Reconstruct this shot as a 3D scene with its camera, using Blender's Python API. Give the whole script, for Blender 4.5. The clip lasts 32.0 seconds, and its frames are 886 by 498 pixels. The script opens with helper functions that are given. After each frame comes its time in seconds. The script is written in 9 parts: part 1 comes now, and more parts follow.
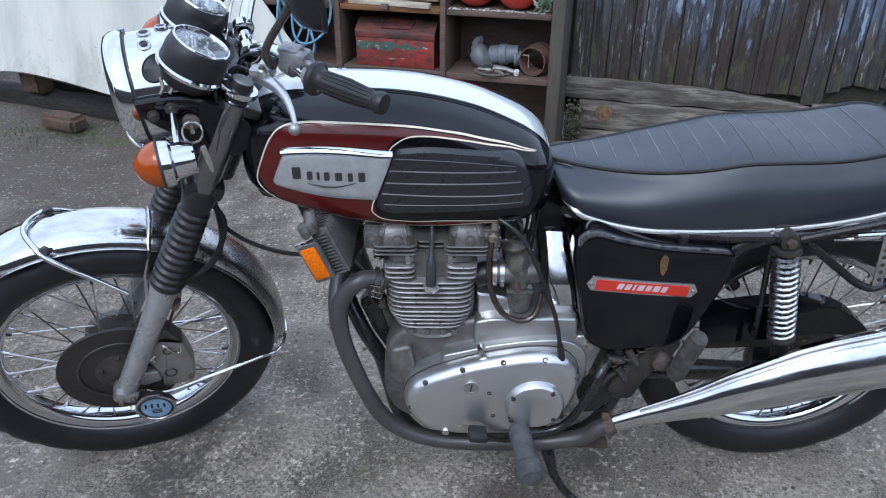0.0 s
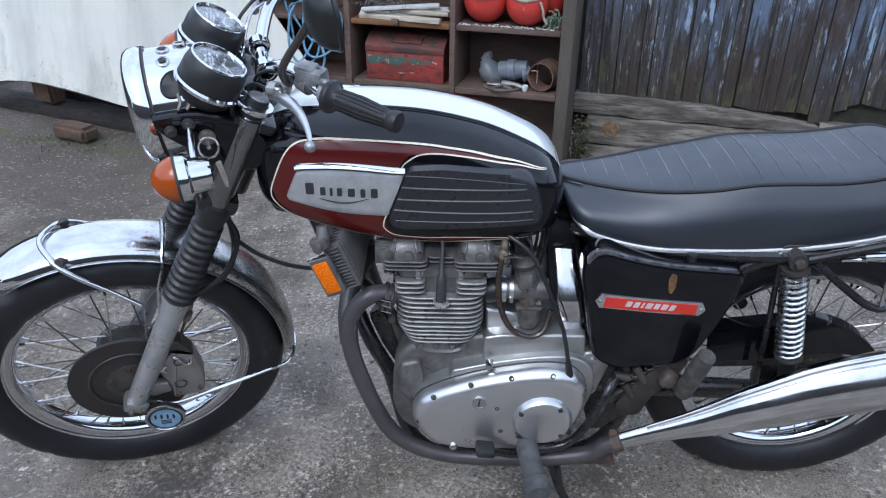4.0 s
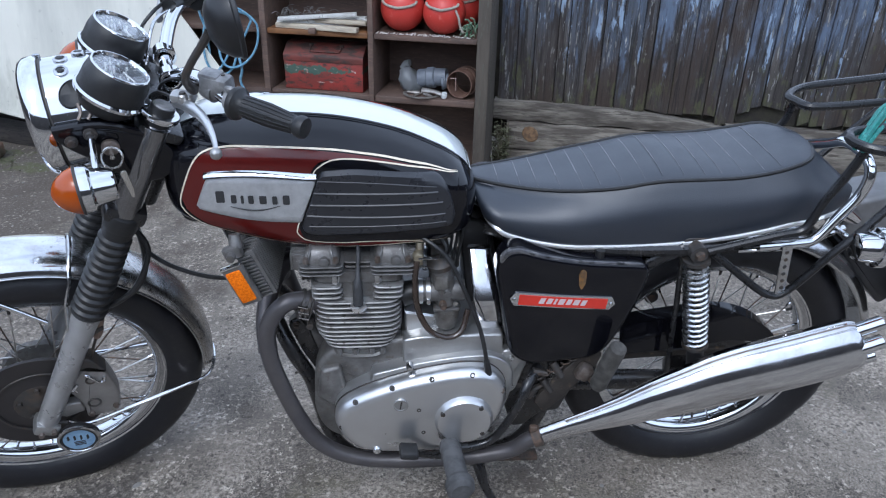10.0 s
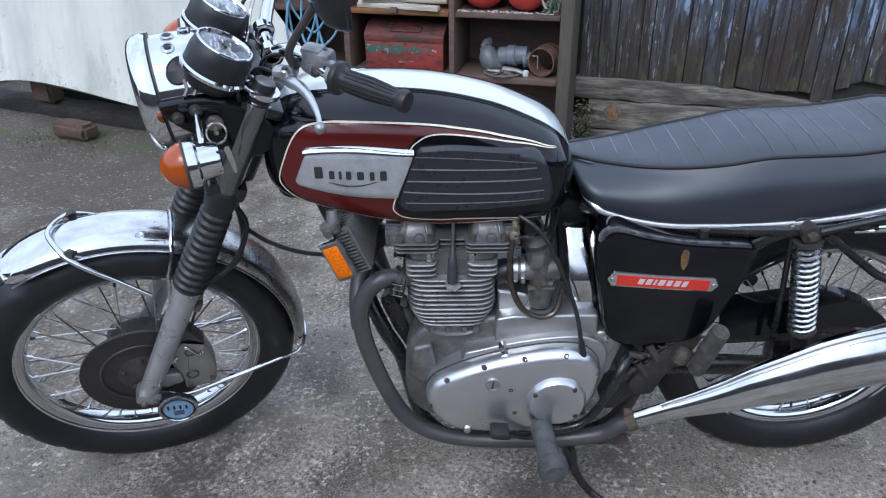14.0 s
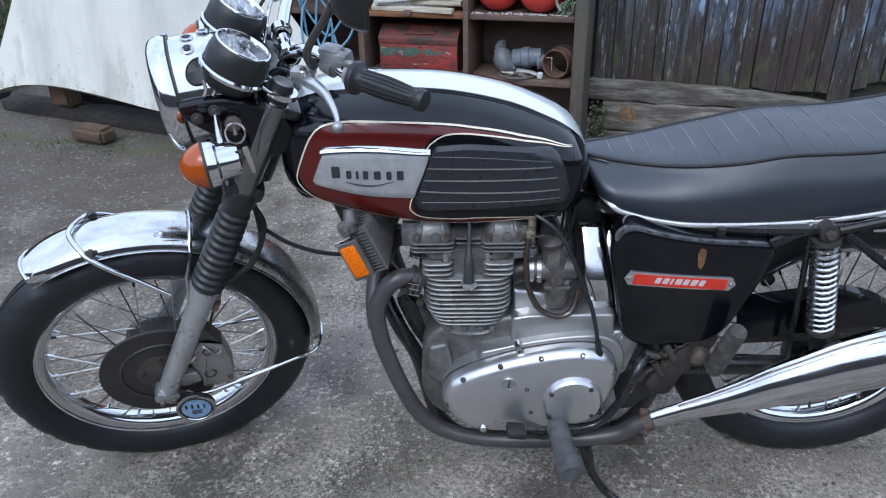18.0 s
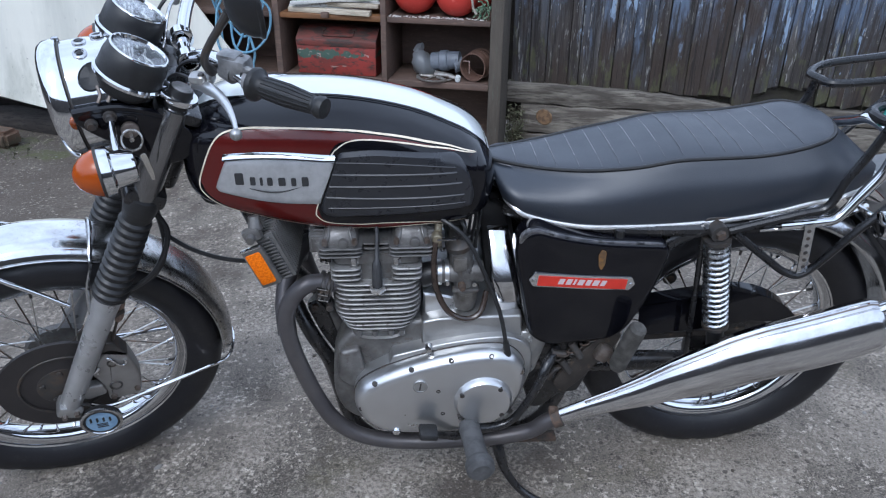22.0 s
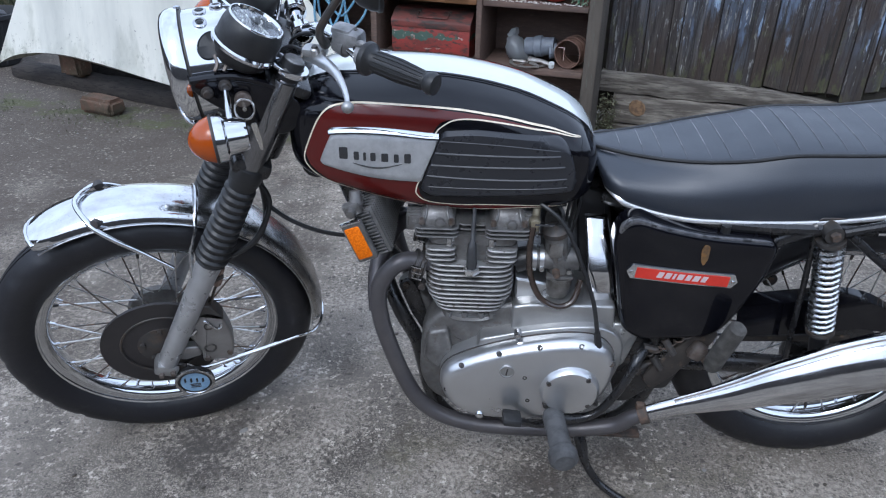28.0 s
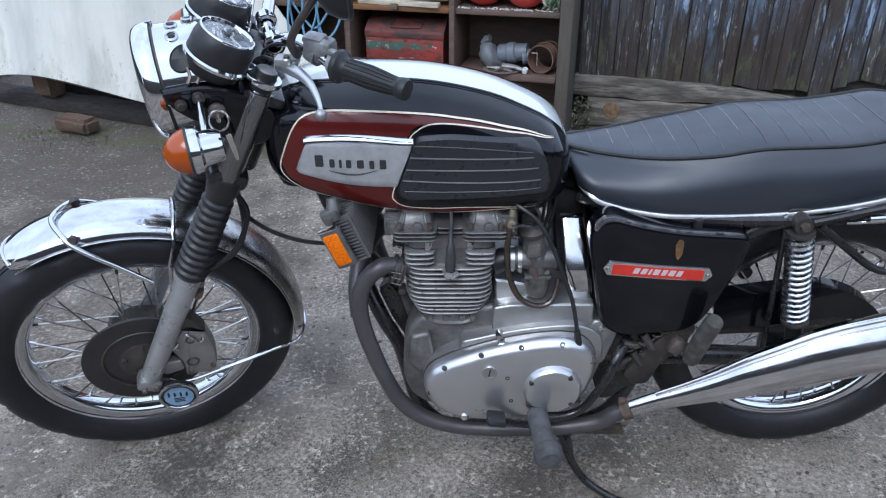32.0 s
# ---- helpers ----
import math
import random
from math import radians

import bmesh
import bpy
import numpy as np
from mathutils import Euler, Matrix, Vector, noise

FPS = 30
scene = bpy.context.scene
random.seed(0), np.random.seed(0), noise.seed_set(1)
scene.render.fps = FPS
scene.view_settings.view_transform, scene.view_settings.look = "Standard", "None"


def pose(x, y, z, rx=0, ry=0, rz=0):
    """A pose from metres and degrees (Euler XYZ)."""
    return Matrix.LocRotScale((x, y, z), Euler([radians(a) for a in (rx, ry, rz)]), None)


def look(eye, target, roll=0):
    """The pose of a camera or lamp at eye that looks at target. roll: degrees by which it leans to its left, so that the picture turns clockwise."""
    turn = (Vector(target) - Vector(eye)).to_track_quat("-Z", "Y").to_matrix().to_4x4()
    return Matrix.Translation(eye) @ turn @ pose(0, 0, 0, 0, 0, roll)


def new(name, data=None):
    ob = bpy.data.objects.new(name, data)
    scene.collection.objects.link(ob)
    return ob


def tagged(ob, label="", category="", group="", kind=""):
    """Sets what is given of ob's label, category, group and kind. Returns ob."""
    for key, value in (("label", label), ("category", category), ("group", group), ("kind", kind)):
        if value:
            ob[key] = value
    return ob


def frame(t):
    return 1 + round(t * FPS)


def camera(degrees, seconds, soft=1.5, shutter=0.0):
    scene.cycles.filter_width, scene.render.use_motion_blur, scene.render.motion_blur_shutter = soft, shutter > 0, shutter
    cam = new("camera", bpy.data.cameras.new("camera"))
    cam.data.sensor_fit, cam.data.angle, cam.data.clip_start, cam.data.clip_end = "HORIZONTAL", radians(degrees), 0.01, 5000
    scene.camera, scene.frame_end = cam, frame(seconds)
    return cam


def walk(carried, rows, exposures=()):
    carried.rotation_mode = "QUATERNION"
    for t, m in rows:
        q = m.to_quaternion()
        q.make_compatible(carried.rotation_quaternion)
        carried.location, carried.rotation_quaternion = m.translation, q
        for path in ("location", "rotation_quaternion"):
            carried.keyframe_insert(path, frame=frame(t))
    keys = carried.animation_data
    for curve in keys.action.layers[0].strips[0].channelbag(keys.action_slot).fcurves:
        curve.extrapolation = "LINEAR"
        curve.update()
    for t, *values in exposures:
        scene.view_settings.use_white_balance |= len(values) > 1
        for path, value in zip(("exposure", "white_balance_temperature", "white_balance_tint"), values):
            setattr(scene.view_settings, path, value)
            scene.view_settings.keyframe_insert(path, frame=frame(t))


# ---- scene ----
EXPOSURE, KELVIN, TINT = 0.48, 5620, 10
cam = camera(62.0, 32.0, 1.15)
PATH = [
    (0.0, 0.7014, -1.3795, 1.2978, -0.057, -28.670, 0.310),
    (0.5, 0.7210, -1.3972, 1.3014, -3.274, -28.081, 0.066),
    (1.0, 0.7171, -1.3967, 1.3040, -2.837, -27.884, 0.184),
    (1.5, 0.7111, -1.3820, 1.3027, -1.209, -28.158, 0.004),
    (2.0, 0.7039, -1.3744, 1.2997, -0.411, -28.399, 0.039),
    (2.5, 0.6950, -1.3779, 1.3002, 0.537, -28.321, 0.314),
    (3.0, 0.7002, -1.3903, 1.3031, -1.180, -27.918, 0.319),
    (3.5, 0.6904, -1.3869, 1.3130, 0.100, -27.712, 1.167),
    (5.5, 0.6973, -1.3883, 1.3019, 0.229, -28.201, -0.528),
    (6.0, 0.6988, -1.3848, 1.3025, -0.932, -28.059, 0.148),
    (6.5, 0.6893, -1.3822, 1.3012, -1.796, -28.046, 1.269),
    (7.0, 0.6943, -1.3831, 1.3021, -3.361, -28.023, 0.973),
    (7.5, 0.6906, -1.3846, 1.3027, -2.366, -27.876, 1.230),
    (8.0, 0.7072, -1.3961, 1.3024, -4.592, -27.723, 0.596),
    (8.5, 0.7210, -1.4062, 1.3035, -6.181, -27.731, 1.219),
    (9.0, 0.7224, -1.4111, 1.3063, -5.883, -27.149, 1.683),
    (9.5, 0.7249, -1.4102, 1.3074, -5.498, -27.022, 1.329),
    (10.0, 0.7230, -1.4076, 1.3087, -5.483, -26.951, 1.482),
    (10.5, 0.7263, -1.4107, 1.3077, -5.763, -26.835, 1.135),
    (11.0, 0.7352, -1.4101, 1.3015, -7.925, -28.076, 0.578),
    (11.5, 0.7228, -1.3998, 1.2895, -5.918, -29.033, 1.565),
    (12.0, 0.6981, -1.3878, 1.2888, -1.524, -29.047, 1.493),
    (12.5, 0.6896, -1.3939, 1.2897, -2.096, -29.334, 0.805),
    (13.0, 0.6770, -1.4063, 1.2970, -2.351, -28.366, -0.153),
    (13.5, 0.6728, -1.3912, 1.2915, -0.193, -28.336, -1.027),
    (15.5, 0.6674, -1.3950, 1.2898, 1.915, -28.357, 0.526),
    (16.0, 0.6507, -1.3952, 1.2852, 5.069, -28.755, 1.037),
    (16.5, 0.6396, -1.3955, 1.2862, 7.134, -28.718, 0.583),
    (17.0, 0.6472, -1.3953, 1.2847, 5.410, -28.879, 0.169),
    (17.5, 0.6531, -1.3944, 1.2859, 3.177, -28.613, 0.126),
    (18.0, 0.6661, -1.3994, 1.2861, 1.530, -28.038, -1.295),
    (18.5, 0.6646, -1.4113, 1.2861, 0.277, -28.532, -1.258),
    (19.0, 0.6764, -1.4110, 1.2918, -1.559, -28.401, -1.509),
    (19.5, 0.6909, -1.4063, 1.2920, -2.720, -28.566, -1.845),
    (20.0, 0.7031, -1.4098, 1.2946, -3.536, -28.411, -1.936),
    (20.5, 0.7147, -1.4178, 1.2940, -5.022, -28.523, -1.874),
    (21.0, 0.7228, -1.4204, 1.2965, -6.304, -28.372, -0.815),
    (21.5, 0.7263, -1.4197, 1.3008, -8.606, -27.708, 0.561),
    (22.0, 0.7092, -1.4078, 1.2986, -4.513, -28.044, 0.660),
    (22.5, 0.6901, -1.3979, 1.3003, -1.126, -28.130, 0.739),
    (23.0, 0.6871, -1.3928, 1.3045, -1.176, -27.807, 0.781),
    (23.5, 0.6854, -1.3900, 1.3031, 0.339, -27.912, 0.283),
    (24.0, 0.6895, -1.3936, 1.3027, 0.461, -27.702, 0.092),
    (24.5, 0.6935, -1.4004, 1.3016, 0.343, -27.392, -0.206),
    (25.0, 0.6900, -1.4032, 1.3039, -0.069, -26.861, 0.386),
    (25.5, 0.6860, -1.4033, 1.3040, 0.146, -26.554, 0.361),
    (27.5, 0.6712, -1.3984, 1.2870, 1.606, -28.332, 1.420),
    (28.0, 0.6648, -1.4026, 1.2842, 1.801, -29.070, 1.071),
    (28.5, 0.6580, -1.4008, 1.2841, 2.774, -28.994, 1.774),
    (29.0, 0.6601, -1.4054, 1.2793, 2.815, -29.142, 1.177),
    (29.5, 0.6634, -1.4082, 1.2796, 1.946, -29.280, 0.682),
    (30.0, 0.6716, -1.4055, 1.2797, 0.611, -28.898, 0.668),
    (30.5, 0.6758, -1.4120, 1.2792, 0.328, -28.772, -0.162),
    (31.0, 0.6796, -1.4170, 1.2807, -0.035, -28.740, -0.570),
    (31.5, 0.6779, -1.4195, 1.2819, -0.106, -28.381, -0.346),
    (32.0, 0.6741, -1.4189, 1.2808, 0.326, -28.313, -0.294),
]
walk(cam, [(t, pose(x, y, z, 90 + pitch, 0, yaw) @ pose(0, 0, 0, 0, 0, roll)) for t, x, y, z, yaw, pitch, roll in PATH],
     exposures=[(0.0, EXPOSURE, KELVIN, TINT)])

# ---- daylight: bright overcast, a soft sun high behind the viewer ----
SUN_UP, SUN_ROUND = 48.0, 200.0
world = bpy.data.worlds.new("overcast_sky")
scene.world = world
world.use_nodes = True
wn, wl = world.node_tree.nodes, world.node_tree.links
sky = wn.new("ShaderNodeTexSky")
sky.sky_type, sky.sun_disc = "NISHITA", False
sky.sun_elevation, sky.sun_rotation = radians(SUN_UP), radians(SUN_ROUND)
sky.air_density, sky.dust_density, sky.ozone_density = 1.0, 3.0, 1.0
pale = wn.new("ShaderNodeHueSaturation")
pale.inputs["Saturation"].default_value = 0.45
wl.new(sky.outputs["Color"], pale.inputs["Color"])
way_in = wn.new("ShaderNodeTexCoord")
drift = wn.new("ShaderNodeTexNoise")
drift.inputs["Scale"].default_value, drift.inputs["Detail"].default_value = 2.2, 5.0
wl.new(way_in.outputs["Generated"], drift.inputs["Vector"])
cover = wn.new("ShaderNodeMapRange")
cover.inputs["From Min"].default_value, cover.inputs["From Max"].default_value = 0.30, 0.62
cover.inputs["To Min"].default_value, cover.inputs["To Max"].default_value = 0.45, 0.95
wl.new(drift.outputs["Fac"], cover.inputs["Value"])
cloud = wn.new("ShaderNodeMix")
cloud.data_type = "RGBA"
cloud.inputs["B"].default_value = (6.3, 6.95, 8.15, 1)
wl.new(cover.outputs["Result"], cloud.inputs["Factor"])
wl.new(pale.outputs["Color"], cloud.inputs["A"])
wl.new(cloud.outputs["Result"], wn["Background"].inputs["Color"])
wn["Background"].inputs["Strength"].default_value = 0.15
sun = new("sun", bpy.data.lights.new("sun", "SUN"))
sun.data.energy, sun.data.angle, sun.data.color = 1.0, radians(25), (1.0, 0.96, 0.9)
sun_way = Vector((math.sin(radians(SUN_ROUND)) * math.cos(radians(SUN_UP)), math.cos(radians(SUN_ROUND)) * math.cos(radians(SUN_UP)), math.sin(radians(SUN_UP))))
sun.matrix_world = look(sun_way * 20, (0, 0, 0))

# ---- geometry helpers: a geo is (vertices, faces) ----
def curve(pts, k=6, closed=False):
    """Catmull-Rom through the points, k steps a span."""
    p = [Vector(q) for q in pts]
    n = len(p)
    out = []
    for i in range(n if closed else n - 1):
        if closed:
            a, b, c, d = p[(i - 1) % n], p[i], p[(i + 1) % n], p[(i + 2) % n]
        else:
            a, b, c, d = p[max(i - 1, 0)], p[i], p[i + 1], p[min(i + 2, n - 1)]
        for j in range(k):
            t = j / k
            out.append(0.5 * (2 * b + (c - a) * t + (2 * a - 5 * b + 4 * c - d) * t * t + (3 * b - a - 3 * c + d) * t * t * t))
    if not closed:
        out.append(p[-1])
    return out


def grid(rings, closed=True, cap=True, loop=False):
    """Rings of equal length joined by quads."""
    n, m = len(rings[0]), len(rings)
    vs = [Vector(v) for r in rings for v in r]
    fs = []
    for i in range(m if loop else m - 1):
        a, b = i * n, ((i + 1) % m) * n
        for j in range(n if closed else n - 1):
            q = (j + 1) % n
            fs.append((a + j, a + q, b + q, b + j))
    if cap and closed and not loop:
        fs += [tuple(range(n))[::-1], tuple((m - 1) * n + j for j in range(n))]
    return vs, fs


def tube(pts, r, n=10, k=0, closed=False, flat=1.0):
    """A round bar along a path; r is one radius or one for each given point."""
    if k:
        if not isinstance(r, (int, float)):
            rr = []
            for i in range(len(r) if closed else len(r) - 1):
                rr += [r[i] + (r[(i + 1) % len(r)] - r[i]) * j / k for j in range(k)]
            r = rr if closed else rr + [r[-1]]
        pts = curve(pts, k, closed)
    p = [Vector(q) for q in pts]
    m = len(p)
    r = [r] * m if isinstance(r, (int, float)) else list(r)
    way = [((p[(i + 1) % m] if closed or i < m - 1 else p[i]) - (p[i - 1] if closed or i > 0 else p[i])).normalized() for i in range(m)]
    side = way[0].orthogonal().normalized()
    rings = []
    for i in range(m):
        side = (side - way[i] * side.dot(way[i])).normalized()
        other = way[i].cross(side)
        rings.append([p[i] + r[i] * (math.cos(2 * math.pi * j / n) * side + flat * math.sin(2 * math.pi * j / n) * other) for j in range(n)])
    return grid(rings, loop=closed)


def lathe(profile, origin=(0, 0, 0), axis=(0, 0, 1), n=32, closed=False, squash=1.0):
    """A profile of (radius, height) turned round an axis."""
    axis = Vector(axis).normalized()
    e1 = axis.orthogonal().normalized()
    e2 = axis.cross(e1)
    o = Vector(origin)
    rings = [[o + axis * h + max(r, 1e-5) * (math.cos(2 * math.pi * j / n) * e1 + squash * math.sin(2 * math.pi * j / n) * e2) for j in range(n)] for r, h in profile]
    return grid(rings, loop=closed, cap=not closed)


def rounded(outline, radius, k=4):
    """A polygon's corners rounded; radius is one number or one a corner."""
    n = len(outline)
    out = []
    for i in range(n):
        p, a, b = Vector(outline[i]), Vector(outline[i - 1]), Vector(outline[(i + 1) % n])
        r = radius if isinstance(radius, (int, float)) else radius[i]
        ra, rb = min(r, (a - p).length * 0.49), min(r, (b - p).length * 0.49)
        s, e = p + (a - p).normalized() * ra, p + (b - p).normalized() * rb
        for j in range(k + 1):
            t = j / k
            out.append((1 - t) ** 2 * s + 2 * t * (1 - t) * p + t * t * e)
    return out


def inset(outline, d):
    """A 2D outline moved inwards by d (outwards when negative)."""
    n = len(outline)
    area = sum(outline[i - 1][0] * outline[i][1] - outline[i][0] * outline[i - 1][1] for i in range(n))
    s = 1 if area > 0 else -1
    out = []
    for i in range(n):
        a, b = Vector(outline[i - 1]), Vector(outline[(i + 1) % n])
        t = (b - a).normalized()
        out.append(Vector(outline[i]) + s * d * Vector((-t.y, t.x)))
    return out


def slab(outline, v0, v1, bevel=0.0, steps=3, plane="uw", dome=0.0):
    """A 2D outline thickened from v0 to v1, with its v0 rim rounded."""
    rings = []
    back = [(0.0, v1)] if abs(bevel) < 1e-6 else [(0.0, v1)]
    s = 1 if v1 > v0 else -1
    prof = back + ([(0.0, v0)] if bevel <= 0 else [(bevel * (1 - math.cos(a)), v0 + s * bevel * (1 - math.sin(a))) for a in [math.pi / 2 * j / steps for j in range(steps + 1)]])
    for d, v in prof:
        o = inset(outline, d) if d else [Vector(q) for q in outline]
        rings.append([Vector((q[0], v, q[1])) if plane == "uw" else Vector((q[0], q[1], v)) for q in o])
    if dome:
        mid = sum(rings[-1], Vector()) / len(rings[-1])
        edge = rings[-1]
        for t in (0.85, 0.7, 0.5, 0.3, 0.1):
            rings.append([mid + (q - mid) * t + Vector((0, -s * dome * (1 - t * t), 0)) for q in edge])
    return grid(rings)


def box(cx, cy, cz, sx, sy, sz, bevel=0.003, turn=None):
    """A bevelled block."""
    bm = bmesh.new()
    bmesh.ops.create_cube(bm, size=1.0, matrix=Matrix.Diagonal((sx, sy, sz, 1)))
    if bevel:
        bmesh.ops.bevel(bm, geom=list(bm.edges), offset=bevel, segments=2, affect="EDGES", profile=0.5)
    m = Matrix.Translation((cx, cy, cz)) @ (turn if turn is not None else Matrix.Identity(4))
    bm.transform(m)
    bm.verts.index_update()
    g = [v.co.copy() for v in bm.verts], [tuple(v.index for v in f.verts) for f in bm.faces]
    bm.free()
    return g


def ball(c, r, n=20, m=12, squash=1.0):
    return lathe([(r * math.sin(math.pi * j / m), -r * squash * math.cos(math.pi * j / m)) for j in range(m + 1)], c, (0, 0, 1), n)


def join(*geos):
    vs, fs = [], []
    for v, f in geos:
        o = len(vs)
        vs += v
        fs += [tuple(i + o for i in q) for q in f]
    return vs, fs


def moved(geo, m):
    return [m @ Vector(v) for v in geo[0]], geo[1]


def mirrored(geo):
    return [Vector((v[0], -v[1], v[2])) for v in geo[0]], [f[::-1] for f in geo[1]]


def mesh_of(name, geo, material, smooth=35.0):
    me = bpy.data.meshes.new(name)
    me.from_pydata([tuple(v) for v in geo[0]], [], geo[1])
    bm = bmesh.new()
    bm.from_mesh(me)
    bmesh.ops.recalc_face_normals(bm, faces=list(bm.faces))
    bm.to_mesh(me)
    bm.free()
    me.materials.append(material)
    if smooth:
        me.shade_smooth()
        me.set_sharp_from_angle(angle=radians(smooth))
    return me


def part(name, geo, material, parent=None, label="", smooth=35.0, place=None):
    """One mesh object under a thing or under a part."""
    ob = new(name, mesh_of(name, geo, material, smooth))
    if parent is not None:
        ob.parent = parent
    if place is not None:
        ob.matrix_basis = place
    if label:
        ob["label"] = label
    return ob


def thing(name, label, category, m=None, group="", kind=""):
    ob = new(name)
    ob.empty_display_size = 0.1
    if m is not None:
        ob.matrix_basis = m
    return tagged(ob, label, category, group, kind)

# ---- materials ----
def material(name, base, rough=0.5, metal=0.0, second=None, scale=20.0, amount=0.5, stretch=(1, 1, 1), bump=0.0, bump_scale=80.0,
             rough_vary=0.0, coat=0.0, fine=None, fine_scale=200.0, fine_amount=0.3, spec=0.5, sharp=0.25, vary=0.0):
    """A surface with blotches of a second colour, a finer third one, uneven gloss and relief, all in metres."""
    m = bpy.data.materials.new(name)
    m.use_nodes = True
    nt = m.node_tree
    b = nt.nodes["Principled BSDF"]
    b.inputs["Roughness"].default_value, b.inputs["Metallic"].default_value = rough, metal
    b.inputs["Coat Weight"].default_value, b.inputs["Specular IOR Level"].default_value = coat, spec
    b.inputs["Coat Roughness"].default_value = 0.04
    at = nt.nodes.new("ShaderNodeTexCoord")
    mp = nt.nodes.new("ShaderNodeMapping")
    mp.inputs["Scale"].default_value = stretch
    nt.links.new(at.outputs["Object"], mp.inputs["Vector"])

    def noise_at(s, detail=5.0, roughness=0.6):
        t = nt.nodes.new("ShaderNodeTexNoise")
        t.inputs["Scale"].default_value, t.inputs["Detail"].default_value, t.inputs["Roughness"].default_value = s, detail, roughness
        nt.links.new(mp.outputs["Vector"], t.inputs["Vector"])
        return t.outputs["Fac"]

    def spread(value, lo, hi, to0=0.0, to1=1.0):
        r = nt.nodes.new("ShaderNodeMapRange")
        r.inputs["From Min"].default_value, r.inputs["From Max"].default_value = lo, hi
        r.inputs["To Min"].default_value, r.inputs["To Max"].default_value = to0, to1
        nt.links.new(value, r.inputs["Value"])
        return r.outputs["Result"]

    def mixed(fac, a, c):
        x = nt.nodes.new("ShaderNodeMix")
        x.data_type = "RGBA"
        nt.links.new(fac, x.inputs["Factor"])
        for sock, val in ((x.inputs["A"], a), (x.inputs["B"], c)):
            if isinstance(val, tuple):
                sock.default_value = (*val, 1)
            else:
                nt.links.new(val, sock)
        return x.outputs["Result"]

    colour = tuple(base)
    if second:
        mid = 0.5 + (0.5 - amount) * 0.5
        colour = mixed(spread(noise_at(scale), mid - sharp / 2, mid + sharp / 2), colour, tuple(second))
    if fine:
        mid = 0.5 + (0.5 - fine_amount) * 0.5
        colour = mixed(spread(noise_at(fine_scale, 3.0), mid - 0.06, mid + 0.06), colour, tuple(fine))
    if vary:
        info = nt.nodes.new("ShaderNodeObjectInfo")
        hsv = nt.nodes.new("ShaderNodeHueSaturation")
        nt.links.new(spread(info.outputs["Random"], 0, 1, 1 - vary, 1 + vary), hsv.inputs["Value"])
        if isinstance(colour, tuple):
            hsv.inputs["Color"].default_value = (*colour, 1)
        else:
            nt.links.new(colour, hsv.inputs["Color"])
        colour = hsv.outputs["Color"]
    if isinstance(colour, tuple):
        b.inputs["Base Color"].default_value = (*colour, 1)
    else:
        nt.links.new(colour, b.inputs["Base Color"])
    if rough_vary:
        nt.links.new(spread(noise_at(scale * 1.7), 0.3, 0.7, max(rough - rough_vary, 0.02), min(rough + rough_vary, 1)), b.inputs["Roughness"])
    if bump:
        bp = nt.nodes.new("ShaderNodeBump")
        bp.inputs["Strength"].default_value, bp.inputs["Distance"].default_value = 1.0, bump
        nt.links.new(noise_at(bump_scale, 4.0), bp.inputs["Height"])
        nt.links.new(bp.outputs["Normal"], b.inputs["Normal"])
    return m


M = {}
M["chrome_worn"] = material("scuffed_chrome", (0.66, 0.665, 0.68), 0.13, 1.0, second=(0.58, 0.575, 0.58), scale=22, amount=0.4, rough_vary=0.06, bump=0.00014, bump_scale=26)
M["trim_metal"] = material("satin_trim_metal", (0.84, 0.83, 0.81), 0.34, 0.85, second=(0.66, 0.63, 0.60), scale=40, amount=0.3)
M["plug_steel"] = material("clean_plated_plug", (0.88, 0.88, 0.88), 0.30, 1.0, rough_vary=0.05, scale=40)
M["spring_chrome"] = material("dulled_spring_chrome", (0.80, 0.81, 0.82), 0.26, 1.0, rough_vary=0.06, scale=40)
M["chrome"] = material("chrome", (0.70, 0.71, 0.725), 0.07, 1.0, rough_vary=0.04, scale=25)
M["chrome_old"] = material("chrome_pitted", (0.55, 0.56, 0.57), 0.16, 1.0, second=(0.36, 0.33, 0.3), scale=60, amount=0.25, rough_vary=0.1)
M["fin_alloy"] = material("dull_fin_alloy", (0.40, 0.395, 0.385), 0.5, 0.6, second=(0.24, 0.232, 0.222), scale=26, amount=0.45, sharp=0.4, fine=(0.14, 0.125, 0.11), fine_scale=90, fine_amount=0.2, bump=0.0004, bump_scale=260)
M["alloy"] = material("cast_alloy", (0.45, 0.45, 0.445), 0.38, 0.8, second=(0.33, 0.325, 0.315), scale=14, amount=0.4, sharp=0.5, rough_vary=0.1, bump=0.0004, bump_scale=250)
M["caliper"] = material("grey_caliper_casting", (0.33, 0.315, 0.30), 0.46, 0.55, second=(0.25, 0.235, 0.22), scale=24, amount=0.45, sharp=0.4, bump=0.0004, bump_scale=220)
M["alloy_polished"] = material("polished_alloy", (0.66, 0.665, 0.67), 0.31, 0.92, second=(0.57, 0.57, 0.57), scale=7, amount=0.4, sharp=0.6, rough_vary=0.05)
M["pad"] = material("glossy_pad_rubber", (0.020, 0.021, 0.025), 0.32, 0.0, rough_vary=0.08, scale=30, spec=0.6)
M["bar_mid"] = material("worn_dark_lettering", (0.035, 0.035, 0.038), 0.5, second=(0.03, 0.03, 0.03), scale=220, amount=0.5, sharp=0.2)
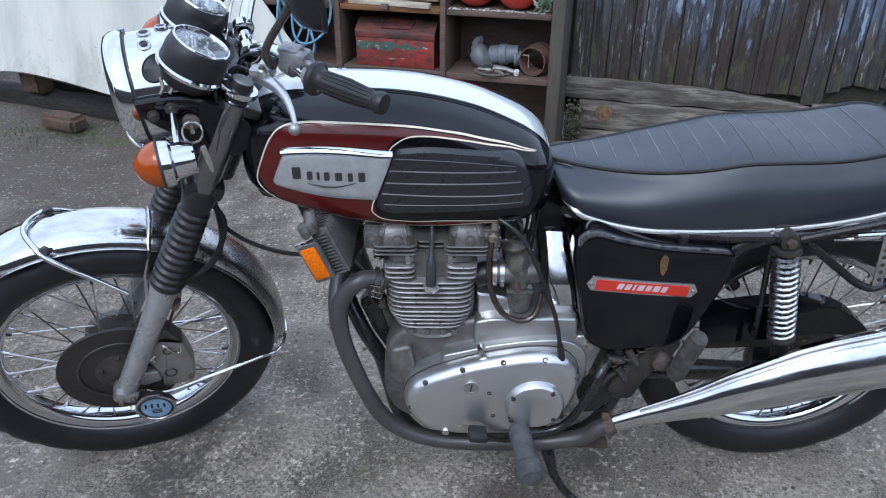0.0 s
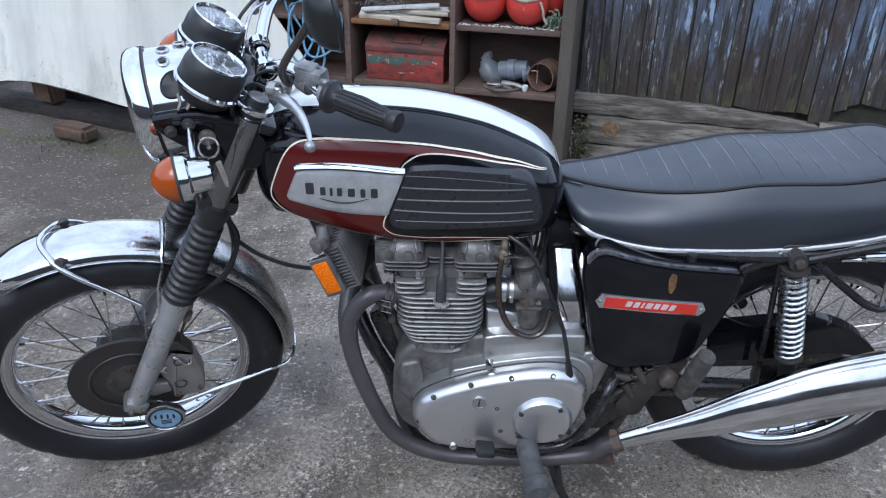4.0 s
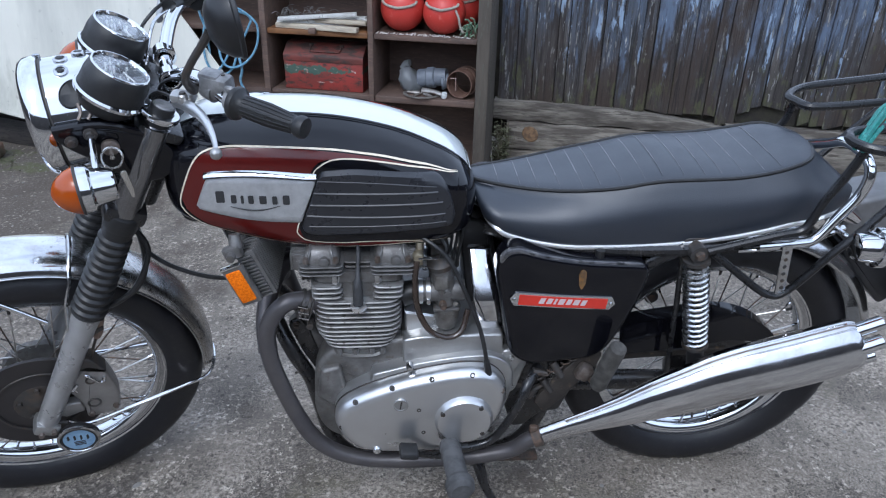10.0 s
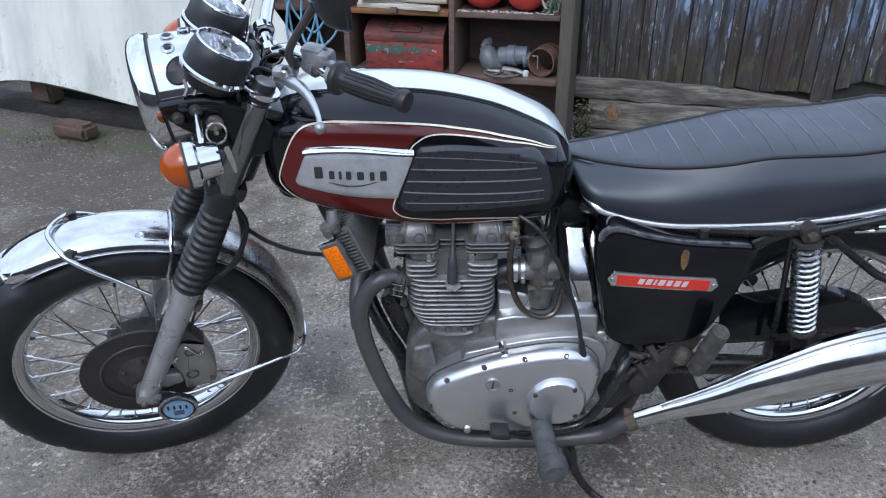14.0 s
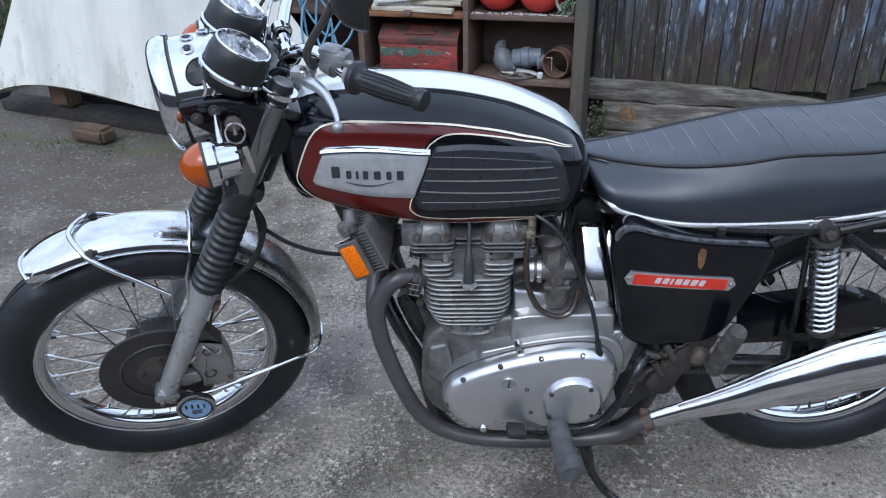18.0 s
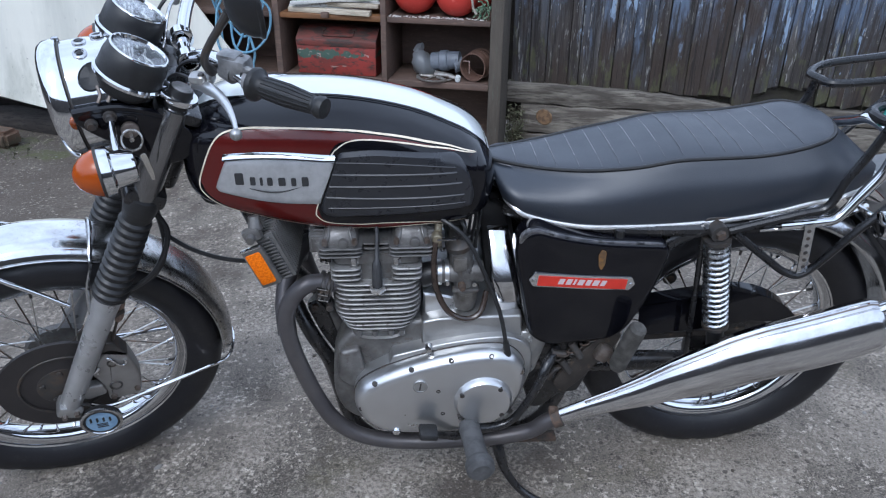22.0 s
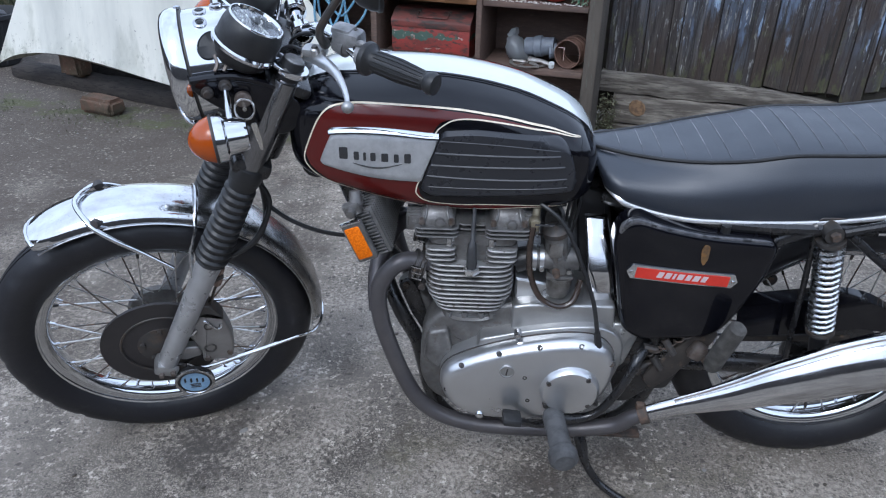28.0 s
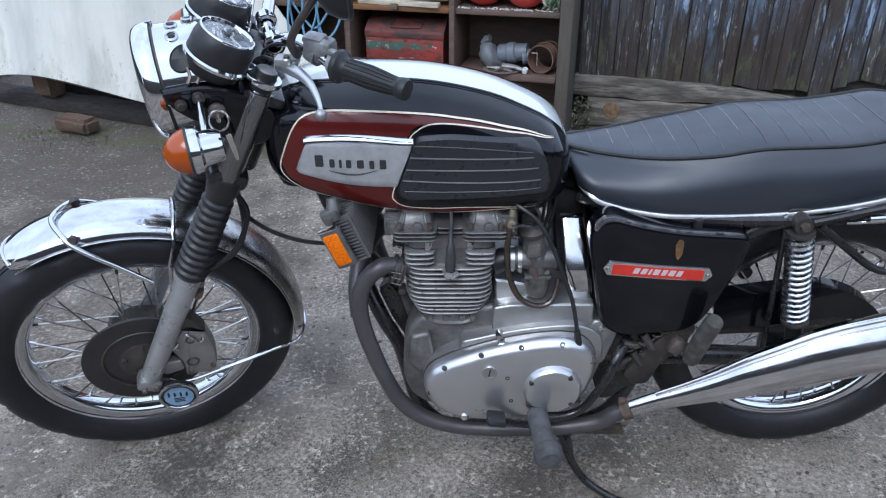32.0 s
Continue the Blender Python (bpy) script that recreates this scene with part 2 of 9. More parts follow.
M["rib_edge"] = material("worn_pad_ridge", (0.028, 0.029, 0.033), 0.3, 0.0, spec=0.6)
M["carb"] = material("oily_carburettor_alloy", (0.29, 0.28, 0.265), 0.42, 0.6, second=(0.11, 0.098, 0.085), scale=30, amount=0.5, sharp=0.4, bump=0.0005, bump_scale=200)
M["alloy_dirty"] = material("dirty_cast_alloy", (0.25, 0.245, 0.238), 0.5, 0.6, second=(0.11, 0.105, 0.10), scale=22, amount=0.5, sharp=0.4, fine=(0.165, 0.152, 0.138), fine_scale=90, fine_amount=0.3, bump=0.0006, bump_scale=220)
M["steel_dark"] = material("dark_steel", (0.07, 0.066, 0.063), 0.5, 0.5, second=(0.11, 0.082, 0.062), scale=40, amount=0.3, bump=0.0004)
M["steel_worn"] = material("rubbed_steel", (0.22, 0.19, 0.17), 0.45, 0.7, second=(0.12, 0.09, 0.07), scale=40, amount=0.4)
M["greasy"] = material("greasy_brown_steel", (0.070, 0.060, 0.052), 0.55, 0.3, second=(0.028, 0.025, 0.023), scale=24, amount=0.5, sharp=0.4, fine=(0.12, 0.09, 0.065), fine_scale=60, fine_amount=0.2, bump=0.0006, bump_scale=150)
M["rust"] = material("rusty_steel", (0.13, 0.085, 0.06), 0.75, 0.2, second=(0.05, 0.045, 0.04), scale=45, amount=0.5, bump=0.0006, bump_scale=180)
M["pipe"] = material("heat_black_pipe", (0.078, 0.073, 0.077), 0.40, 0.35, second=(0.105, 0.096, 0.094), scale=18, amount=0.35, sharp=0.4, bump=0.0003, bump_scale=260)
M["frame"] = material("black_frame_enamel", (0.012, 0.012, 0.013), 0.3, 0.0, second=(0.03, 0.027, 0.025), scale=30, amount=0.3, rough_vary=0.12, coat=0.3)
M["black"] = material("black_gloss_paint", (0.004, 0.004, 0.006), 0.09, 0.0, rough_vary=0.05, scale=12, spec=0.42)
M["edge_sheen_wear"] = material("sheen_and_wear_paint", (0.055, 0.055, 0.062), 0.28, 0.2, second=(0.17, 0.165, 0.165), scale=26, amount=0.4, sharp=0.25, fine=(0.012, 0.012, 0.013), fine_scale=70, fine_amount=0.35, coat=0.3)
M["switch_grey"] = material("grey_switch_paint", (0.30, 0.30, 0.305), 0.45, 0.3, second=(0.16, 0.16, 0.16), scale=40, rough_vary=0.1, bump=0.0003, bump_scale=250)
M["shroud"] = material("satin_dark_enamel", (0.26, 0.258, 0.262), 0.16, 0.92, second=(0.22, 0.218, 0.22), scale=25, rough_vary=0.1)
M["alloy_matt"] = material("oxidised_alloy", (0.21, 0.205, 0.20), 0.46, 0.55, second=(0.13, 0.127, 0.12), scale=30, amount=0.4, sharp=0.4, bump=0.0004, bump_scale=250)
M["rocker"] = material("stained_rocker_casting", (0.24, 0.232, 0.225), 0.5, 0.55, second=(0.115, 0.108, 0.10), scale=34, amount=0.5, sharp=0.3, fine=(0.33, 0.32, 0.31), fine_scale=110, fine_amount=0.2, bump=0.0008, bump_scale=190)
M["maroon"] = material("maroon_paint", (0.10, 0.010, 0.008), 0.16, 0.0, second=(0.085, 0.008, 0.007), scale=9, amount=0.4, sharp=0.5)
M["white_paint"] = material("white_stripe_paint", (0.66, 0.695, 0.68), 0.2, 0.0, second=(0.61, 0.64, 0.63), scale=10, coat=0.8, sharp=0.5)
M["cream"] = material("cream_pinstripe", (0.78, 0.69, 0.55), 0.35, second=(0.66, 0.56, 0.42), scale=90)
M["rubber"] = material("black_rubber", (0.013, 0.013, 0.014), 0.45, 0.0, second=(0.02, 0.02, 0.02), scale=35, rough_vary=0.12, bump=0.0003, bump_scale=300)
M["cap_rubber"] = material("greyed_rubber", (0.045, 0.046, 0.048), 0.55, 0.0, second=(0.03, 0.03, 0.031), scale=40, rough_vary=0.1)
M["tyre"] = material("tyre_rubber", (0.008, 0.008, 0.011), 0.46, 0.0, second=(0.014, 0.0135, 0.015), scale=14, amount=0.45, sharp=0.4, fine=(0.022, 0.021, 0.021), fine_scale=60, fine_amount=0.15, bump=0.0004, bump_scale=200)
M["vinyl"] = material("black_vinyl", (0.0125, 0.0168, 0.0260), 0.42, 0.0, second=(0.021, 0.0255, 0.0345), scale=9, sharp=0.5, rough_vary=0.06, bump=0.00025, bump_scale=420, spec=0.85)
M["plastic"] = material("black_plastic", (0.015, 0.015, 0.016), 0.38, 0.0, rough_vary=0.1, scale=30)
M["spoke"] = material("tarnished_spoke", (0.62, 0.61, 0.59), 0.30, 0.9, second=(0.38, 0.34, 0.30), scale=60, amount=0.3)
M["spoke_dull"] = material("rusted_spoke", (0.13, 0.12, 0.11), 0.45, 0.7, second=(0.2, 0.13, 0.09), scale=60, amount=0.4)
M["fork_grey"] = material("grey_fork_enamel", (0.45, 0.45, 0.455), 0.33, 0.6, second=(0.37, 0.37, 0.37), scale=20, rough_vary=0.1, bump=0.0002)
M["disc"] = material("worn_disc_iron", (0.046, 0.042, 0.043), 0.42, 0.5, second=(0.058, 0.053, 0.051), scale=16, amount=0.4, sharp=0.4, bump=0.0002)
M["silver_print"] = material("silver_badge", (0.58, 0.59, 0.60), 0.42, 0.6, second=(0.48, 0.49, 0.50), scale=50, fine=(0.6, 0.6, 0.6), fine_scale=260, fine_amount=0.2, bump=0.0003, bump_scale=300)
M["red_enamel"] = material("red_enamel", (0.62, 0.03, 0.015), 0.3, coat=0.5, second=(0.55, 0.025, 0.012), scale=40)
M["bar_light"] = material("pale_lettering", (0.62, 0.5, 0.5), 0.4)
M["bar_dark"] = material("dark_lettering", (0.02, 0.02, 0.02), 0.5)
M["blue_disc"] = material("blue_paper", (0.26, 0.40, 0.54), 0.45, second=(0.17, 0.28, 0.42), scale=45, amount=0.5, sharp=0.3)
M["dial"] = material("dial_face", (0.10, 0.108, 0.125), 0.35, second=(0.15, 0.16, 0.18), scale=60, coat=0.6)
M["union"] = material("stained_brass", (0.36, 0.27, 0.23), 0.42, 0.75, second=(0.20, 0.15, 0.12), scale=60, amount=0.45)
M["key_brass"] = material("worn_key_steel", (0.66, 0.64, 0.6), 0.25, 0.95)

# ---- the yard: ground, fence, lean-to shelf ----
WALL = pose(1.2, 2.079, 0, 0, 0, -14.72)      # x along the fence, y into it


def ground_material():
    """Old trowelled concrete: grey paste, pale worn aggregate, dark stains and a little moss."""
    m = material("weathered_concrete", (0.142, 0.134, 0.122), 0.88, 0.0, second=(0.098, 0.092, 0.084), scale=2.6, amount=0.5, sharp=0.45,
                 fine=(0.23, 0.22, 0.20), fine_scale=80, fine_amount=0.25, bump=0.004, bump_scale=60)
    nt = m.node_tree
    b = nt.nodes["Principled BSDF"]
    was = b.inputs["Base Color"].links[0].from_socket
    at = nt.nodes["Texture Coordinate"]

    def layer(scale, lo, hi, colour, under, detail=6.0, strength=1.0, tilt=0.0):
        t = nt.nodes.new("ShaderNodeTexNoise")
        t.inputs["Scale"].default_value, t.inputs["Detail"].default_value, t.inputs["Roughness"].default_value = scale, detail, 0.7
        nt.links.new(at.outputs["Object"], t.inputs["Vector"])
        r = nt.nodes.new("ShaderNodeMapRange")
        r.inputs["From Min"].default_value, r.inputs["From Max"].default_value, r.inputs["To Max"].default_value = lo, hi, strength
        value = t.outputs["Fac"]
        if tilt:                                   # more of it towards one end of the yard
            sep = nt.nodes.new("ShaderNodeSeparateXYZ")
            nt.links.new(at.outputs["Object"], sep.inputs[0])
            ramp = nt.nodes.new("ShaderNodeMapRange")
            ramp.inputs["From Min"].default_value, ramp.inputs["From Max"].default_value = -1.4, 1.8
            ramp.inputs["To Min"].default_value, ramp.inputs["To Max"].default_value = -tilt, tilt
            nt.links.new(sep.outputs["X"], ramp.inputs["Value"])
            add = nt.nodes.new("ShaderNodeMath")
            nt.links.new(value, add.inputs[0])
            nt.links.new(ramp.outputs["Result"], add.inputs[1])
            value = add.outputs[0]
        nt.links.new(value, r.inputs["Value"])
        x = nt.nodes.new("ShaderNodeMix")
        x.data_type = "RGBA"
        nt.links.new(r.outputs["Result"], x.inputs["Factor"])
        nt.links.new(under, x.inputs["A"])
        x.inputs["B"].default_value = (*colour, 1)
        return x.outputs["Result"]

    def far_dirt(under):
        """Dark trodden earth over the concrete towards the bank behind the sheet."""
        t = nt.nodes.new("ShaderNodeTexNoise")
        t.inputs["Scale"].default_value, t.inputs["Detail"].default_value, t.inputs["Roughness"].default_value = 1.6, 9.0, 0.72
        nt.links.new(at.outputs["Object"], t.inputs["Vector"])
        dot = nt.nodes.new("ShaderNodeVectorMath")
        dot.operation = "DOT_PRODUCT"
        dot.inputs[1].default_value = (-0.5, 0.5, 0)
        nt.links.new(at.outputs["Object"], dot.inputs[0])
        ramp = nt.nodes.new("ShaderNodeMapRange")
        ramp.inputs["From Min"].default_value, ramp.inputs["From Max"].default_value = 0.0, 1.5
        ramp.inputs["To Min"].default_value, ramp.inputs["To Max"].default_value = -0.12, 0.22
        nt.links.new(dot.outputs["Value"], ramp.inputs["Value"])
        add = nt.nodes.new("ShaderNodeMath")
        nt.links.new(t.outputs["Fac"], add.inputs[0])
        nt.links.new(ramp.outputs["Result"], add.inputs[1])
        r = nt.nodes.new("ShaderNodeMapRange")
        r.inputs["From Min"].default_value, r.inputs["From Max"].default_value, r.inputs["To Max"].default_value = 0.47, 0.63, 0.84
        nt.links.new(add.outputs[0], r.inputs["Value"])
        x = nt.nodes.new("ShaderNodeMix")
        x.data_type = "RGBA"
        nt.links.new(r.outputs["Result"], x.inputs["Factor"])
        nt.links.new(under, x.inputs["A"])
        x.inputs["B"].default_value = (0.058, 0.050, 0.043, 1)
        return x.outputs["Result"]

    def chips(scale, keep, colour, under, strength):
        """Single stones of the aggregate: some cells of a Voronoi pattern."""
        wob = nt.nodes.new("ShaderNodeTexNoise")
        wob.inputs["Scale"].default_value = scale * 1.2
        nt.links.new(at.outputs["Object"], wob.inputs["Vector"])
        add = nt.nodes.new("ShaderNodeVectorMath")
        add.operation = "MULTIPLY_ADD"
        add.inputs[1].default_value = (0.9 / scale,) * 3
        nt.links.new(wob.outputs["Color"], add.inputs[0])
        nt.links.new(at.outputs["Object"], add.inputs[2])
        vo = nt.nodes.new("ShaderNodeTexVoronoi")
        vo.voronoi_dimensions = "2D"
        vo.inputs["Scale"].default_value = scale
        nt.links.new(add.outputs[0], vo.inputs["Vector"])
        sep = nt.nodes.new("ShaderNodeSeparateColor")
        nt.links.new(vo.outputs["Color"], sep.inputs["Color"])
        on = nt.nodes.new("ShaderNodeMath")
        on.operation = "LESS_THAN"
        on.inputs[1].default_value = keep
        nt.links.new(sep.outputs["Red"], on.inputs[0])
        core = nt.nodes.new("ShaderNodeMapRange")
        core.inputs["From Min"].default_value, core.inputs["From Max"].default_value = 0.52, 0.30
        core.inputs["To Max"].default_value = strength
        nt.links.new(vo.outputs["Distance"], core.inputs["Value"])
        mul = nt.nodes.new("ShaderNodeMath")
        mul.operation = "MULTIPLY"
        nt.links.new(on.outputs[0], mul.inputs[0])
        nt.links.new(core.outputs["Result"], mul.inputs[1])
        x = nt.nodes.new("ShaderNodeMix")
        x.data_type = "RGBA"
        nt.links.new(mul.outputs[0], x.inputs["Factor"])
        nt.links.new(under, x.inputs["A"])
        x.inputs["B"].default_value = (*colour, 1)
        return x.outputs["Result"]

    def masked(fine_scale, lo, hi, wide_scale, wlo, whi, colour, under, strength, detail=5.0):
        """A fine speckle that only shows inside wider worn patches."""
        facs = []
        for sc, a, b, dt in ((fine_scale, lo, hi, detail), (wide_scale, wlo, whi, 8.0)):
            t = nt.nodes.new("ShaderNodeTexNoise")
            t.inputs["Scale"].default_value, t.inputs["Detail"].default_value, t.inputs["Roughness"].default_value = sc, dt, 0.68
            nt.links.new(at.outputs["Object"], t.inputs["Vector"])
            r = nt.nodes.new("ShaderNodeMapRange")
            r.inputs["From Min"].default_value, r.inputs["From Max"].default_value = a, b
            nt.links.new(t.outputs["Fac"], r.inputs["Value"])
            facs.append(r.outputs["Result"])
        mul = nt.nodes.new("ShaderNodeMath")
        mul.operation = "MULTIPLY"
        nt.links.new(facs[0], mul.inputs[0])
        nt.links.new(facs[1], mul.inputs[1])
        cut = nt.nodes.new("ShaderNodeMath")
        cut.operation = "MULTIPLY"
        cut.inputs[1].default_value = strength
        nt.links.new(mul.outputs[0], cut.inputs[0])
        x = nt.nodes.new("ShaderNodeMix")
        x.data_type = "RGBA"
        nt.links.new(cut.outputs[0], x.inputs["Factor"])
        nt.links.new(under, x.inputs["A"])
        x.inputs["B"].default_value = (*colour, 1)
        return x.outputs["Result"]

    def oil_stain(cx, cy, radius, under):
        """A dark drip mark that breaks up into drops at its rim."""
        away = nt.nodes.new("ShaderNodeVectorMath")
        away.operation = "DISTANCE"
        away.inputs[1].default_value = (cx, cy, 0)
        nt.links.new(at.outputs["Object"], away.inputs[0])
        near = nt.nodes.new("ShaderNodeMapRange")
        near.inputs["From Min"].default_value, near.inputs["From Max"].default_value = radius * 1.8, 0.0
        near.inputs["To Min"].default_value, near.inputs["To Max"].default_value = -0.32, 0.13
        nt.links.new(away.outputs["Value"], near.inputs["Value"])
        for scale, lo, hi, strength in ((11.0, 0.47, 0.60, 0.60), (70.0, 0.50, 0.57, 0.75)):
            t = nt.nodes.new("ShaderNodeTexNoise")
            t.inputs["Scale"].default_value, t.inputs["Detail"].default_value, t.inputs["Roughness"].default_value = scale, 6.0, 0.65
            nt.links.new(at.outputs["Object"], t.inputs["Vector"])
            add = nt.nodes.new("ShaderNodeMath")
            nt.links.new(t.outputs["Fac"], add.inputs[0])
            nt.links.new(near.outputs["Result"], add.inputs[1])
            r = nt.nodes.new("ShaderNodeMapRange")
            r.inputs["From Min"].default_value, r.inputs["From Max"].default_value, r.inputs["To Max"].default_value = lo, hi, strength
            nt.links.new(add.outputs[0], r.inputs["Value"])
            x = nt.nodes.new("ShaderNodeMix")
            x.data_type = "RGBA"
            nt.links.new(r.outputs["Result"], x.inputs["Factor"])
            nt.links.new(under, x.inputs["A"])
            x.inputs["B"].default_value = (0.046, 0.043, 0.040, 1)
            under = x.outputs["Result"]
        return under

    def moss_band(under):
        """Green growth along the foot of the leaning sheet."""
        dot = nt.nodes.new("ShaderNodeVectorMath")
        dot.operation = "DOT_PRODUCT"
        dot.inputs[1].default_value = (0.2541, 0.9672, 0)
        nt.links.new(at.outputs["Object"], dot.inputs[0])
        far = nt.nodes.new("ShaderNodeMath")
        far.operation = "SUBTRACT"
        far.inputs[1].default_value = 1.86
        nt.links.new(dot.outputs["Value"], far.inputs[0])
        size = nt.nodes.new("ShaderNodeMath")
        size.operation = "ABSOLUTE"
        nt.links.new(far.outputs[0], size.inputs[0])
        near = nt.nodes.new("ShaderNodeMapRange")
        near.inputs["From Min"].default_value, near.inputs["From Max"].default_value = 0.30, 0.02
        near.inputs["To Min"].default_value, near.inputs["To Max"].default_value = -0.20, 0.07
        nt.links.new(size.outputs[0], near.inputs["Value"])
        sep = nt.nodes.new("ShaderNodeSeparateXYZ")
        nt.links.new(at.outputs["Object"], sep.inputs[0])
        end = nt.nodes.new("ShaderNodeMapRange")
        end.inputs["From Min"].default_value, end.inputs["From Max"].default_value = 0.4, -0.3
        end.inputs["To Min"].default_value, end.inputs["To Max"].default_value = -0.3, 0.0
        nt.links.new(sep.outputs["X"], end.inputs["Value"])
        t = nt.nodes.new("ShaderNodeTexNoise")
        t.inputs["Scale"].default_value, t.inputs["Detail"].default_value, t.inputs["Roughness"].default_value = 7.0, 9.0, 0.72
        nt.links.new(at.outputs["Object"], t.inputs["Vector"])
        total = t.outputs["Fac"]
        for more in (near.outputs["Result"], end.outputs["Result"]):
            add = nt.nodes.new("ShaderNodeMath")
            nt.links.new(total, add.inputs[0])
            nt.links.new(more, add.inputs[1])
            total = add.outputs[0]
        r = nt.nodes.new("ShaderNodeMapRange")
        r.inputs["From Min"].default_value, r.inputs["From Max"].default_value, r.inputs["To Max"].default_value = 0.50, 0.60, 0.75
        nt.links.new(total, r.inputs["Value"])
        x = nt.nodes.new("ShaderNodeMix")
        x.data_type = "RGBA"
        nt.links.new(r.outputs["Result"], x.inputs["Factor"])
        nt.links.new(under, x.inputs["A"])
        x.inputs["B"].default_value = (0.062, 0.075, 0.030, 1)
        return x.outputs["Result"]

    c = layer(0.9, 0.42, 0.58, (0.185, 0.178, 0.160), was, 9.0, 0.6, 0.04)      # pale stretches, more of them towards +x
    c = layer(1.7, 0.50, 0.62, (0.070, 0.065, 0.057), c, 9.0, 0.8, -0.05)          # dark stretches, more of them towards -x
    c = layer(3.2, 0.45, 0.62, (0.068, 0.063, 0.055), c, 11.0, 0.65, -0.03)
    c = masked(95, 0.46, 0.56, 4.2, 0.46, 0.60, (0.33, 0.315, 0.285), c, 1.0)     # bared sand and stones
    c = masked(62, 0.54, 0.60, 7.5, 0.47, 0.57, (0.50, 0.485, 0.445), c, 0.95)
    c = masked(230, 0.51, 0.57, 2.2, 0.40, 0.58, (0.33, 0.315, 0.285), c, 0.75, 3.0)
    c = masked(80, 0.54, 0.60, 3.0, 0.42, 0.58, (0.050, 0.047, 0.042), c, 0.85)
    c = masked(190, 0.53, 0.58, 3.4, 0.40, 0.58, (0.036, 0.034, 0.031), c, 0.85, 3.0)
    c = layer(2.6, 0.58, 0.72, (0.098, 0.094, 0.060), c, 7.0, 0.6)                 # faint algae
    c = far_dirt(c)
    c = masked(48, 0.55, 0.62, 5.5, 0.50, 0.60, (0.27, 0.26, 0.235), c, 0.8)        # loose pale crumbs
    c = chips(70, 0.030, (0.036, 0.034, 0.032), c, 0.7)
    c = chips(150, 0.05, (0.040, 0.038, 0.036), c, 0.65)
    c = chips(80, 0.025, (0.38, 0.365, 0.335), c, 0.5)
    c = chips(170, 0.06, (0.30, 0.285, 0.26), c, 0.4)
    c = oil_stain(0.05, -0.12, 0.16, c)
    c = moss_band(c)
    warm = nt.nodes.new("ShaderNodeMix")            # lime and dust lend the whole slab a warm cast
    warm.data_type, warm.blend_type = "RGBA", "MULTIPLY"
    warm.inputs["Factor"].default_value = 1.0
    warm.inputs["B"].default_value = (1.165, 1.065, 0.975, 1)
    nt.links.new(c, warm.inputs["A"])
    nt.links.new(warm.outputs["Result"], b.inputs["Base Color"])
    return m


M["concrete"] = ground_material()
vs, fs = [], []
steps = [-400, -60, -12, -6, -3, -1.5, 0, 1.5, 3, 6, 12, 60, 400]
for y in steps:
    for x in steps:
        vs.append(Vector((x, y, 0)))
n = len(steps)
for j in range(n - 1):
    for i in range(n - 1):
        fs.append((j * n + i, j * n + i + 1, (j + 1) * n + i + 1, (j + 1) * n + i))
tagged(part("ground", (vs, fs), M["concrete"], smooth=0), "weathered grey concrete yard with pale worn stones", "ground", kind="structure")


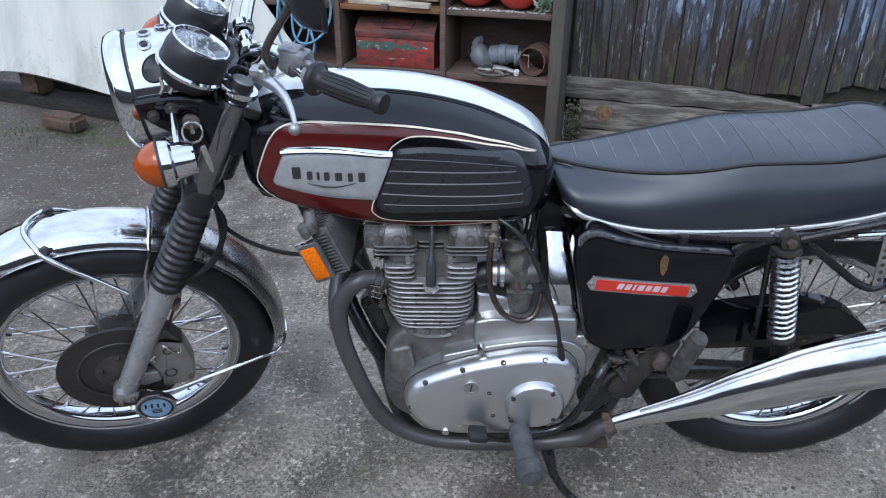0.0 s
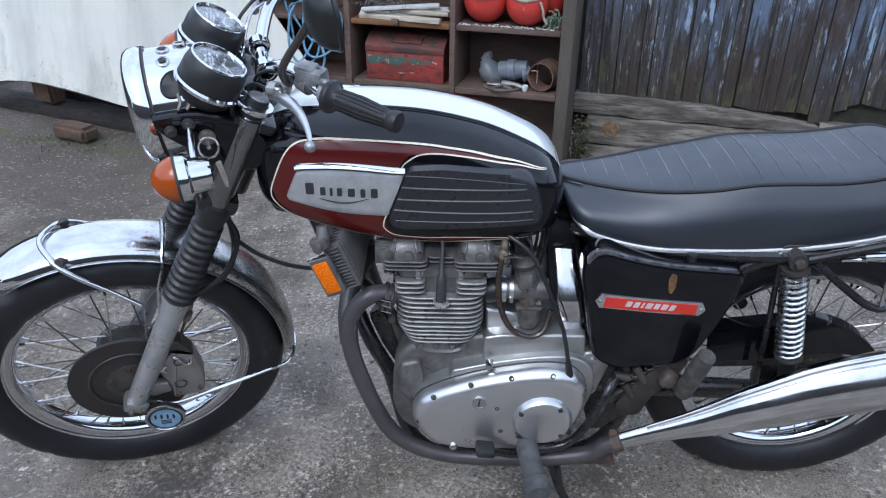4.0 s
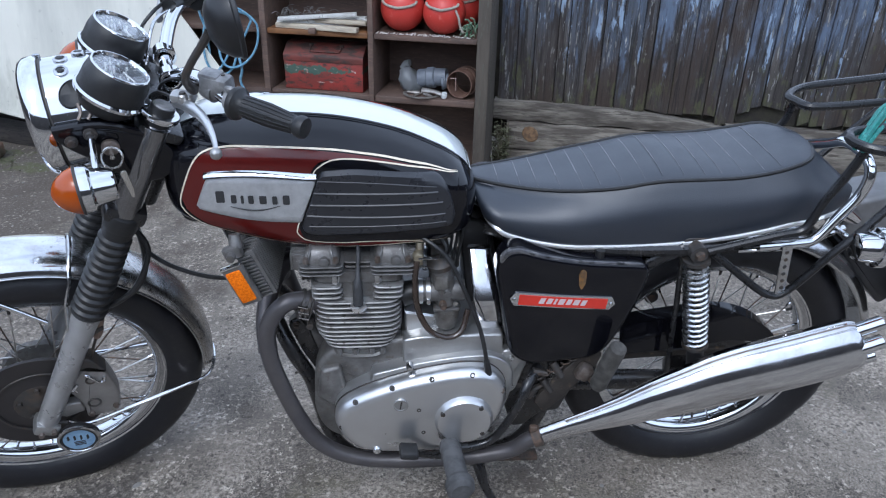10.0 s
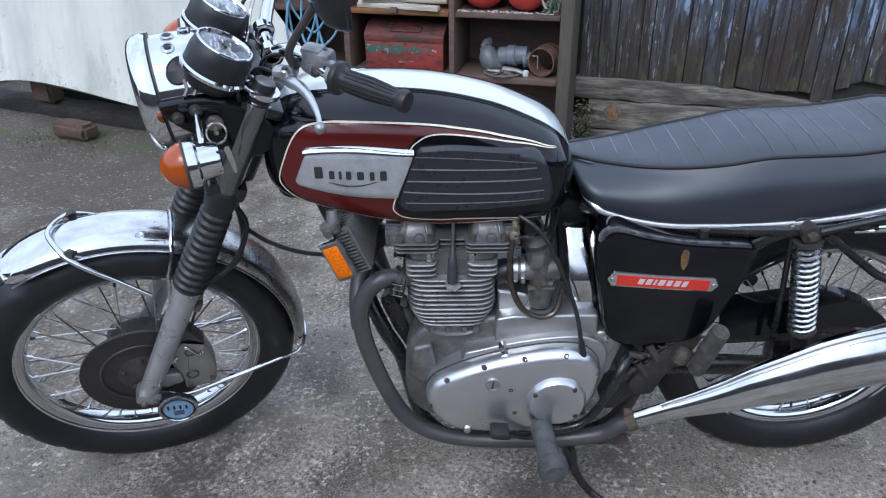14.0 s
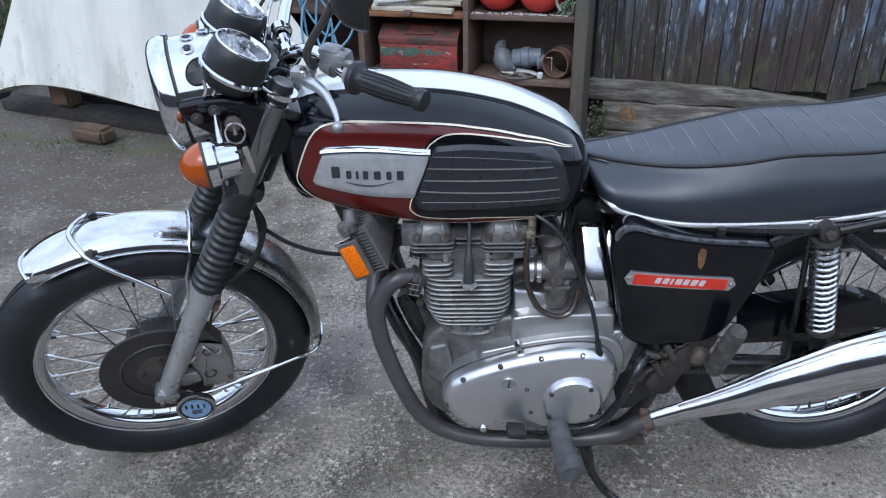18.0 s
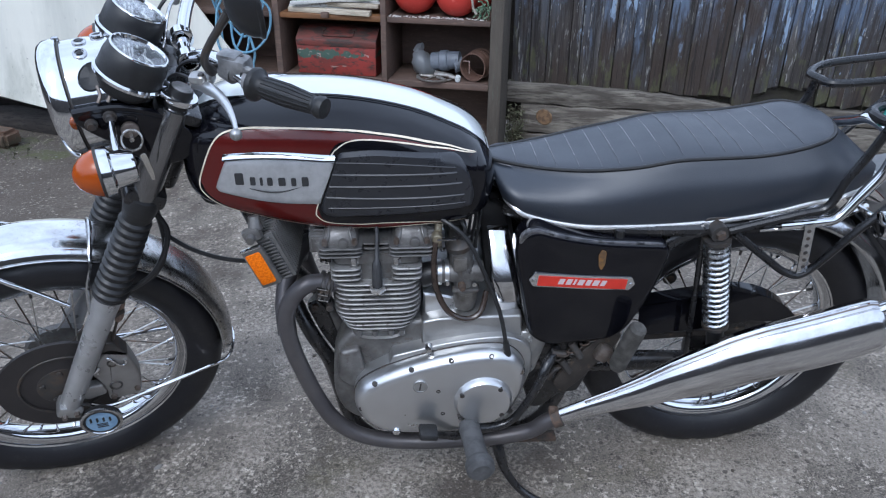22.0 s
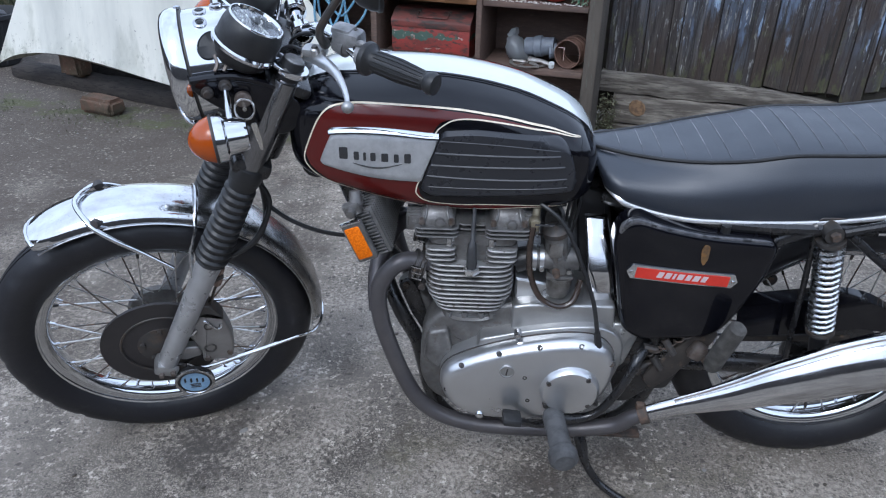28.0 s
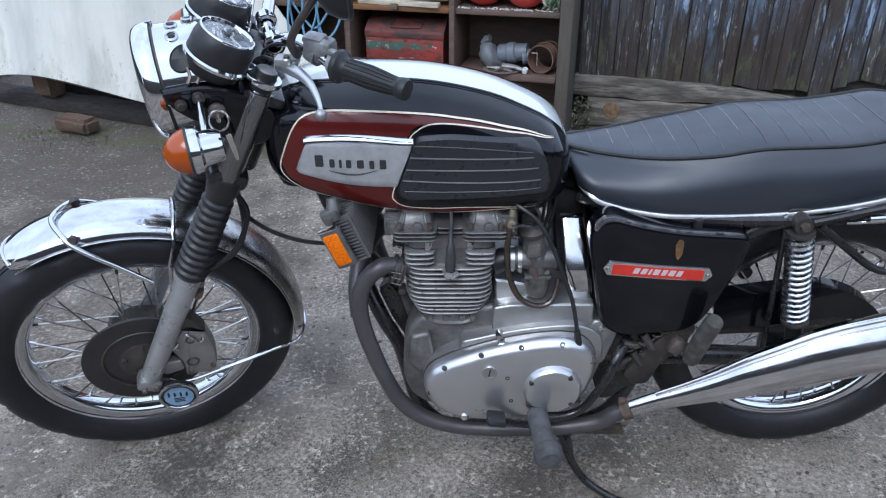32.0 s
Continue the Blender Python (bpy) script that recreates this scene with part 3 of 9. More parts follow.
def fence_material():
    """Tarred boards with blue paint worn to streaks of grey wood."""
    m = material("peeling_blue_boards", (0.035, 0.03, 0.028), 0.8, 0.0, second=(0.075, 0.065, 0.06), scale=9, amount=0.5, stretch=(12, 12, 0.6), sharp=0.3,
                 bump=0.006, bump_scale=14, vary=0.16)
    nt = m.node_tree
    b = nt.nodes["Principled BSDF"]
    c = b.inputs["Base Color"].links[0].from_socket
    info = nt.nodes.new("ShaderNodeObjectInfo")
    at = nt.nodes.new("ShaderNodeTexCoord")

    def streak(scale, stretch, lo, hi, colour, under, shift, strength=1.0, worn=0.0):
        mp = nt.nodes.new("ShaderNodeMapping")
        mp.inputs["Scale"].default_value = stretch
        add = nt.nodes.new("ShaderNodeVectorMath")
        add.operation = "MULTIPLY_ADD"
        add.inputs[1].default_value = (shift, shift * 0.7, shift * 1.3)
        nt.links.new(info.outputs["Random"], add.inputs[0])
        nt.links.new(at.outputs["Object"], add.inputs[2])
        nt.links.new(add.outputs[0], mp.inputs["Vector"])
        t = nt.nodes.new("ShaderNodeTexNoise")
        t.inputs["Scale"].default_value, t.inputs["Detail"].default_value, t.inputs["Roughness"].default_value = scale, 7.0, 0.68
        nt.links.new(mp.outputs["Vector"], t.inputs["Vector"])
        r = nt.nodes.new("ShaderNodeMapRange")
        r.inputs["From Min"].default_value, r.inputs["From Max"].default_value, r.inputs["To Max"].default_value = lo, hi, strength
        cover = t.outputs["Fac"]
        if worn:                                    # rain splash has taken the paint off the board ends
            sep = nt.nodes.new("ShaderNodeSeparateXYZ")
            nt.links.new(at.outputs["Object"], sep.inputs[0])
            end = nt.nodes.new("ShaderNodeMapRange")
            end.inputs["From Min"].default_value, end.inputs["From Max"].default_value = 0.35, 0.75
            end.inputs["To Min"].default_value, end.inputs["To Max"].default_value = -worn, worn * 0.25
            nt.links.new(sep.outputs["Z"], end.inputs["Value"])
            less = nt.nodes.new("ShaderNodeMath")
            nt.links.new(cover, less.inputs[0])
            nt.links.new(end.outputs["Result"], less.inputs[1])
            cover = less.outputs[0]
        nt.links.new(cover, r.inputs["Value"])
        x = nt.nodes.new("ShaderNodeMix")
        x.data_type = "RGBA"
        nt.links.new(r.outputs["Result"], x.inputs["Factor"])
        nt.links.new(under, x.inputs["A"])
        x.inputs["B"].default_value = (*colour, 1)
        return x.outputs["Result"]

    c = streak(2.2, (9, 9, 0.5), 0.50, 0.62, (0.115, 0.106, 0.096), c, 1.3, 0.8)          # silvered wood
    c = streak(1.5, (3, 3, 0.7), 0.42, 0.60, (0.074, 0.093, 0.128), c, 0.9, 0.78, 0.10)     # thin slate-blue wash
    c = streak(5.0, (9, 9, 0.6), 0.50, 0.58, (0.030, 0.025, 0.023), c, 3.1, 0.9)
    c = streak(1.1, (2, 2, 1.4), 0.50, 0.62, (0.036, 0.031, 0.028), c, 0.4, 0.75, -0.05)      # tar and damp
    c = streak(2.4, (4, 4, 0.8), 0.515, 0.61, (0.120, 0.162, 0.240), c, 2.3, 0.8, 0.12)      # paint left in drips
    c = streak(4.2, (5, 5, 1.1), 0.59, 0.63, (0.27, 0.355, 0.48), c, 2.7, 0.95, 0.08)
    c = streak(9.0, (7, 7, 0.9), 0.590, 0.625, (0.27, 0.27, 0.255), c, 4.3, 0.85)            # bare pale splinters
    c = streak(16.0, (3, 3, 0.9), 0.66, 0.69, (0.46, 0.46, 0.44), c, 19.0, 0.8)
    c = streak(1.5, (2.6, 2.6, 1.1), 0.52, 0.62, (0.042, 0.029, 0.021), c, 0.35, 0.85, -0.07)    # brown rot
    c = streak(7.0, (8, 8, 0.35), 0.55, 0.61, (0.014, 0.012, 0.011), c, 5.0, 0.85)          # cracks
    c = streak(5.0, (4, 4, 1.6), 0.62, 0.72, (0.075, 0.078, 0.034), c, 1.8, 0.7, -0.13)     # green at the foot
    nt.links.new(c, b.inputs["Base Color"])
    return m


M["fence"] = fence_material()
M["beam"] = material("grey_weathered_beam", (0.245, 0.222, 0.185), 0.85, 0.0, second=(0.075, 0.064, 0.053), scale=4, amount=0.5, stretch=(1, 7, 7), sharp=0.22,
                     fine=(0.085, 0.073, 0.060), fine_scale=12, fine_amount=0.35, bump=0.006, bump_scale=14, vary=0.15)
M["shelf_wood"] = material("brown_stained_wood", (0.138, 0.088, 0.066), 0.7, 0.0, second=(0.082, 0.056, 0.045), scale=6, amount=0.5, stretch=(1.2, 6, 6), sharp=0.4,
                           fine=(0.16, 0.105, 0.077), fine_scale=25, fine_amount=0.25, bump=0.0015, bump_scale=30)
M["shelf_pale"] = material("honey_wood", (0.22, 0.10, 0.035), 0.55, 0.0, second=(0.15, 0.07, 0.03), scale=6, stretch=(1, 7, 7), bump=0.001, bump_scale=30)
M["post_green"] = material("mossy_post_wood", (0.105, 0.088, 0.070), 0.85, 0.0, second=(0.055, 0.046, 0.037), scale=5, amount=0.5, stretch=(7, 7, 1), sharp=0.4,
                           fine=(0.10, 0.095, 0.075), fine_scale=20, fine_amount=0.25, bump=0.002, bump_scale=20)

fence = tagged(new("fence"), "old plank fence of dark boards with peeling blue paint", "fence", kind="structure")
fence.matrix_basis = WALL
rng = random.Random(5)
x = 0.10
while x < 4.4:
    w = rng.uniform(0.045, 0.105)
    low = (0.385 if 1.14 < x < 1.42 else 0.322) + rng.uniform(-0.012, 0.014)
    top = 1.30 + rng.uniform(-0.02, 0.02)
    y = rng.uniform(0.0, 0.003)
    ring = rounded([(x + 0.001, y), (x + w - rng.uniform(0.0005, 0.0035), y + rng.uniform(-0.002, 0.002)), (x + w - 0.001, y + 0.022), (x + 0.001, y + 0.022)], 0.0015, 1)
    lean = rng.uniform(-0.004, 0.004)
    rag = [rng.uniform(-0.018, 0.018) for _ in ring]
    g = grid([[Vector((q.x + lean * (z - 1), q.y, z + (r if z < 0.58 else 0))) for q, r in zip(ring, rag)] for z in (low, 0.6, 0.9, 1.1, top)])
    part("board", g, M["fence"], fence)
    x += w
# dark panel behind the boards, visible in their gaps and below their ends
part("backing", box(2.2, 0.045, 0.70, 4.6, 0.03, 1.1, 0.004), material("dark_backing", (0.024, 0.021, 0.018), 0.9, second=(0.045, 0.042, 0.026), scale=14, amount=0.4, bump=0.004, bump_scale=40), fence)


def beam(x0, x1, y, z0, z1, depth, seed, name="beam", fall=0.0):
    r = random.Random(seed)
    rings = []
    k = 14
    for i in range(k + 1):
        xx = x0 + (x1 - x0) * i / k
        a, b = r.uniform(-0.005, 0.005), r.uniform(-0.006, 0.006)
        q = rounded([(y + a, z0 + b), (y + depth, z0), (y + depth, z1 - fall * (i / k) ** 3), (y + a * 0.6, z1 + b * 0.8 - fall * (i / k) ** 3)], 0.008, 2)
        rings.append([Vector((xx, p.x, p.y)) for p in q])
    return part(name, grid(rings), M["beam"], fence)


beam(0.09, 1.16, -0.045, 0.262, 0.352, 0.09, 1, fall=0.060)
beam(1.166, 4.4, -0.028, 0.240, 0.306, 0.07, 2)
beam(0.16, 1.5, -0.040, 0.118, 0.258, 0.09, 3)
beam(1.51, 4.4, -0.030, 0.000, 0.236, 0.08, 4)
beam(0.12, 1.5, -0.030, 0.0, 0.114, 0.08, 6)
part("knot", lathe([(0.0, 0.005), (0.033, 0.004), (0.040, -0.004), (0.0, -0.006)], (0.274, -0.041, 0.198), (0, -1, 0), 11, squash=1.15),
     material("brown_knot", (0.22, 0.135, 0.070), 0.8, second=(0.11, 0.068, 0.04), scale=45, bump=0.002), fence)

# shelf unit: open pigeonholes
shelf = tagged(new("shelf_unit"), "open shelf unit of rough brown timber against the fence", "shelf")
shelf.matrix_basis = WALL
SF = -0.381                                     # front edge
for x0, x1, mat, z1 in ((-1.45, -1.42, "shelf_wood", 1.01), (-0.915, -0.887, "shelf_wood", 1.01), (-0.432, -0.408, "shelf_wood", 1.01), (0.040, 0.094, "post_green", 1.12)):
    part("upright", box((x0 + x1) / 2, SF + 0.15, z1 / 2, x1 - x0, 0.30, z1, 0.003), M[mat], shelf)
for z0, z1 in ((0.400, 0.428), (0.672, 0.695), (0.985, 1.01)):
    for x0, x1 in ((-1.42, -0.917), (-0.885, -0.434), (-0.406, 0.038)):
        mat = "shelf_pale" if (x0, z0) == (-0.885, 0.672) else "shelf_wood"
        part("board", box((x0 + x1) / 2, SF + 0.153, (z0 + z1) / 2, x1 - x0, 0.288, z1 - z0, 0.003), M[mat], shelf)
part("back_panel", box(-0.68, SF + 0.31, 0.505, 1.54, 0.014, 1.01, 0.002), M["shelf_wood"], shelf)

# ---- the motorcycle: u back along the machine, v to its right, w up; it leans on its side stand ----
LEAN, STEER, RAKE, BASE = 5.09, 20.92, radians(28), 1.462
bike = thing("motorcycle", "black and maroon classic motorcycle leaning on its side stand", "motorcycle", pose(0, 0, 0, LEAN, 0, 0))
axis_up = Vector((math.sin(RAKE), 0, math.cos(RAKE)))
pivot = Vector((0.056 * math.cos(RAKE), 0, 0.327 - 0.056 * math.sin(RAKE)))
TURNED = Matrix.Translation((-0.0122, -0.0023, -0.0043)) @ Matrix.Translation(pivot) @ Matrix.Rotation(radians(STEER), 4, axis_up) @ Matrix.Translation(-pivot)


def F(geo):
    """From the straight-ahead fork to the turned one."""
    return moved(geo, TURNED)


def lerp_table(tab, x):
    for (a, p), (b, q) in zip(tab, tab[1:]):
        if x <= b:
            return p + (q - p) * max(0.0, (x - a) / (b - a))
    return tab[-1][1]


def smooth_table(tab, k=6):
    return [(q.x, q.y) for q in curve([(a, b, 0) for a, b in tab], k)]


# wheels ---------------------------------------------------------------
def tyre(sec, c, n=264):
    """The section turned round the axle, with slanted grooves cut over the shoulders."""
    rings = []
    for k, (r, h) in enumerate(sec):
        ring = []
        for j in range(n):
            a = 2 * math.pi * j / n
            d = 0.0
            if 3 <= k <= 6 or 18 <= k <= 21:
                m = (6 - k) if k <= 8 else (k - 18)
                if (j + m * 2 + (5 if k > 8 else 0)) % 11 in (0, 1):
                    d = 0.0040
            ring.append(Vector((c.x + (r - d) * math.cos(a), c.y + h, c.z + (r - d) * math.sin(a))))
        rings.append(ring)
    return grid(rings, loop=True)


def wheel(name, centre, put, label, disc=True):
    """Wire-spoked wheel; the mesh of the hub carries tyre, rim and spokes."""
    c = Vector(centre)
    ax = (0, 1, 0)
    hub = part(name, put(lathe([(0.0, -0.066), (0.017, -0.066), (0.019, -0.052), (0.045, -0.05), (0.05, -0.042), (0.034, -0.034), (0.03, 0.0), (0.036, 0.03), (0.07, 0.036), (0.075, 0.046), (0.05, 0.056), (0.018, 0.06), (0.0, 0.068)], c, ax, 28)), M["alloy_dirty"], bike, label)
    sec = [(0.2490, -0.030), (0.262, -0.041), (0.277, -0.0505), (0.292, -0.0540), (0.306, -0.0520), (0.318, -0.0455), (0.327, -0.034), (0.3325, -0.018), (0.334, -0.0085), (0.331, -0.008), (0.331, -0.005), (0.3345, -0.0045), (0.335, 0.0)]
    sec = sec + [(r, -h) for r, h in sec[-2::-1]] + [(0.246, 0.022), (0.246, -0.022)]
    part("tyre", put(tyre(sec, c)), M["tyre"], hub, "worn black tyre with slanted tread grooves")
    rim = [(0.2515, -0.033), (0.2535, -0.0305), (0.2515, -0.028), (0.2440, -0.0265), (0.2345, -0.020), (0.2300, -0.010), (0.2290, 0.0)]
    rim = rim + [(r, -h) for r, h in rim[-2::-1]]
    inner = [(r - 0.0035, h * 0.93) for r, h in rim[::-1]]
    part("rim", put(lathe(rim + inner, c, ax, 96, closed=True)), M["chrome"], hub, "chromed steel rim")
    n = 40
    shared = None
    for i in range(n):
        a = 2 * math.pi * i / n
        side = 1 if i % 2 else -1
        lean = 0.62 if (i // 2) % 2 else -0.62
        h = c + Vector((0.047 * math.cos(a + lean), side * 0.040, 0.047 * math.sin(a + lean)))
        e = c + Vector((0.231 * math.cos(a), side * 0.007, 0.231 * math.sin(a)))
        d = (e - h).normalized()
        part("spoke", put(tube([h, e], 0.0018, 6)), M["spoke_dull" if i % 5 in (1, 4) else "spoke"], hub)
        part("spoke_nipple", put(tube([e - d * 0.017, e - d * 0.003, e + d * 0.002], [0.0030, 0.0036, 0.0044], 8)), M["steel_dark" if i % 7 == 3 else "chrome"], hub)
    return hub


front = wheel("front_wheel", (0, 0, 0.327), F, "wire-spoked front wheel turned to the rider's left")
rear = wheel("rear_wheel", (BASE, 0, 0.333), lambda g: g, "wire-spoked rear wheel with chrome rim")

# brake disc, caliper and fork -----------------------------------------
part("brake_disc", F(join(lathe([(0.082, -0.058), (0.127, -0.058), (0.127, -0.065), (0.082, -0.065)], (0, 0, 0.327), (0, 1, 0), 64, closed=True),
     lathe([(0.03, -0.062), (0.060, -0.060), (0.083, -0.0595), (0.083, -0.0635), (0.060, -0.066), (0.03, -0.068)], (0, 0, 0.327), (0, 1, 0), 48, closed=True))), M["disc"], front, "rusty iron brake disc")
part("disc_edge", F(lathe([(0.0835, -0.0655), (0.0845, -0.0675), (0.0875, -0.0675), (0.0885, -0.0655), (0.0885, -0.0640), (0.0835, -0.0640)], (0, 0, 0.327), (0, 1, 0), 64, closed=True)), M["steel_dark"], front, "raised ring on the brake disc")
part("disc_carrier", F(lathe([(0.0, -0.072), (0.022, -0.072), (0.030, -0.068), (0.052, -0.067), (0.055, -0.0645), (0.0, -0.0645)], (0, 0, 0.327), (0, 1, 0), 32)), M["steel_dark"], front)
for i in range(5):
    a = 2 * math.pi * i / 5 + 0.3
    part("disc_bolt", F(lathe([(0.0, -0.074), (0.006, -0.074), (0.007, -0.066)], (0.042 * math.cos(a), 0, 0.327 + 0.042 * math.sin(a)), (0, 1, 0), 6)), M["steel_dark"], front)

LEG0, LEG1 = Vector((0.004, 0, 0.302)), Vector((0.150, 0, 0.592))
way = (LEG1 - LEG0).normalized()


def on_leg(d, v, off=0.0):
    """A point d up the fork leg from the axle."""
    n = Vector((-way.z, 0, way.x))
    p = LEG0 + way * d + n * off
    return Vector((p.x, v, p.z))


for side in (-1, 1):
    v = side * 0.096
    leg = part("fork_leg", F(tube([on_leg(d, v) for d in (-0.014, -0.008, 0.0, 0.03, 0.08, 0.2, 0.27, 0.295, 0.32)], [0.012, 0.019, 0.0215, 0.022, 0.0225, 0.0235, 0.0245, 0.026, 0.026], 20)), M["fork_grey"], bike, "grey enamelled fork slider")
    part("axle_cap", F(box(*on_leg(-0.010, v), 0.050, 0.046, 0.030, 0.008, Matrix.Rotation(RAKE, 4, "Y"))), M["alloy"], leg)
    for du in (-0.012, 0.012):
        q = on_leg(-0.008, v, 0) + Vector((du, side * 0.024, -0.004))
        part("cap_bolt", F(lathe([(0.0, 0.007), (0.005, 0.007), (0.006, 0.0), (0.006, -0.01)], q, (0.3 * du, side, 0), 6)), M["steel_worn"], leg)
    g = []
    k = 11                                     # bellows of the gaiter
    prof = [(0.0275, 0.0), (0.0305, 0.004)]
    for i in range(k):
        h = 0.012 + i * 0.0172
        r = 0.0335 - 0.0042 * i / k
        prof += [(r - 0.0045, h - 0.0045), (r, h + 0.001), (r, h + 0.006), (r - 0.0045, h + 0.0105)]
    prof += [(0.0285, 0.209), (0.0285, 0.222), (0.0255, 0.224)]
    part("gaiter", F(lathe(prof, on_leg(0.312, v), way, 28)), M["rubber"], bike, "ribbed black rubber fork gaiter")
    up = part("upper_tube", F(tube([on_leg(d, v) for d in (0.53, 0.60, 0.70, 0.742)], [0.0245, 0.0245, 0.0245, 0.0245], 24)), M["shroud"], bike, "dark grey enamelled fork shroud")
    part("tube_collar", F(lathe([(0.0235, 0.0), (0.0295, 0.001), (0.0305, 0.006), (0.0305, 0.026), (0.0290, 0.031), (0.0235, 0.034)], on_leg(0.525, v), way, 28)), M["rubber"], up)
    part("stanchion", F(tube([on_leg(d, v) for d in (0.74, 0.765)], 0.0175, 16)), M["chrome_old"], bike)
    part("top_nut", F(lathe([(0.0200, -0.01), (0.0200, 0.021), (0.0185, 0.025), (0.012, 0.026), (0.0, 0.026)], on_leg(0.755, v), way, 28)), M["plastic"], bike, "black fork top nut")
    part("nut_face", F(lathe([(0.0, 0.0278), (0.0150, 0.0274), (0.0170, 0.0255), (0.0170, 0.022)], on_leg(0.755, v), way, 28)), M["switch_grey"], up)

cal_out = rounded([(0.058, 0.382), (0.079, 0.322), (0.0767, 0.279), (0.1400, 0.276), (0.1500, 0.312), (0.1515, 0.352), (0.139, 0.418), (0.116, 0.434), (0.098, 0.428)], [0.008, 0.02, 0.006, 0.010, 0.03, 0.05, 0.012, 0.012, 0.012], 4)
cal = part("brake_caliper", F(slab(cal_out, -0.098, -0.062, 0.007)), M["caliper"], bike, "grey cast brake caliper")
part("caliper_shoulder", F(slab(rounded([(0.088, 0.430), (0.106, 0.462), (0.122, 0.455), (0.143, 0.410), (0.130, 0.418), (0.112, 0.434)], 0.006, 3), -0.101, -0.066, 0.004)), M["steel_dark"], cal)
for u0, w0, r in ((0.0992, 0.324, 0.0125), (0.107, 0.394, 0.0095)):
    part("caliper_bore", F(lathe([(0.0, -0.0945), (r * 0.72, -0.0945), (r * 0.78, -0.0995), (r, -0.1005), (r * 1.1, -0.0985), (r * 1.1, -0.095)], (u0, 0, w0), (0, 1, 0), 20)), M["steel_dark"], cal)
part("caliper_arm", F(slab(rounded([(0.018, 0.318), (0.028, 0.342), (0.075, 0.336), (0.078, 0.306), (0.040, 0.300)], 0.006, 3), -0.100, -0.080, 0.004)), M["caliper"], cal)
for q in ([(0.101, -0.101, 0.416), (0.111, -0.104, 0.408), (0.120, -0.104, 0.392), (0.1297, -0.102, 0.387), (0.133, -0.100, 0.398)], [(0.064, -0.101, 0.380), (0.073, -0.104, 0.386), (0.082, -0.102, 0.394)], [(0.073, -0.104, 0.386), (0.076, -0.101, 0.374)]):
    part("caliper_clip", F(tube(q, 0.0032, 8, 3)), M["chrome"], cal, "bright steel clip")
for u0, w0 in ((0.088, 0.292), (0.137, 0.300)):
    part("caliper_bolt", F(lathe([(0.0, -0.104), (0.006, -0.104), (0.0065, -0.097)], (u0, 0, w0), (0, 1, 0), 6)), M["steel_worn"], cal)
hose = part("brake_hose", F(tube([(0.161, -0.085, 0.546), (0.1711, -0.085, 0.5613), (0.2016, -0.083, 0.5807), (0.2371, -0.080, 0.600), (0.262, -0.074, 0.64), (0.268, -0.06, 0.70), (0.258, -0.04, 0.80)], 0.0055, 8, 6)), M["rubber"], bike, "black rubber brake hose")
part("hose_union", F(tube([(0.1615, -0.085, 0.547), (0.157, -0.085, 0.534), (0.1535, -0.085, 0.5255), (0.152, -0.085, 0.521), (0.1465, -0.085, 0.508), (0.1434, -0.085, 0.500)], [0.0068, 0.0068, 0.0068, 0.0095, 0.0095, 0.006], 8)), M["union"], hose, "stained brass hose union")
part("metal_pipe", F(tube([(0.1434, -0.085, 0.502), (0.1345, -0.085, 0.482), (0.126, -0.087, 0.462), (0.1185, -0.088, 0.440)], 0.0030, 8, 4)), M["steel_dark"], hose)
part("hose_bracket", F(slab(rounded([(0.128, 0.520), (0.160, 0.534), (0.163, 0.526), (0.131, 0.510)], 0.003, 2), -0.094, -0.078, 0.001)), M["steel_dark"], bike)

# round paper holder on the wheel spindle
TAX, nrm = Vector((0.052, -0.122, 0.2545)), Vector((0.10, 1, -0.04)).normalized()
tx, tz = nrm.cross(Vector((0, 0, 1))).normalized(), Vector((0, 0, 1))
tz = tx.cross(nrm).normalized()
tax = part("disc_holder", F(lathe([(0.033, 0.010), (0.0405, 0.006), (0.0415, -0.003), (0.036, -0.006), (0.0, -0.006)], TAX, nrm, 40)), M["plastic"], bike, "round black holder with a blue paper disc")
part("paper_disc", F(lathe([(0.0, -0.0068), (0.0315, -0.0068), (0.0325, -0.006)], TAX, nrm, 32)), M["blue_disc"], tax, "faded pale blue paper")
part("holder_rim", F(tube([TAX - nrm * 0.006 + 0.0388 * (math.cos(a) * tx + math.sin(a) * tz) for a in [2 * math.pi * j / 36 for j in range(36)]], 0.0042, 8, closed=True)), M["chrome_old"], tax, "dull chrome ring")
part("holder_gasket", F(tube([TAX - nrm * 0.007 + 0.0335 * (math.cos(a) * tx + math.sin(a) * tz) for a in [2 * math.pi * j / 36 for j in range(36)]], 0.0022, 8, closed=True)), M["rubber"], tax)
for i in range(4):
    q = TAX - nrm * 0.0074 + tx * (-1 if tx.x < 0 else 1) * (-0.019 + i * 0.0125) + tz * (0.010 - 0.0015 * i)
    part("print_bar", F(tube([q - tz * 0.0058, q + tz * 0.0058], 0.0034, 6, flat=0.3)), M["bar_dark"], tax)
for i in range(3):
    q = TAX - nrm * 0.0072 - tz * (0.006 + 0.005 * i)
    part("print_bar", F(tube([q - tx * 0.011, q + tx * 0.011], 0.0012, 4)), M["bar_mid"], tax)
part("holder_arm", F(tube([TAX + nrm * 0.012, TAX + Vector((-0.012, 0.02, 0.03)), (0.02, -0.105, 0.300)], 0.004, 8, 3)), M["steel_dark"], tax)

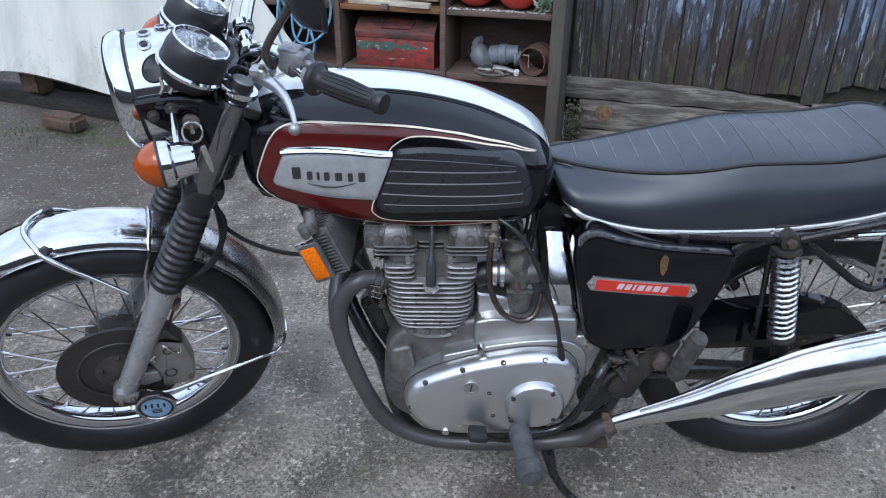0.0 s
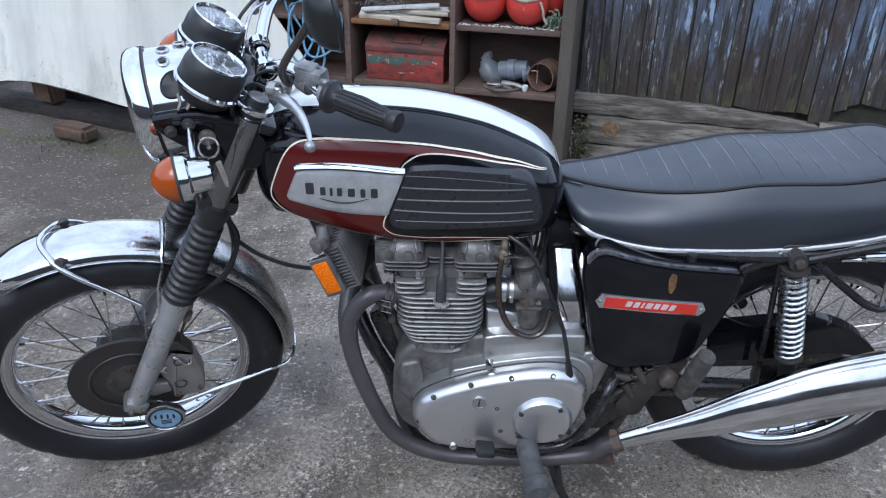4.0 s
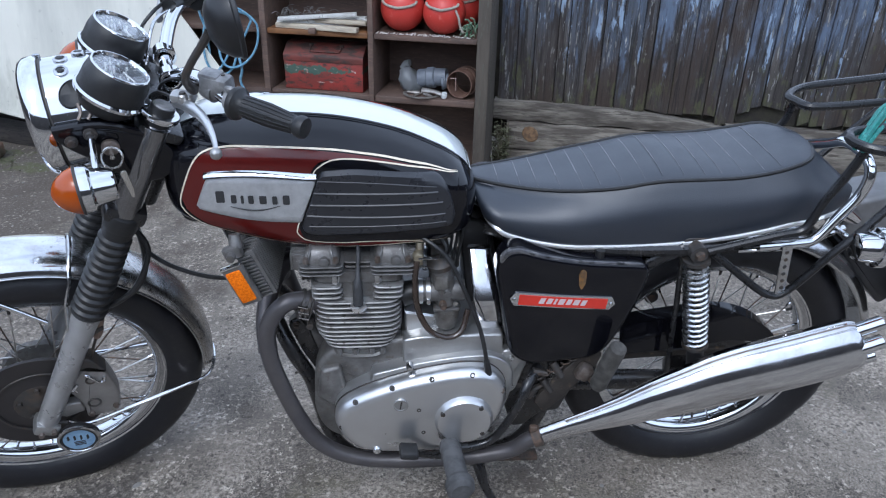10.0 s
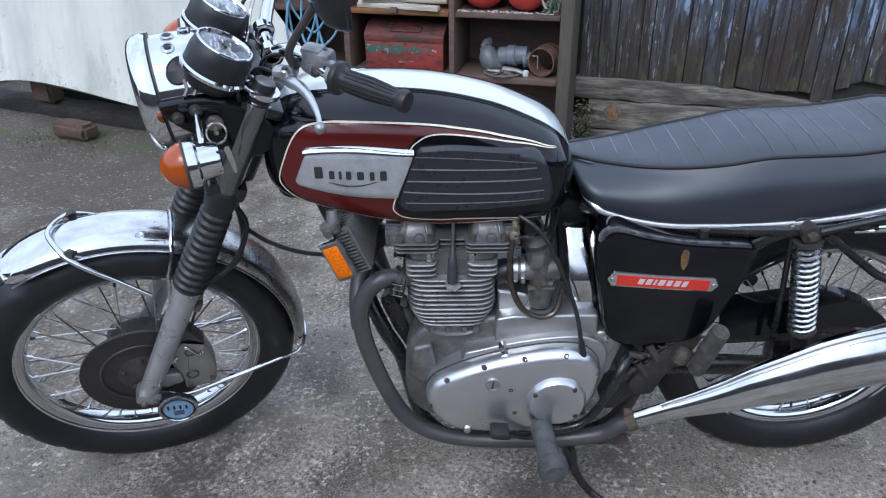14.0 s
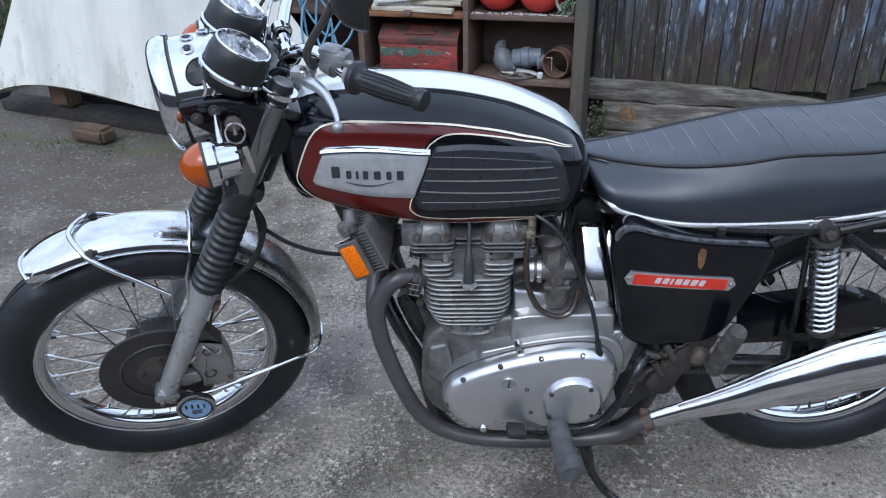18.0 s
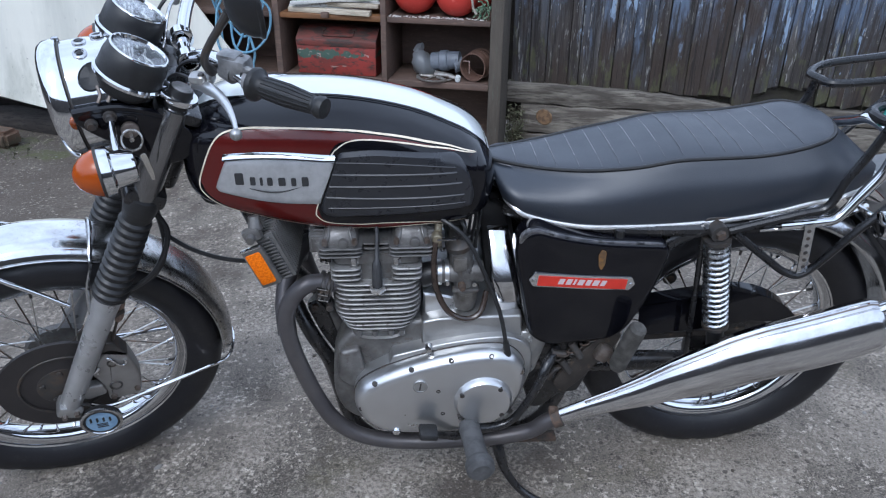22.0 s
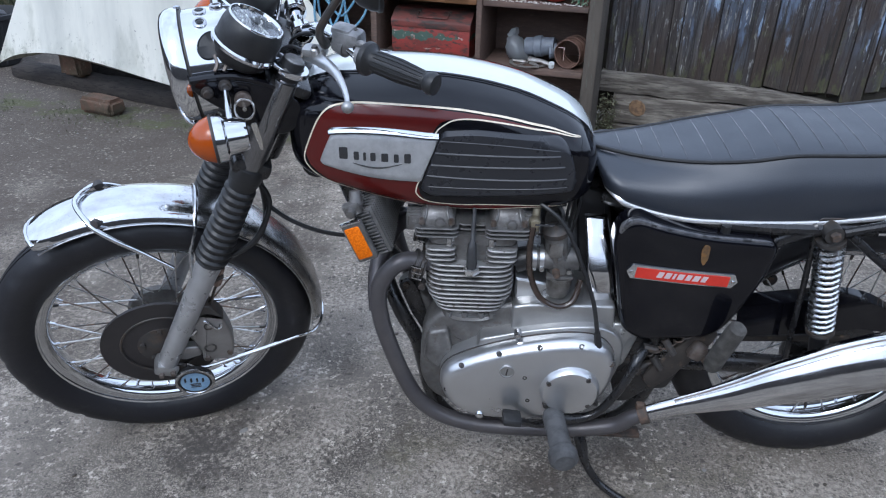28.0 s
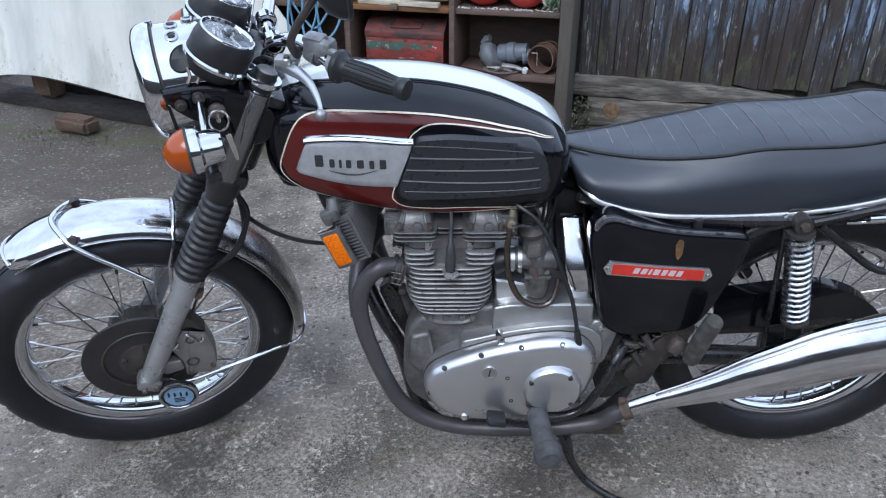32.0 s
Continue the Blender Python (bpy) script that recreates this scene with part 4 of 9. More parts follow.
# front mudguard and its stays ------------------------------------------
def guard(r, a0, a1, half, centre, drop=0.022, n=48, lip=0.004, thick=0.0016, close=0.0):
    """A curved blade round a wheel between two angles, with rolled edges."""
    sec = [(-half, -drop - lip), (-half - 0.001, -drop), (-half * 0.93, -drop * 0.55), (-half * 0.75, -drop * 0.24), (-half * 0.4, -drop * 0.05), (0, 0)]
    sec = sec + [(-a, b) for a, b in sec[-2::-1]]
    rings = []
    for i in range(n + 1):
        a = a0 + (a1 - a0) * i / n
        k = 1.0
        rr = r - close * (i / n) ** 1.6
        if i < 4 or i > n - 4:                 # rounded ends
            j = min(i, n - i)
            k = (0.72, 0.88, 0.95, 0.985)[j]
        ring = [(s * k, d) for s, d in sec] + [(s * k * 0.985, d - thick) for s, d in sec[::-1]]
        rings.append([Vector((centre[0] + (rr + d) * math.cos(a), s, centre[1] + (rr + d) * math.sin(a))) for s, d in ring])
    return grid(rings)


def guard_chrome():
    """Chrome that has gone dull and pitted towards the tail of the blade."""
    m = material("spray_worn_chrome", (0.70, 0.71, 0.725), 0.07, 1.0, second=(0.62, 0.61, 0.60), scale=30, amount=0.4)
    nt = m.node_tree
    b = nt.nodes["Principled BSDF"]
    at = nt.nodes["Texture Coordinate"]
    sep = nt.nodes.new("ShaderNodeSeparateXYZ")
    nt.links.new(at.outputs["Object"], sep.inputs[0])

    def ranged(value, lo, hi, a, c):
        r = nt.nodes.new("ShaderNodeMapRange")
        for name, val in (("From Min", lo), ("From Max", hi), ("To Min", a), ("To Max", c)):
            r.inputs[name].default_value = val
        nt.links.new(value, r.inputs["Value"])
        return r.outputs["Result"]

    def noise_of(scale, detail):
        t = nt.nodes.new("ShaderNodeTexNoise")
        t.inputs["Scale"].default_value, t.inputs["Detail"].default_value, t.inputs["Roughness"].default_value = scale, detail, 0.7
        nt.links.new(at.outputs["Object"], t.inputs["Vector"])
        return t.outputs["Fac"]

    def times(a, c):
        x = nt.nodes.new("ShaderNodeMath")
        x.operation = "MULTIPLY"
        nt.links.new(a, x.inputs[0])
        nt.links.new(c, x.inputs[1])
        return x.outputs[0]

    old = ranged(sep.outputs["X"], 0.06, 0.20, 0.0, 1.0)
    nt.links.new(ranged(old, 0, 1, 0.07, 0.27), b.inputs["Roughness"])
    under = b.inputs["Base Color"].links[0].from_socket
    for scale, lo, hi, colour in ((9, 0.30, 0.62, (0.40, 0.385, 0.365)), (120, 0.58, 0.66, (0.07, 0.055, 0.045)), (38, 0.63, 0.69, (0.05, 0.045, 0.042))):
        x = nt.nodes.new("ShaderNodeMix")
        x.data_type = "RGBA"
        nt.links.new(times(old, ranged(noise_of(scale, 6.0), lo, hi, 0.0, 1.0)), x.inputs["Factor"])
        nt.links.new(under, x.inputs["A"])
        x.inputs["B"].default_value = (*colour, 1)
        under = x.outputs["Result"]
    nt.links.new(under, b.inputs["Base Color"])
    return m


M["guard_chrome"] = guard_chrome()
mud = part("front_mudguard", F(guard(0.375, radians(119.5), radians(-7), 0.056, (0.004, 0.325), 0.024, close=0.022)), M["guard_chrome"], bike, "dented chrome front mudguard")


def bead(a, half=0.056, r=0.374, lift=0.004):
    return [Vector((0.004 + (r - 0.024 * (abs(s) / half) ** 2.2 + lift) * math.cos(a), s, 0.325 + (r - 0.024 * (abs(s) / half) ** 2.2 + lift) * math.sin(a))) for s in [half * (j / 6 - 1) for j in range(13)]]


edge = [Vector((0.004 + (0.375 - 0.024 * (abs(q) / 0.056) ** 2.2 + 0.0005) * math.cos(radians(119.2) - 0.03 * (abs(q) / 0.056) ** 2), q, 0.325 + (0.375 - 0.024 * (abs(q) / 0.056) ** 2.2 + 0.0005) * math.sin(radians(119.2) - 0.03 * (abs(q) / 0.056) ** 2))) for q in [0.045 * (j / 8 - 1) for j in range(17)]]
part("rolled_edge", F(tube(edge, 0.0030, 8, 2)), M["chrome"], mud)
for side in (-1, 1):
    lip = [Vector((0.004 + (0.375 - 0.022 * (k / 40) ** 1.6 - 0.0285) * math.cos(radians(118 - 124 * k / 40)), side * 0.0572, 0.325 + (0.375 - 0.022 * (k / 40) ** 1.6 - 0.0285) * math.sin(radians(118 - 124 * k / 40)))) for k in range(41)]
    part("side_bead", F(tube(lip, 0.0019, 6)), M["chrome_old"], mud)
    part("stay_clip", F(lathe([(0.0, 0.006), (0.008, 0.005), (0.0095, 0.0), (0.0095, -0.006)], (-0.042, side * 0.0605, 0.688), (-0.3, side, 0.4), 12)), M["steel_dark"], mud)
near = [(0.0745, -0.101, 0.582), (0.0216, -0.092, 0.6327), (-0.0139, -0.084, 0.661), (-0.0448, -0.07, 0.6838), (-0.0612, -0.048, 0.6964), (-0.0758, -0.015, 0.6997), (-0.0766, 0.015, 0.6966)]
part("front_stay", F(tube(near + [(q[0] + 0.004, -q[1], q[2] - 0.004) for q in near[-3::-1]], 0.0048, 12, 4)), M["chrome"], mud)
arc = bead(radians(69))
part("bridge_stay", F(tube([(0.104, -0.100, 0.548), (0.112, -0.080, 0.60), (0.128, -0.068, 0.64)] + arc + [(0.128, 0.068, 0.64), (0.112, 0.080, 0.60), (0.104, 0.100, 0.548)], 0.0042, 8, 2)), M["chrome_old"], mud)
end_bow = [(0.3232, -0.066, 0.2763), (0.340, -0.055, 0.281), (0.3500, -0.040, 0.287), (0.3560, -0.020, 0.2915), (0.3575, 0.0, 0.293), (0.3560, 0.020, 0.2915), (0.3500, 0.040, 0.287), (0.340, 0.055, 0.281)]
part("rear_stay", F(tube([(0.040, -0.104, 0.292), (0.064, -0.103, 0.272), (0.0921, -0.100, 0.2662), (0.154, -0.090, 0.2672), (0.218, -0.085, 0.2744), (0.2834, -0.075, 0.2789)] + end_bow + [(0.3232, 0.066, 0.2763), (0.28, 0.076, 0.276), (0.20, 0.085, 0.268), (0.045, 0.104, 0.270)], 0.0042, 8, 3)), M["chrome"], mud)

# headlamp, instruments, bars -------------------------------------------
HL = Vector((0.254, 0, 0.957))
hl_way = Vector((-1, 0, -0.06)).normalized()
lamp = part("headlamp", F(lathe([(0.0, -0.085), (0.03, -0.083), (0.060, -0.070), (0.080, -0.045), (0.0915, -0.010), (0.0945, 0.030), (0.0945, 0.068)], HL, hl_way, 48)), M["chrome"], bike, "large chrome headlamp shell")
part("lamp_rim", F(lathe([(0.0945, 0.066), (0.0990, 0.068), (0.1005, 0.075), (0.0992, 0.088), (0.094, 0.097), (0.086, 0.101), (0.086, 0.095), (0.092, 0.084), (0.093, 0.066)], HL, hl_way, 48, closed=True)), M["chrome"], lamp, "chrome headlamp rim")
glass = bpy.data.materials.new("lamp_glass")
glass.use_nodes = True
gb = glass.node_tree.nodes["Principled BSDF"]
gb.inputs["Base Color"].default_value, gb.inputs["Roughness"].default_value, gb.inputs["Transmission Weight"].default_value = (0.9, 0.92, 0.93, 1), 0.05, 1.0
M["glass"] = glass
part("lamp_lens", F(lathe([(0.088, 0.090), (0.07, 0.100), (0.04, 0.107), (0.0, 0.110)], HL, hl_way, 40)), M["glass"], lamp)
part("reflector_bowl", F(lathe([(0.086, 0.088), (0.07, 0.055), (0.04, 0.025), (0.0, 0.012)], HL, hl_way, 40)), M["chrome"], lamp)
for du, dv, r in ((-0.0373, 0.002, 0.0072), (-0.0386, -0.0288, 0.0072), (-0.010, 0.018, 0.0072)):
    up_ = Vector((0, dv, math.sqrt(0.0945 ** 2 - dv ** 2)))
    q = HL + Vector((du, 0, -du * -0.06)) + up_
    wl_ = part("warning_light", F(lathe([(r * 1.55, -0.002), (r * 1.55, 0.002), (r * 1.25, 0.0035), (r, 0.0035), (r * 0.9, 0.001), (0.0, 0.001)], q, up_, 20)), M["chrome_old"], lamp)
    part("warning_lens", F(lathe([(r * 0.8, 0.001), (r * 0.6, 0.0038), (0.0, 0.005)], q, up_, 14)), M["plastic"], lamp)
q = HL + Vector((-0.073, 0.0275, 0.0945))
part("rim_screw", F(lathe([(0.006, -0.004), (0.006, 0.002), (0.003, 0.004), (0.0, 0.004)], q - Vector((0, 0, 0.004)), (0, 0.3, 0.95), 14)), M["chrome_old"], lamp)
part("rim_seam", F(lathe([(0.0948, 0.0625), (0.0958, 0.0632), (0.0958, 0.0655), (0.0948, 0.0662)], HL, hl_way, 56, closed=True)), M["steel_dark"], lamp)
part("shell_grommet", F(lathe([(0.0, 0.0015), (0.021, 0.0015), (0.0235, 0.003), (0.025, 0.0), (0.025, -0.014)], HL + Vector((-0.028, -0.0655, 0.066)), (0.0, -0.69, 0.69), 28, squash=0.8)), M["rubber"], lamp)
for side in (-1, 1):
    ear = rounded([(0.184, 0.974), (0.190, 0.989), (0.243, 0.9865), (0.287, 0.974), (0.338, 0.946), (0.362, 0.915), (0.345, 0.870), (0.300, 0.865), (0.262, 0.890), (0.232, 0.925), (0.205, 0.948)], [0.006, 0.008, 0.03, 0.03, 0.03, 0.02, 0.02, 0.02, 0.02, 0.03, 0.02], 4)
    br = part("lamp_bracket", F(slab(ear, side * 0.113, side * 0.098, 0.004)), M["black"], bike, "black headlamp bracket")
    part("bracket_flange", F(tube([(0.186, side * 0.106, 0.986), (0.243, side * 0.106, 0.987), (0.287, side * 0.106, 0.9745), (0.338, side * 0.106, 0.947)], 0.0075, 10, 4)), M["black"], br)
    for uu, ww, rr in ((0.2085, 0.9675, 0.0098), (0.238, 0.9765, 0.0105)):
        part("bracket_bolt", F(lathe([(0.0, 0.011), (rr * 0.6, 0.011), (rr * 0.7, 0.006), (rr, 0.005), (rr, -0.002)], (uu, side * 0.113, ww), (0, side, 0), 14)), M["steel_dark"], br)
    # wire ends take a darker steel that stands in for the gauge's shade
    for uu, vv, ww in ((0.226, 0.105, 0.998), (0.240, 0.100, 0.994), (0.250, 0.098, 1.001)):
        part("wire_end", F(tube([(uu, side * vv, ww), (uu + 0.006, side * (vv - 0.008), ww + 0.008), (uu + 0.004, side * (vv - 0.02), ww + 0.018)], 0.0028, 6, 3)), M["steel_worn"], br)
part("loom_cover", F(tube([(0.30, 0, 0.90), (0.30, 0, 1.0)], [0.07, 0.075], 20)), M["frame"], bike)
part("lower_yoke", F(join(box(0.255, 0, 0.80, 0.075, 0.235, 0.035, 0.012, Matrix.Rotation(RAKE, 4, "Y")), tube([(0.285, 0, 0.76), (0.375, 0, 0.93)], 0.03, 18))), M["frame"], bike)
part("top_yoke", F(box(0.340, 0, 0.951, 0.078, 0.225, 0.024, 0.010, Matrix.Rotation(RAKE, 4, "Y"))), M["frame"], bike, "black top fork yoke")

GTILT = Vector((0.52, 0, 0.86)).normalized()


def gauge(v, u=0.278):
    o = Vector((u, v, 1.018))
    g = part("instrument", F(lathe([(0.034, -0.028), (0.040, -0.022), (0.049, -0.004), (0.0515, 0.010), (0.0505, 0.032), (0.047, 0.047), (0.0455, 0.049), (0.0435, 0.046), (0.0435, 0.040), (0.0, 0.040)], o, GTILT, 40)), M["rubber"], bike, "round instrument in a black rubber cup")
    part("instrument_ring", F(lathe([(0.0515, -0.003), (0.0555, -0.001), (0.056, 0.004), (0.0525, 0.007), (0.0515, 0.004)], o, GTILT, 40, closed=True)), M["chrome"], g, "chrome mounting ring")
    part("bezel", F(lathe([(0.0440, 0.044), (0.0460, 0.0500), (0.0452, 0.0520), (0.0432, 0.0522), (0.0415, 0.047)], o, GTILT, 48, closed=True)), M["chrome"], g)
    part("dial", F(lathe([(0.0, 0.0425), (0.0425, 0.0425), (0.0425, 0.0405)], o, GTILT, 36)), M["dial"], g, "black dial with pale marks")
    e1 = GTILT.cross(Vector((0, 1, 0))).normalized()
    e2 = Vector((0, 1, 0))
    for i in range(21):
        a = radians(-140 + i * 280 / 20)
        d = math.cos(a) * e1 + math.sin(a) * e2
        q0, q1 = o + GTILT * 0.0432 + d * (0.034 if i % 2 else 0.031), o + GTILT * 0.0432 + d * 0.037
        part("dial_mark", F(tube([q0, q1], 0.0008, 4)), M["white_paint"], g)
    for i in range(8):
        a = radians(-125 + i * 36)
        d = math.cos(a) * e1 + math.sin(a) * e2
        part("dial_figure", F(tube([o + GTILT * 0.0432 + d * 0.0215 - e2 * 0.0034, o + GTILT * 0.0432 + d * 0.0215 + e2 * 0.0034], 0.0022, 5)), M["white_paint"], g)
    part("needle", F(tube([o + GTILT * 0.0445 - e1 * 0.006, o + GTILT * 0.0445 - e1 * 0.022 - e2 * 0.021], [0.0016, 0.0008], 5)), M["white_paint"], g)
    for i, (da, db, wd_) in enumerate(((0.008, 0.0, 0.012), (0.013, 0.0, 0.007), (-0.011, 0.0, 0.010))):      # panels on the face
        part("dial_panel", F(tube([o + GTILT * 0.0430 + e1 * da - e2 * wd_, o + GTILT * 0.0430 + e1 * da + e2 * wd_], 0.0017, 5)), M["silver_print"], g)
    part("needle_boss", F(lathe([(0.005, 0.0425), (0.005, 0.046), (0.0, 0.0465)], o, GTILT, 14)), M["plastic"], g)
    pane = part("dial_glass", F(lathe([(0.0, 0.0495), (0.030, 0.0488), (0.0425, 0.0472), (0.0425, 0.0465), (0.0, 0.0478)], o, GTILT, 32)), M["glass"], g)
    pane.visible_shadow = False
    part("arm_eye", F(lathe([(0.0215, -0.005), (0.0300, -0.005), (0.0315, 0.0), (0.0300, 0.005), (0.0215, 0.005)], on_leg(0.763, math.copysign(0.096, v)), way, 28, closed=True)), M["chrome"], g)
    part("gauge_arm", F(tube([o + GTILT * 0.001 + Vector((0.050, 0, -0.02)), o + Vector((0.058, v * 0.12, -0.026)), on_leg(0.763, math.copysign(0.096, v)) + Vector((-0.026, 0, 0.010))], [0.008, 0.010, 0.016], 8, 4, flat=0.55)), M["chrome"], g)
    part("drive_cable", F(tube([o - GTILT * 0.026, o - GTILT * 0.07 + Vector((-0.01, 0, 0)), o + Vector((-0.035, -v * 0.4, -0.16)), (0.27, v * 0.2, 0.78)], 0.0042, 8, 6)), M["rubber"], g)


gauge(-0.074)
gauge(0.078, 0.292)

# handlebar
BAR = [(0.530, -0.289, 1.047), (0.470, -0.218, 1.047), (0.444, -0.186, 1.050), (0.424, -0.150, 1.058), (0.402, -0.105, 1.052), (0.384, -0.062, 1.030), (0.376, -0.030, 1.014), (0.376, 0.030, 1.014), (0.384, 0.062, 1.030),
       (0.402, 0.105, 1.052), (0.424, 0.150, 1.058), (0.444, 0.186, 1.050), (0.470, 0.218, 1.047), (0.530, 0.289, 1.047)]
bar = part("handlebar", F(tube(BAR, 0.0115, 14, 6)), M["chrome"], bike, "chrome handlebar")
for v in (-0.042, 0.042):
    part("bar_clamp", F(join(lathe([(0.0165, -0.012), (0.0195, -0.010), (0.0195, 0.010), (0.0165, 0.012), (0.012, 0.012), (0.012, -0.012)], (0.376, v, 1.017), (0, 1, 0), 24, closed=True), tube([(0.376, v, 1.004), (0.368, v, 0.978)], [0.012, 0.015], 14))), M["chrome"], bar)


def along(a, b, ds):
    a, b = Vector(a), Vector(b)
    w = (b - a).normalized()
    return [a + w * d for d in ds]


for side in (-1, 1):
    a, b = Vector((0.456, side * 0.202, 1.047)), Vector((0.537, side * 0.297, 1.046))
    w = (b - a).normalized()
    L0 = (b - a).length
    prof = [(0.0, -0.002), (0.0255, -0.002), (0.0268, 0.002), (0.0255, 0.007), (0.0195, 0.011), (0.0165, 0.016), (0.0168, 0.04), (0.0172, 0.062), (0.0150, 0.088), (0.0135, L0 - 0.014), (0.0165, L0 - 0.010), (0.0175, L0 - 0.003), (0.0155, L0 + 0.003), (0.0, L0 + 0.004)]
    grip = part("handlebar_grip", F(lathe(prof, a, w, 32)), M["rubber"], bar, "worn black ribbed rubber grip")
    e1 = w.orthogonal().normalized()
    e2 = w.cross(e1)
    for j in range(16):
        t = 2 * math.pi * j / 16
        d = math.cos(t) * e1 + math.sin(t) * e2
        part("grip_rib", F(tube([a + w * 0.020 + d * 0.0163, a + w * 0.062 + d * 0.0172, a + w * (L0 - 0.018) + d * 0.0134], 0.0014, 5)), M["rubber"], grip)

swt = Matrix.Rotation(-0.72, 4, "Z")
sw = part("switch_block", F(join(box(0.436, -0.166, 1.060, 0.050, 0.034, 0.040, 0.010, swt), box(0.430, -0.160, 1.076, 0.036, 0.028, 0.014, 0.006, swt), tube([(0.450, -0.187, 1.047), (0.462, -0.203, 1.047)], 0.0185, 18), tube([(0.424, -0.150, 1.055), (0.436, -0.167, 1.051)], 0.020, 18))), M["switch_grey"], bar, "grey cast alloy switch housing")
part("switch_lever", F(tube([(0.446, -0.190, 1.066), (0.450, -0.198, 1.069), (0.457, -0.203, 1.066)], [0.005, 0.006, 0.0045], 10, 3)), M["switch_grey"], sw)
part("switch_recess", F(lathe([(0.0085, 0.0), (0.0085, 0.002), (0.006, 0.0025), (0.0, 0.001)], (0.443, -0.186, 1.056), (0.66, -0.75, 0.1), 16)), M["plastic"], sw)
for du, dv, dw in ((-0.012, 0.004, 0.0205), (0.010, -0.006, 0.0195)):
    part("housing_screw", F(lathe([(0.0, 0.002), (0.003, 0.0018), (0.0036, 0.0)], (0.436 + du, -0.166 + dv, 1.060 + dw), (0, 0, 1), 10)), M["steel_dark"], sw)
part("throttle_sleeve", F(tube([(0.455, -0.199, 1.047), (0.459, -0.204, 1.047)], 0.0235, 20)), M["plastic"], sw)
part("clutch_lever", F(tube([(0.372, -0.122, 1.016), (0.3835, -0.148, 1.0255), (0.3905, -0.170, 1.031), (0.3976, -0.192, 1.0355), (0.4045, -0.222, 1.0385), (0.4080, -0.250, 1.0370), (0.4088, -0.278, 1.0340), (0.4072, -0.298, 1.0315)], [0.0078, 0.0092, 0.0098, 0.0088, 0.0073, 0.0058, 0.0047, 0.0042], 12, 5, flat=0.55)), M["alloy_polished"], bar, "polished ball-ended clutch lever")
part("lever_ball", F(ball((0.4062, -0.3035, 1.0300), 0.0090, 16, 10)), M["alloy"], bar)
part("lever_pivot", F(join(box(0.386, -0.132, 1.030, 0.040, 0.026, 0.015, 0.006, Matrix.Rotation(-0.5, 4, "Z")), lathe([(0.0075, 0.0), (0.0075, 0.012), (0.005, 0.0145), (0.0, 0.0145)], (0.384, -0.146, 1.029), (0, 0, 1), 14))), M["alloy"], bar)
part("pivot_screw", F(lathe([(0.0, 0.0035), (0.004, 0.003), (0.0055, 0.0)], (0.384, -0.146, 1.0435), (0, 0, 1), 12)), M["steel_dark"], bar)
part("clutch_cable", F(tube([(0.372, -0.125, 1.026), (0.352, -0.09, 1.02), (0.335, -0.055, 0.99), (0.335, -0.02, 0.93)], 0.003, 8, 6)), M["rubber"], bar)
part("brake_lever", F(tube([(0.384, 0.142, 1.036), (0.392, 0.195, 1.040), (0.406, 0.272, 1.034), (0.411, 0.300, 1.028)], 0.008, 8, 5, flat=0.7)), M["alloy"], bar)
part("brake_reservoir", F(lathe([(0.024, -0.03), (0.028, -0.026), (0.028, 0.010), (0.031, 0.012), (0.031, 0.028), (0.027, 0.032), (0.0, 0.033)], (0.420, 0.165, 1.092), (0.1, 0, 1), 28)), M["plastic"], bar, "black brake fluid reservoir")
part("master_cylinder", F(join(tube([(0.405, 0.13, 1.062), (0.445, 0.185, 1.060)], 0.016, 14), box(0.42, 0.165, 1.062, 0.05, 0.04, 0.03, 0.008, Matrix.Rotation(0.75, 4, "Z")))), M["plastic"], bar)
part("brake_hose", F(tube([(0.400, 0.125, 1.060), (0.372, 0.100, 1.052), (0.350, 0.060, 1.015), (0.330, 0.02, 0.95)], 0.003, 8, 6)), M["chrome_old"], bar)
for v0 in (0.05,):
    part("bar_cable", F(tube([(0.42, 0.13 + v0, 1.062), (0.372, 0.09 + v0 * 0.5, 1.062), (0.340, 0.045 + v0, 1.02), (0.335, 0.0 + v0 * 0.4, 0.93)], 0.0032, 8, 6)), M["rubber"], bar)
part("switch_wire", F(tube([(0.415, -0.135, 1.045), (0.385, -0.09, 1.040), (0.358, -0.05, 1.010), (0.345, -0.02, 0.95)], 0.003, 8, 6)), M["rubber"], bar)

# round mirror on a bent stalk
mir_way = (1, -0.02, 0.10)
mir = part("mirror", F(lathe([(0.0, -0.036), (0.020, -0.034), (0.040, -0.024), (0.051, -0.008), (0.054, 0.003), (0.052, 0.008), (0.0, 0.008)], (0.462, -0.214, 1.186), mir_way, 36)), M["plastic"], bike, "round black handlebar mirror")
part("mirror_rim", F(lathe([(0.0535, 0.001), (0.0560, 0.003), (0.0560, 0.008), (0.0525, 0.0095)], (0.462, -0.214, 1.186), mir_way, 36, closed=True)), M["plastic"], mir)
part("mirror_glass", F(lathe([(0.0, 0.0088), (0.050, 0.0088), (0.0505, 0.0078)], (0.462, -0.214, 1.186), mir_way, 36)), M["chrome"], mir)
part("mirror_stalk", F(tube([(0.402, -0.140, 1.045), (0.396, -0.158, 1.060), (0.391, -0.170, 1.082), (0.402, -0.180, 1.110), (0.418, -0.190, 1.138), (0.432, -0.202, 1.165)], [0.009, 0.0075, 0.0065, 0.006, 0.006, 0.007], 10, 6)), M["steel_dark"], mir, "rusty dark mirror stalk")


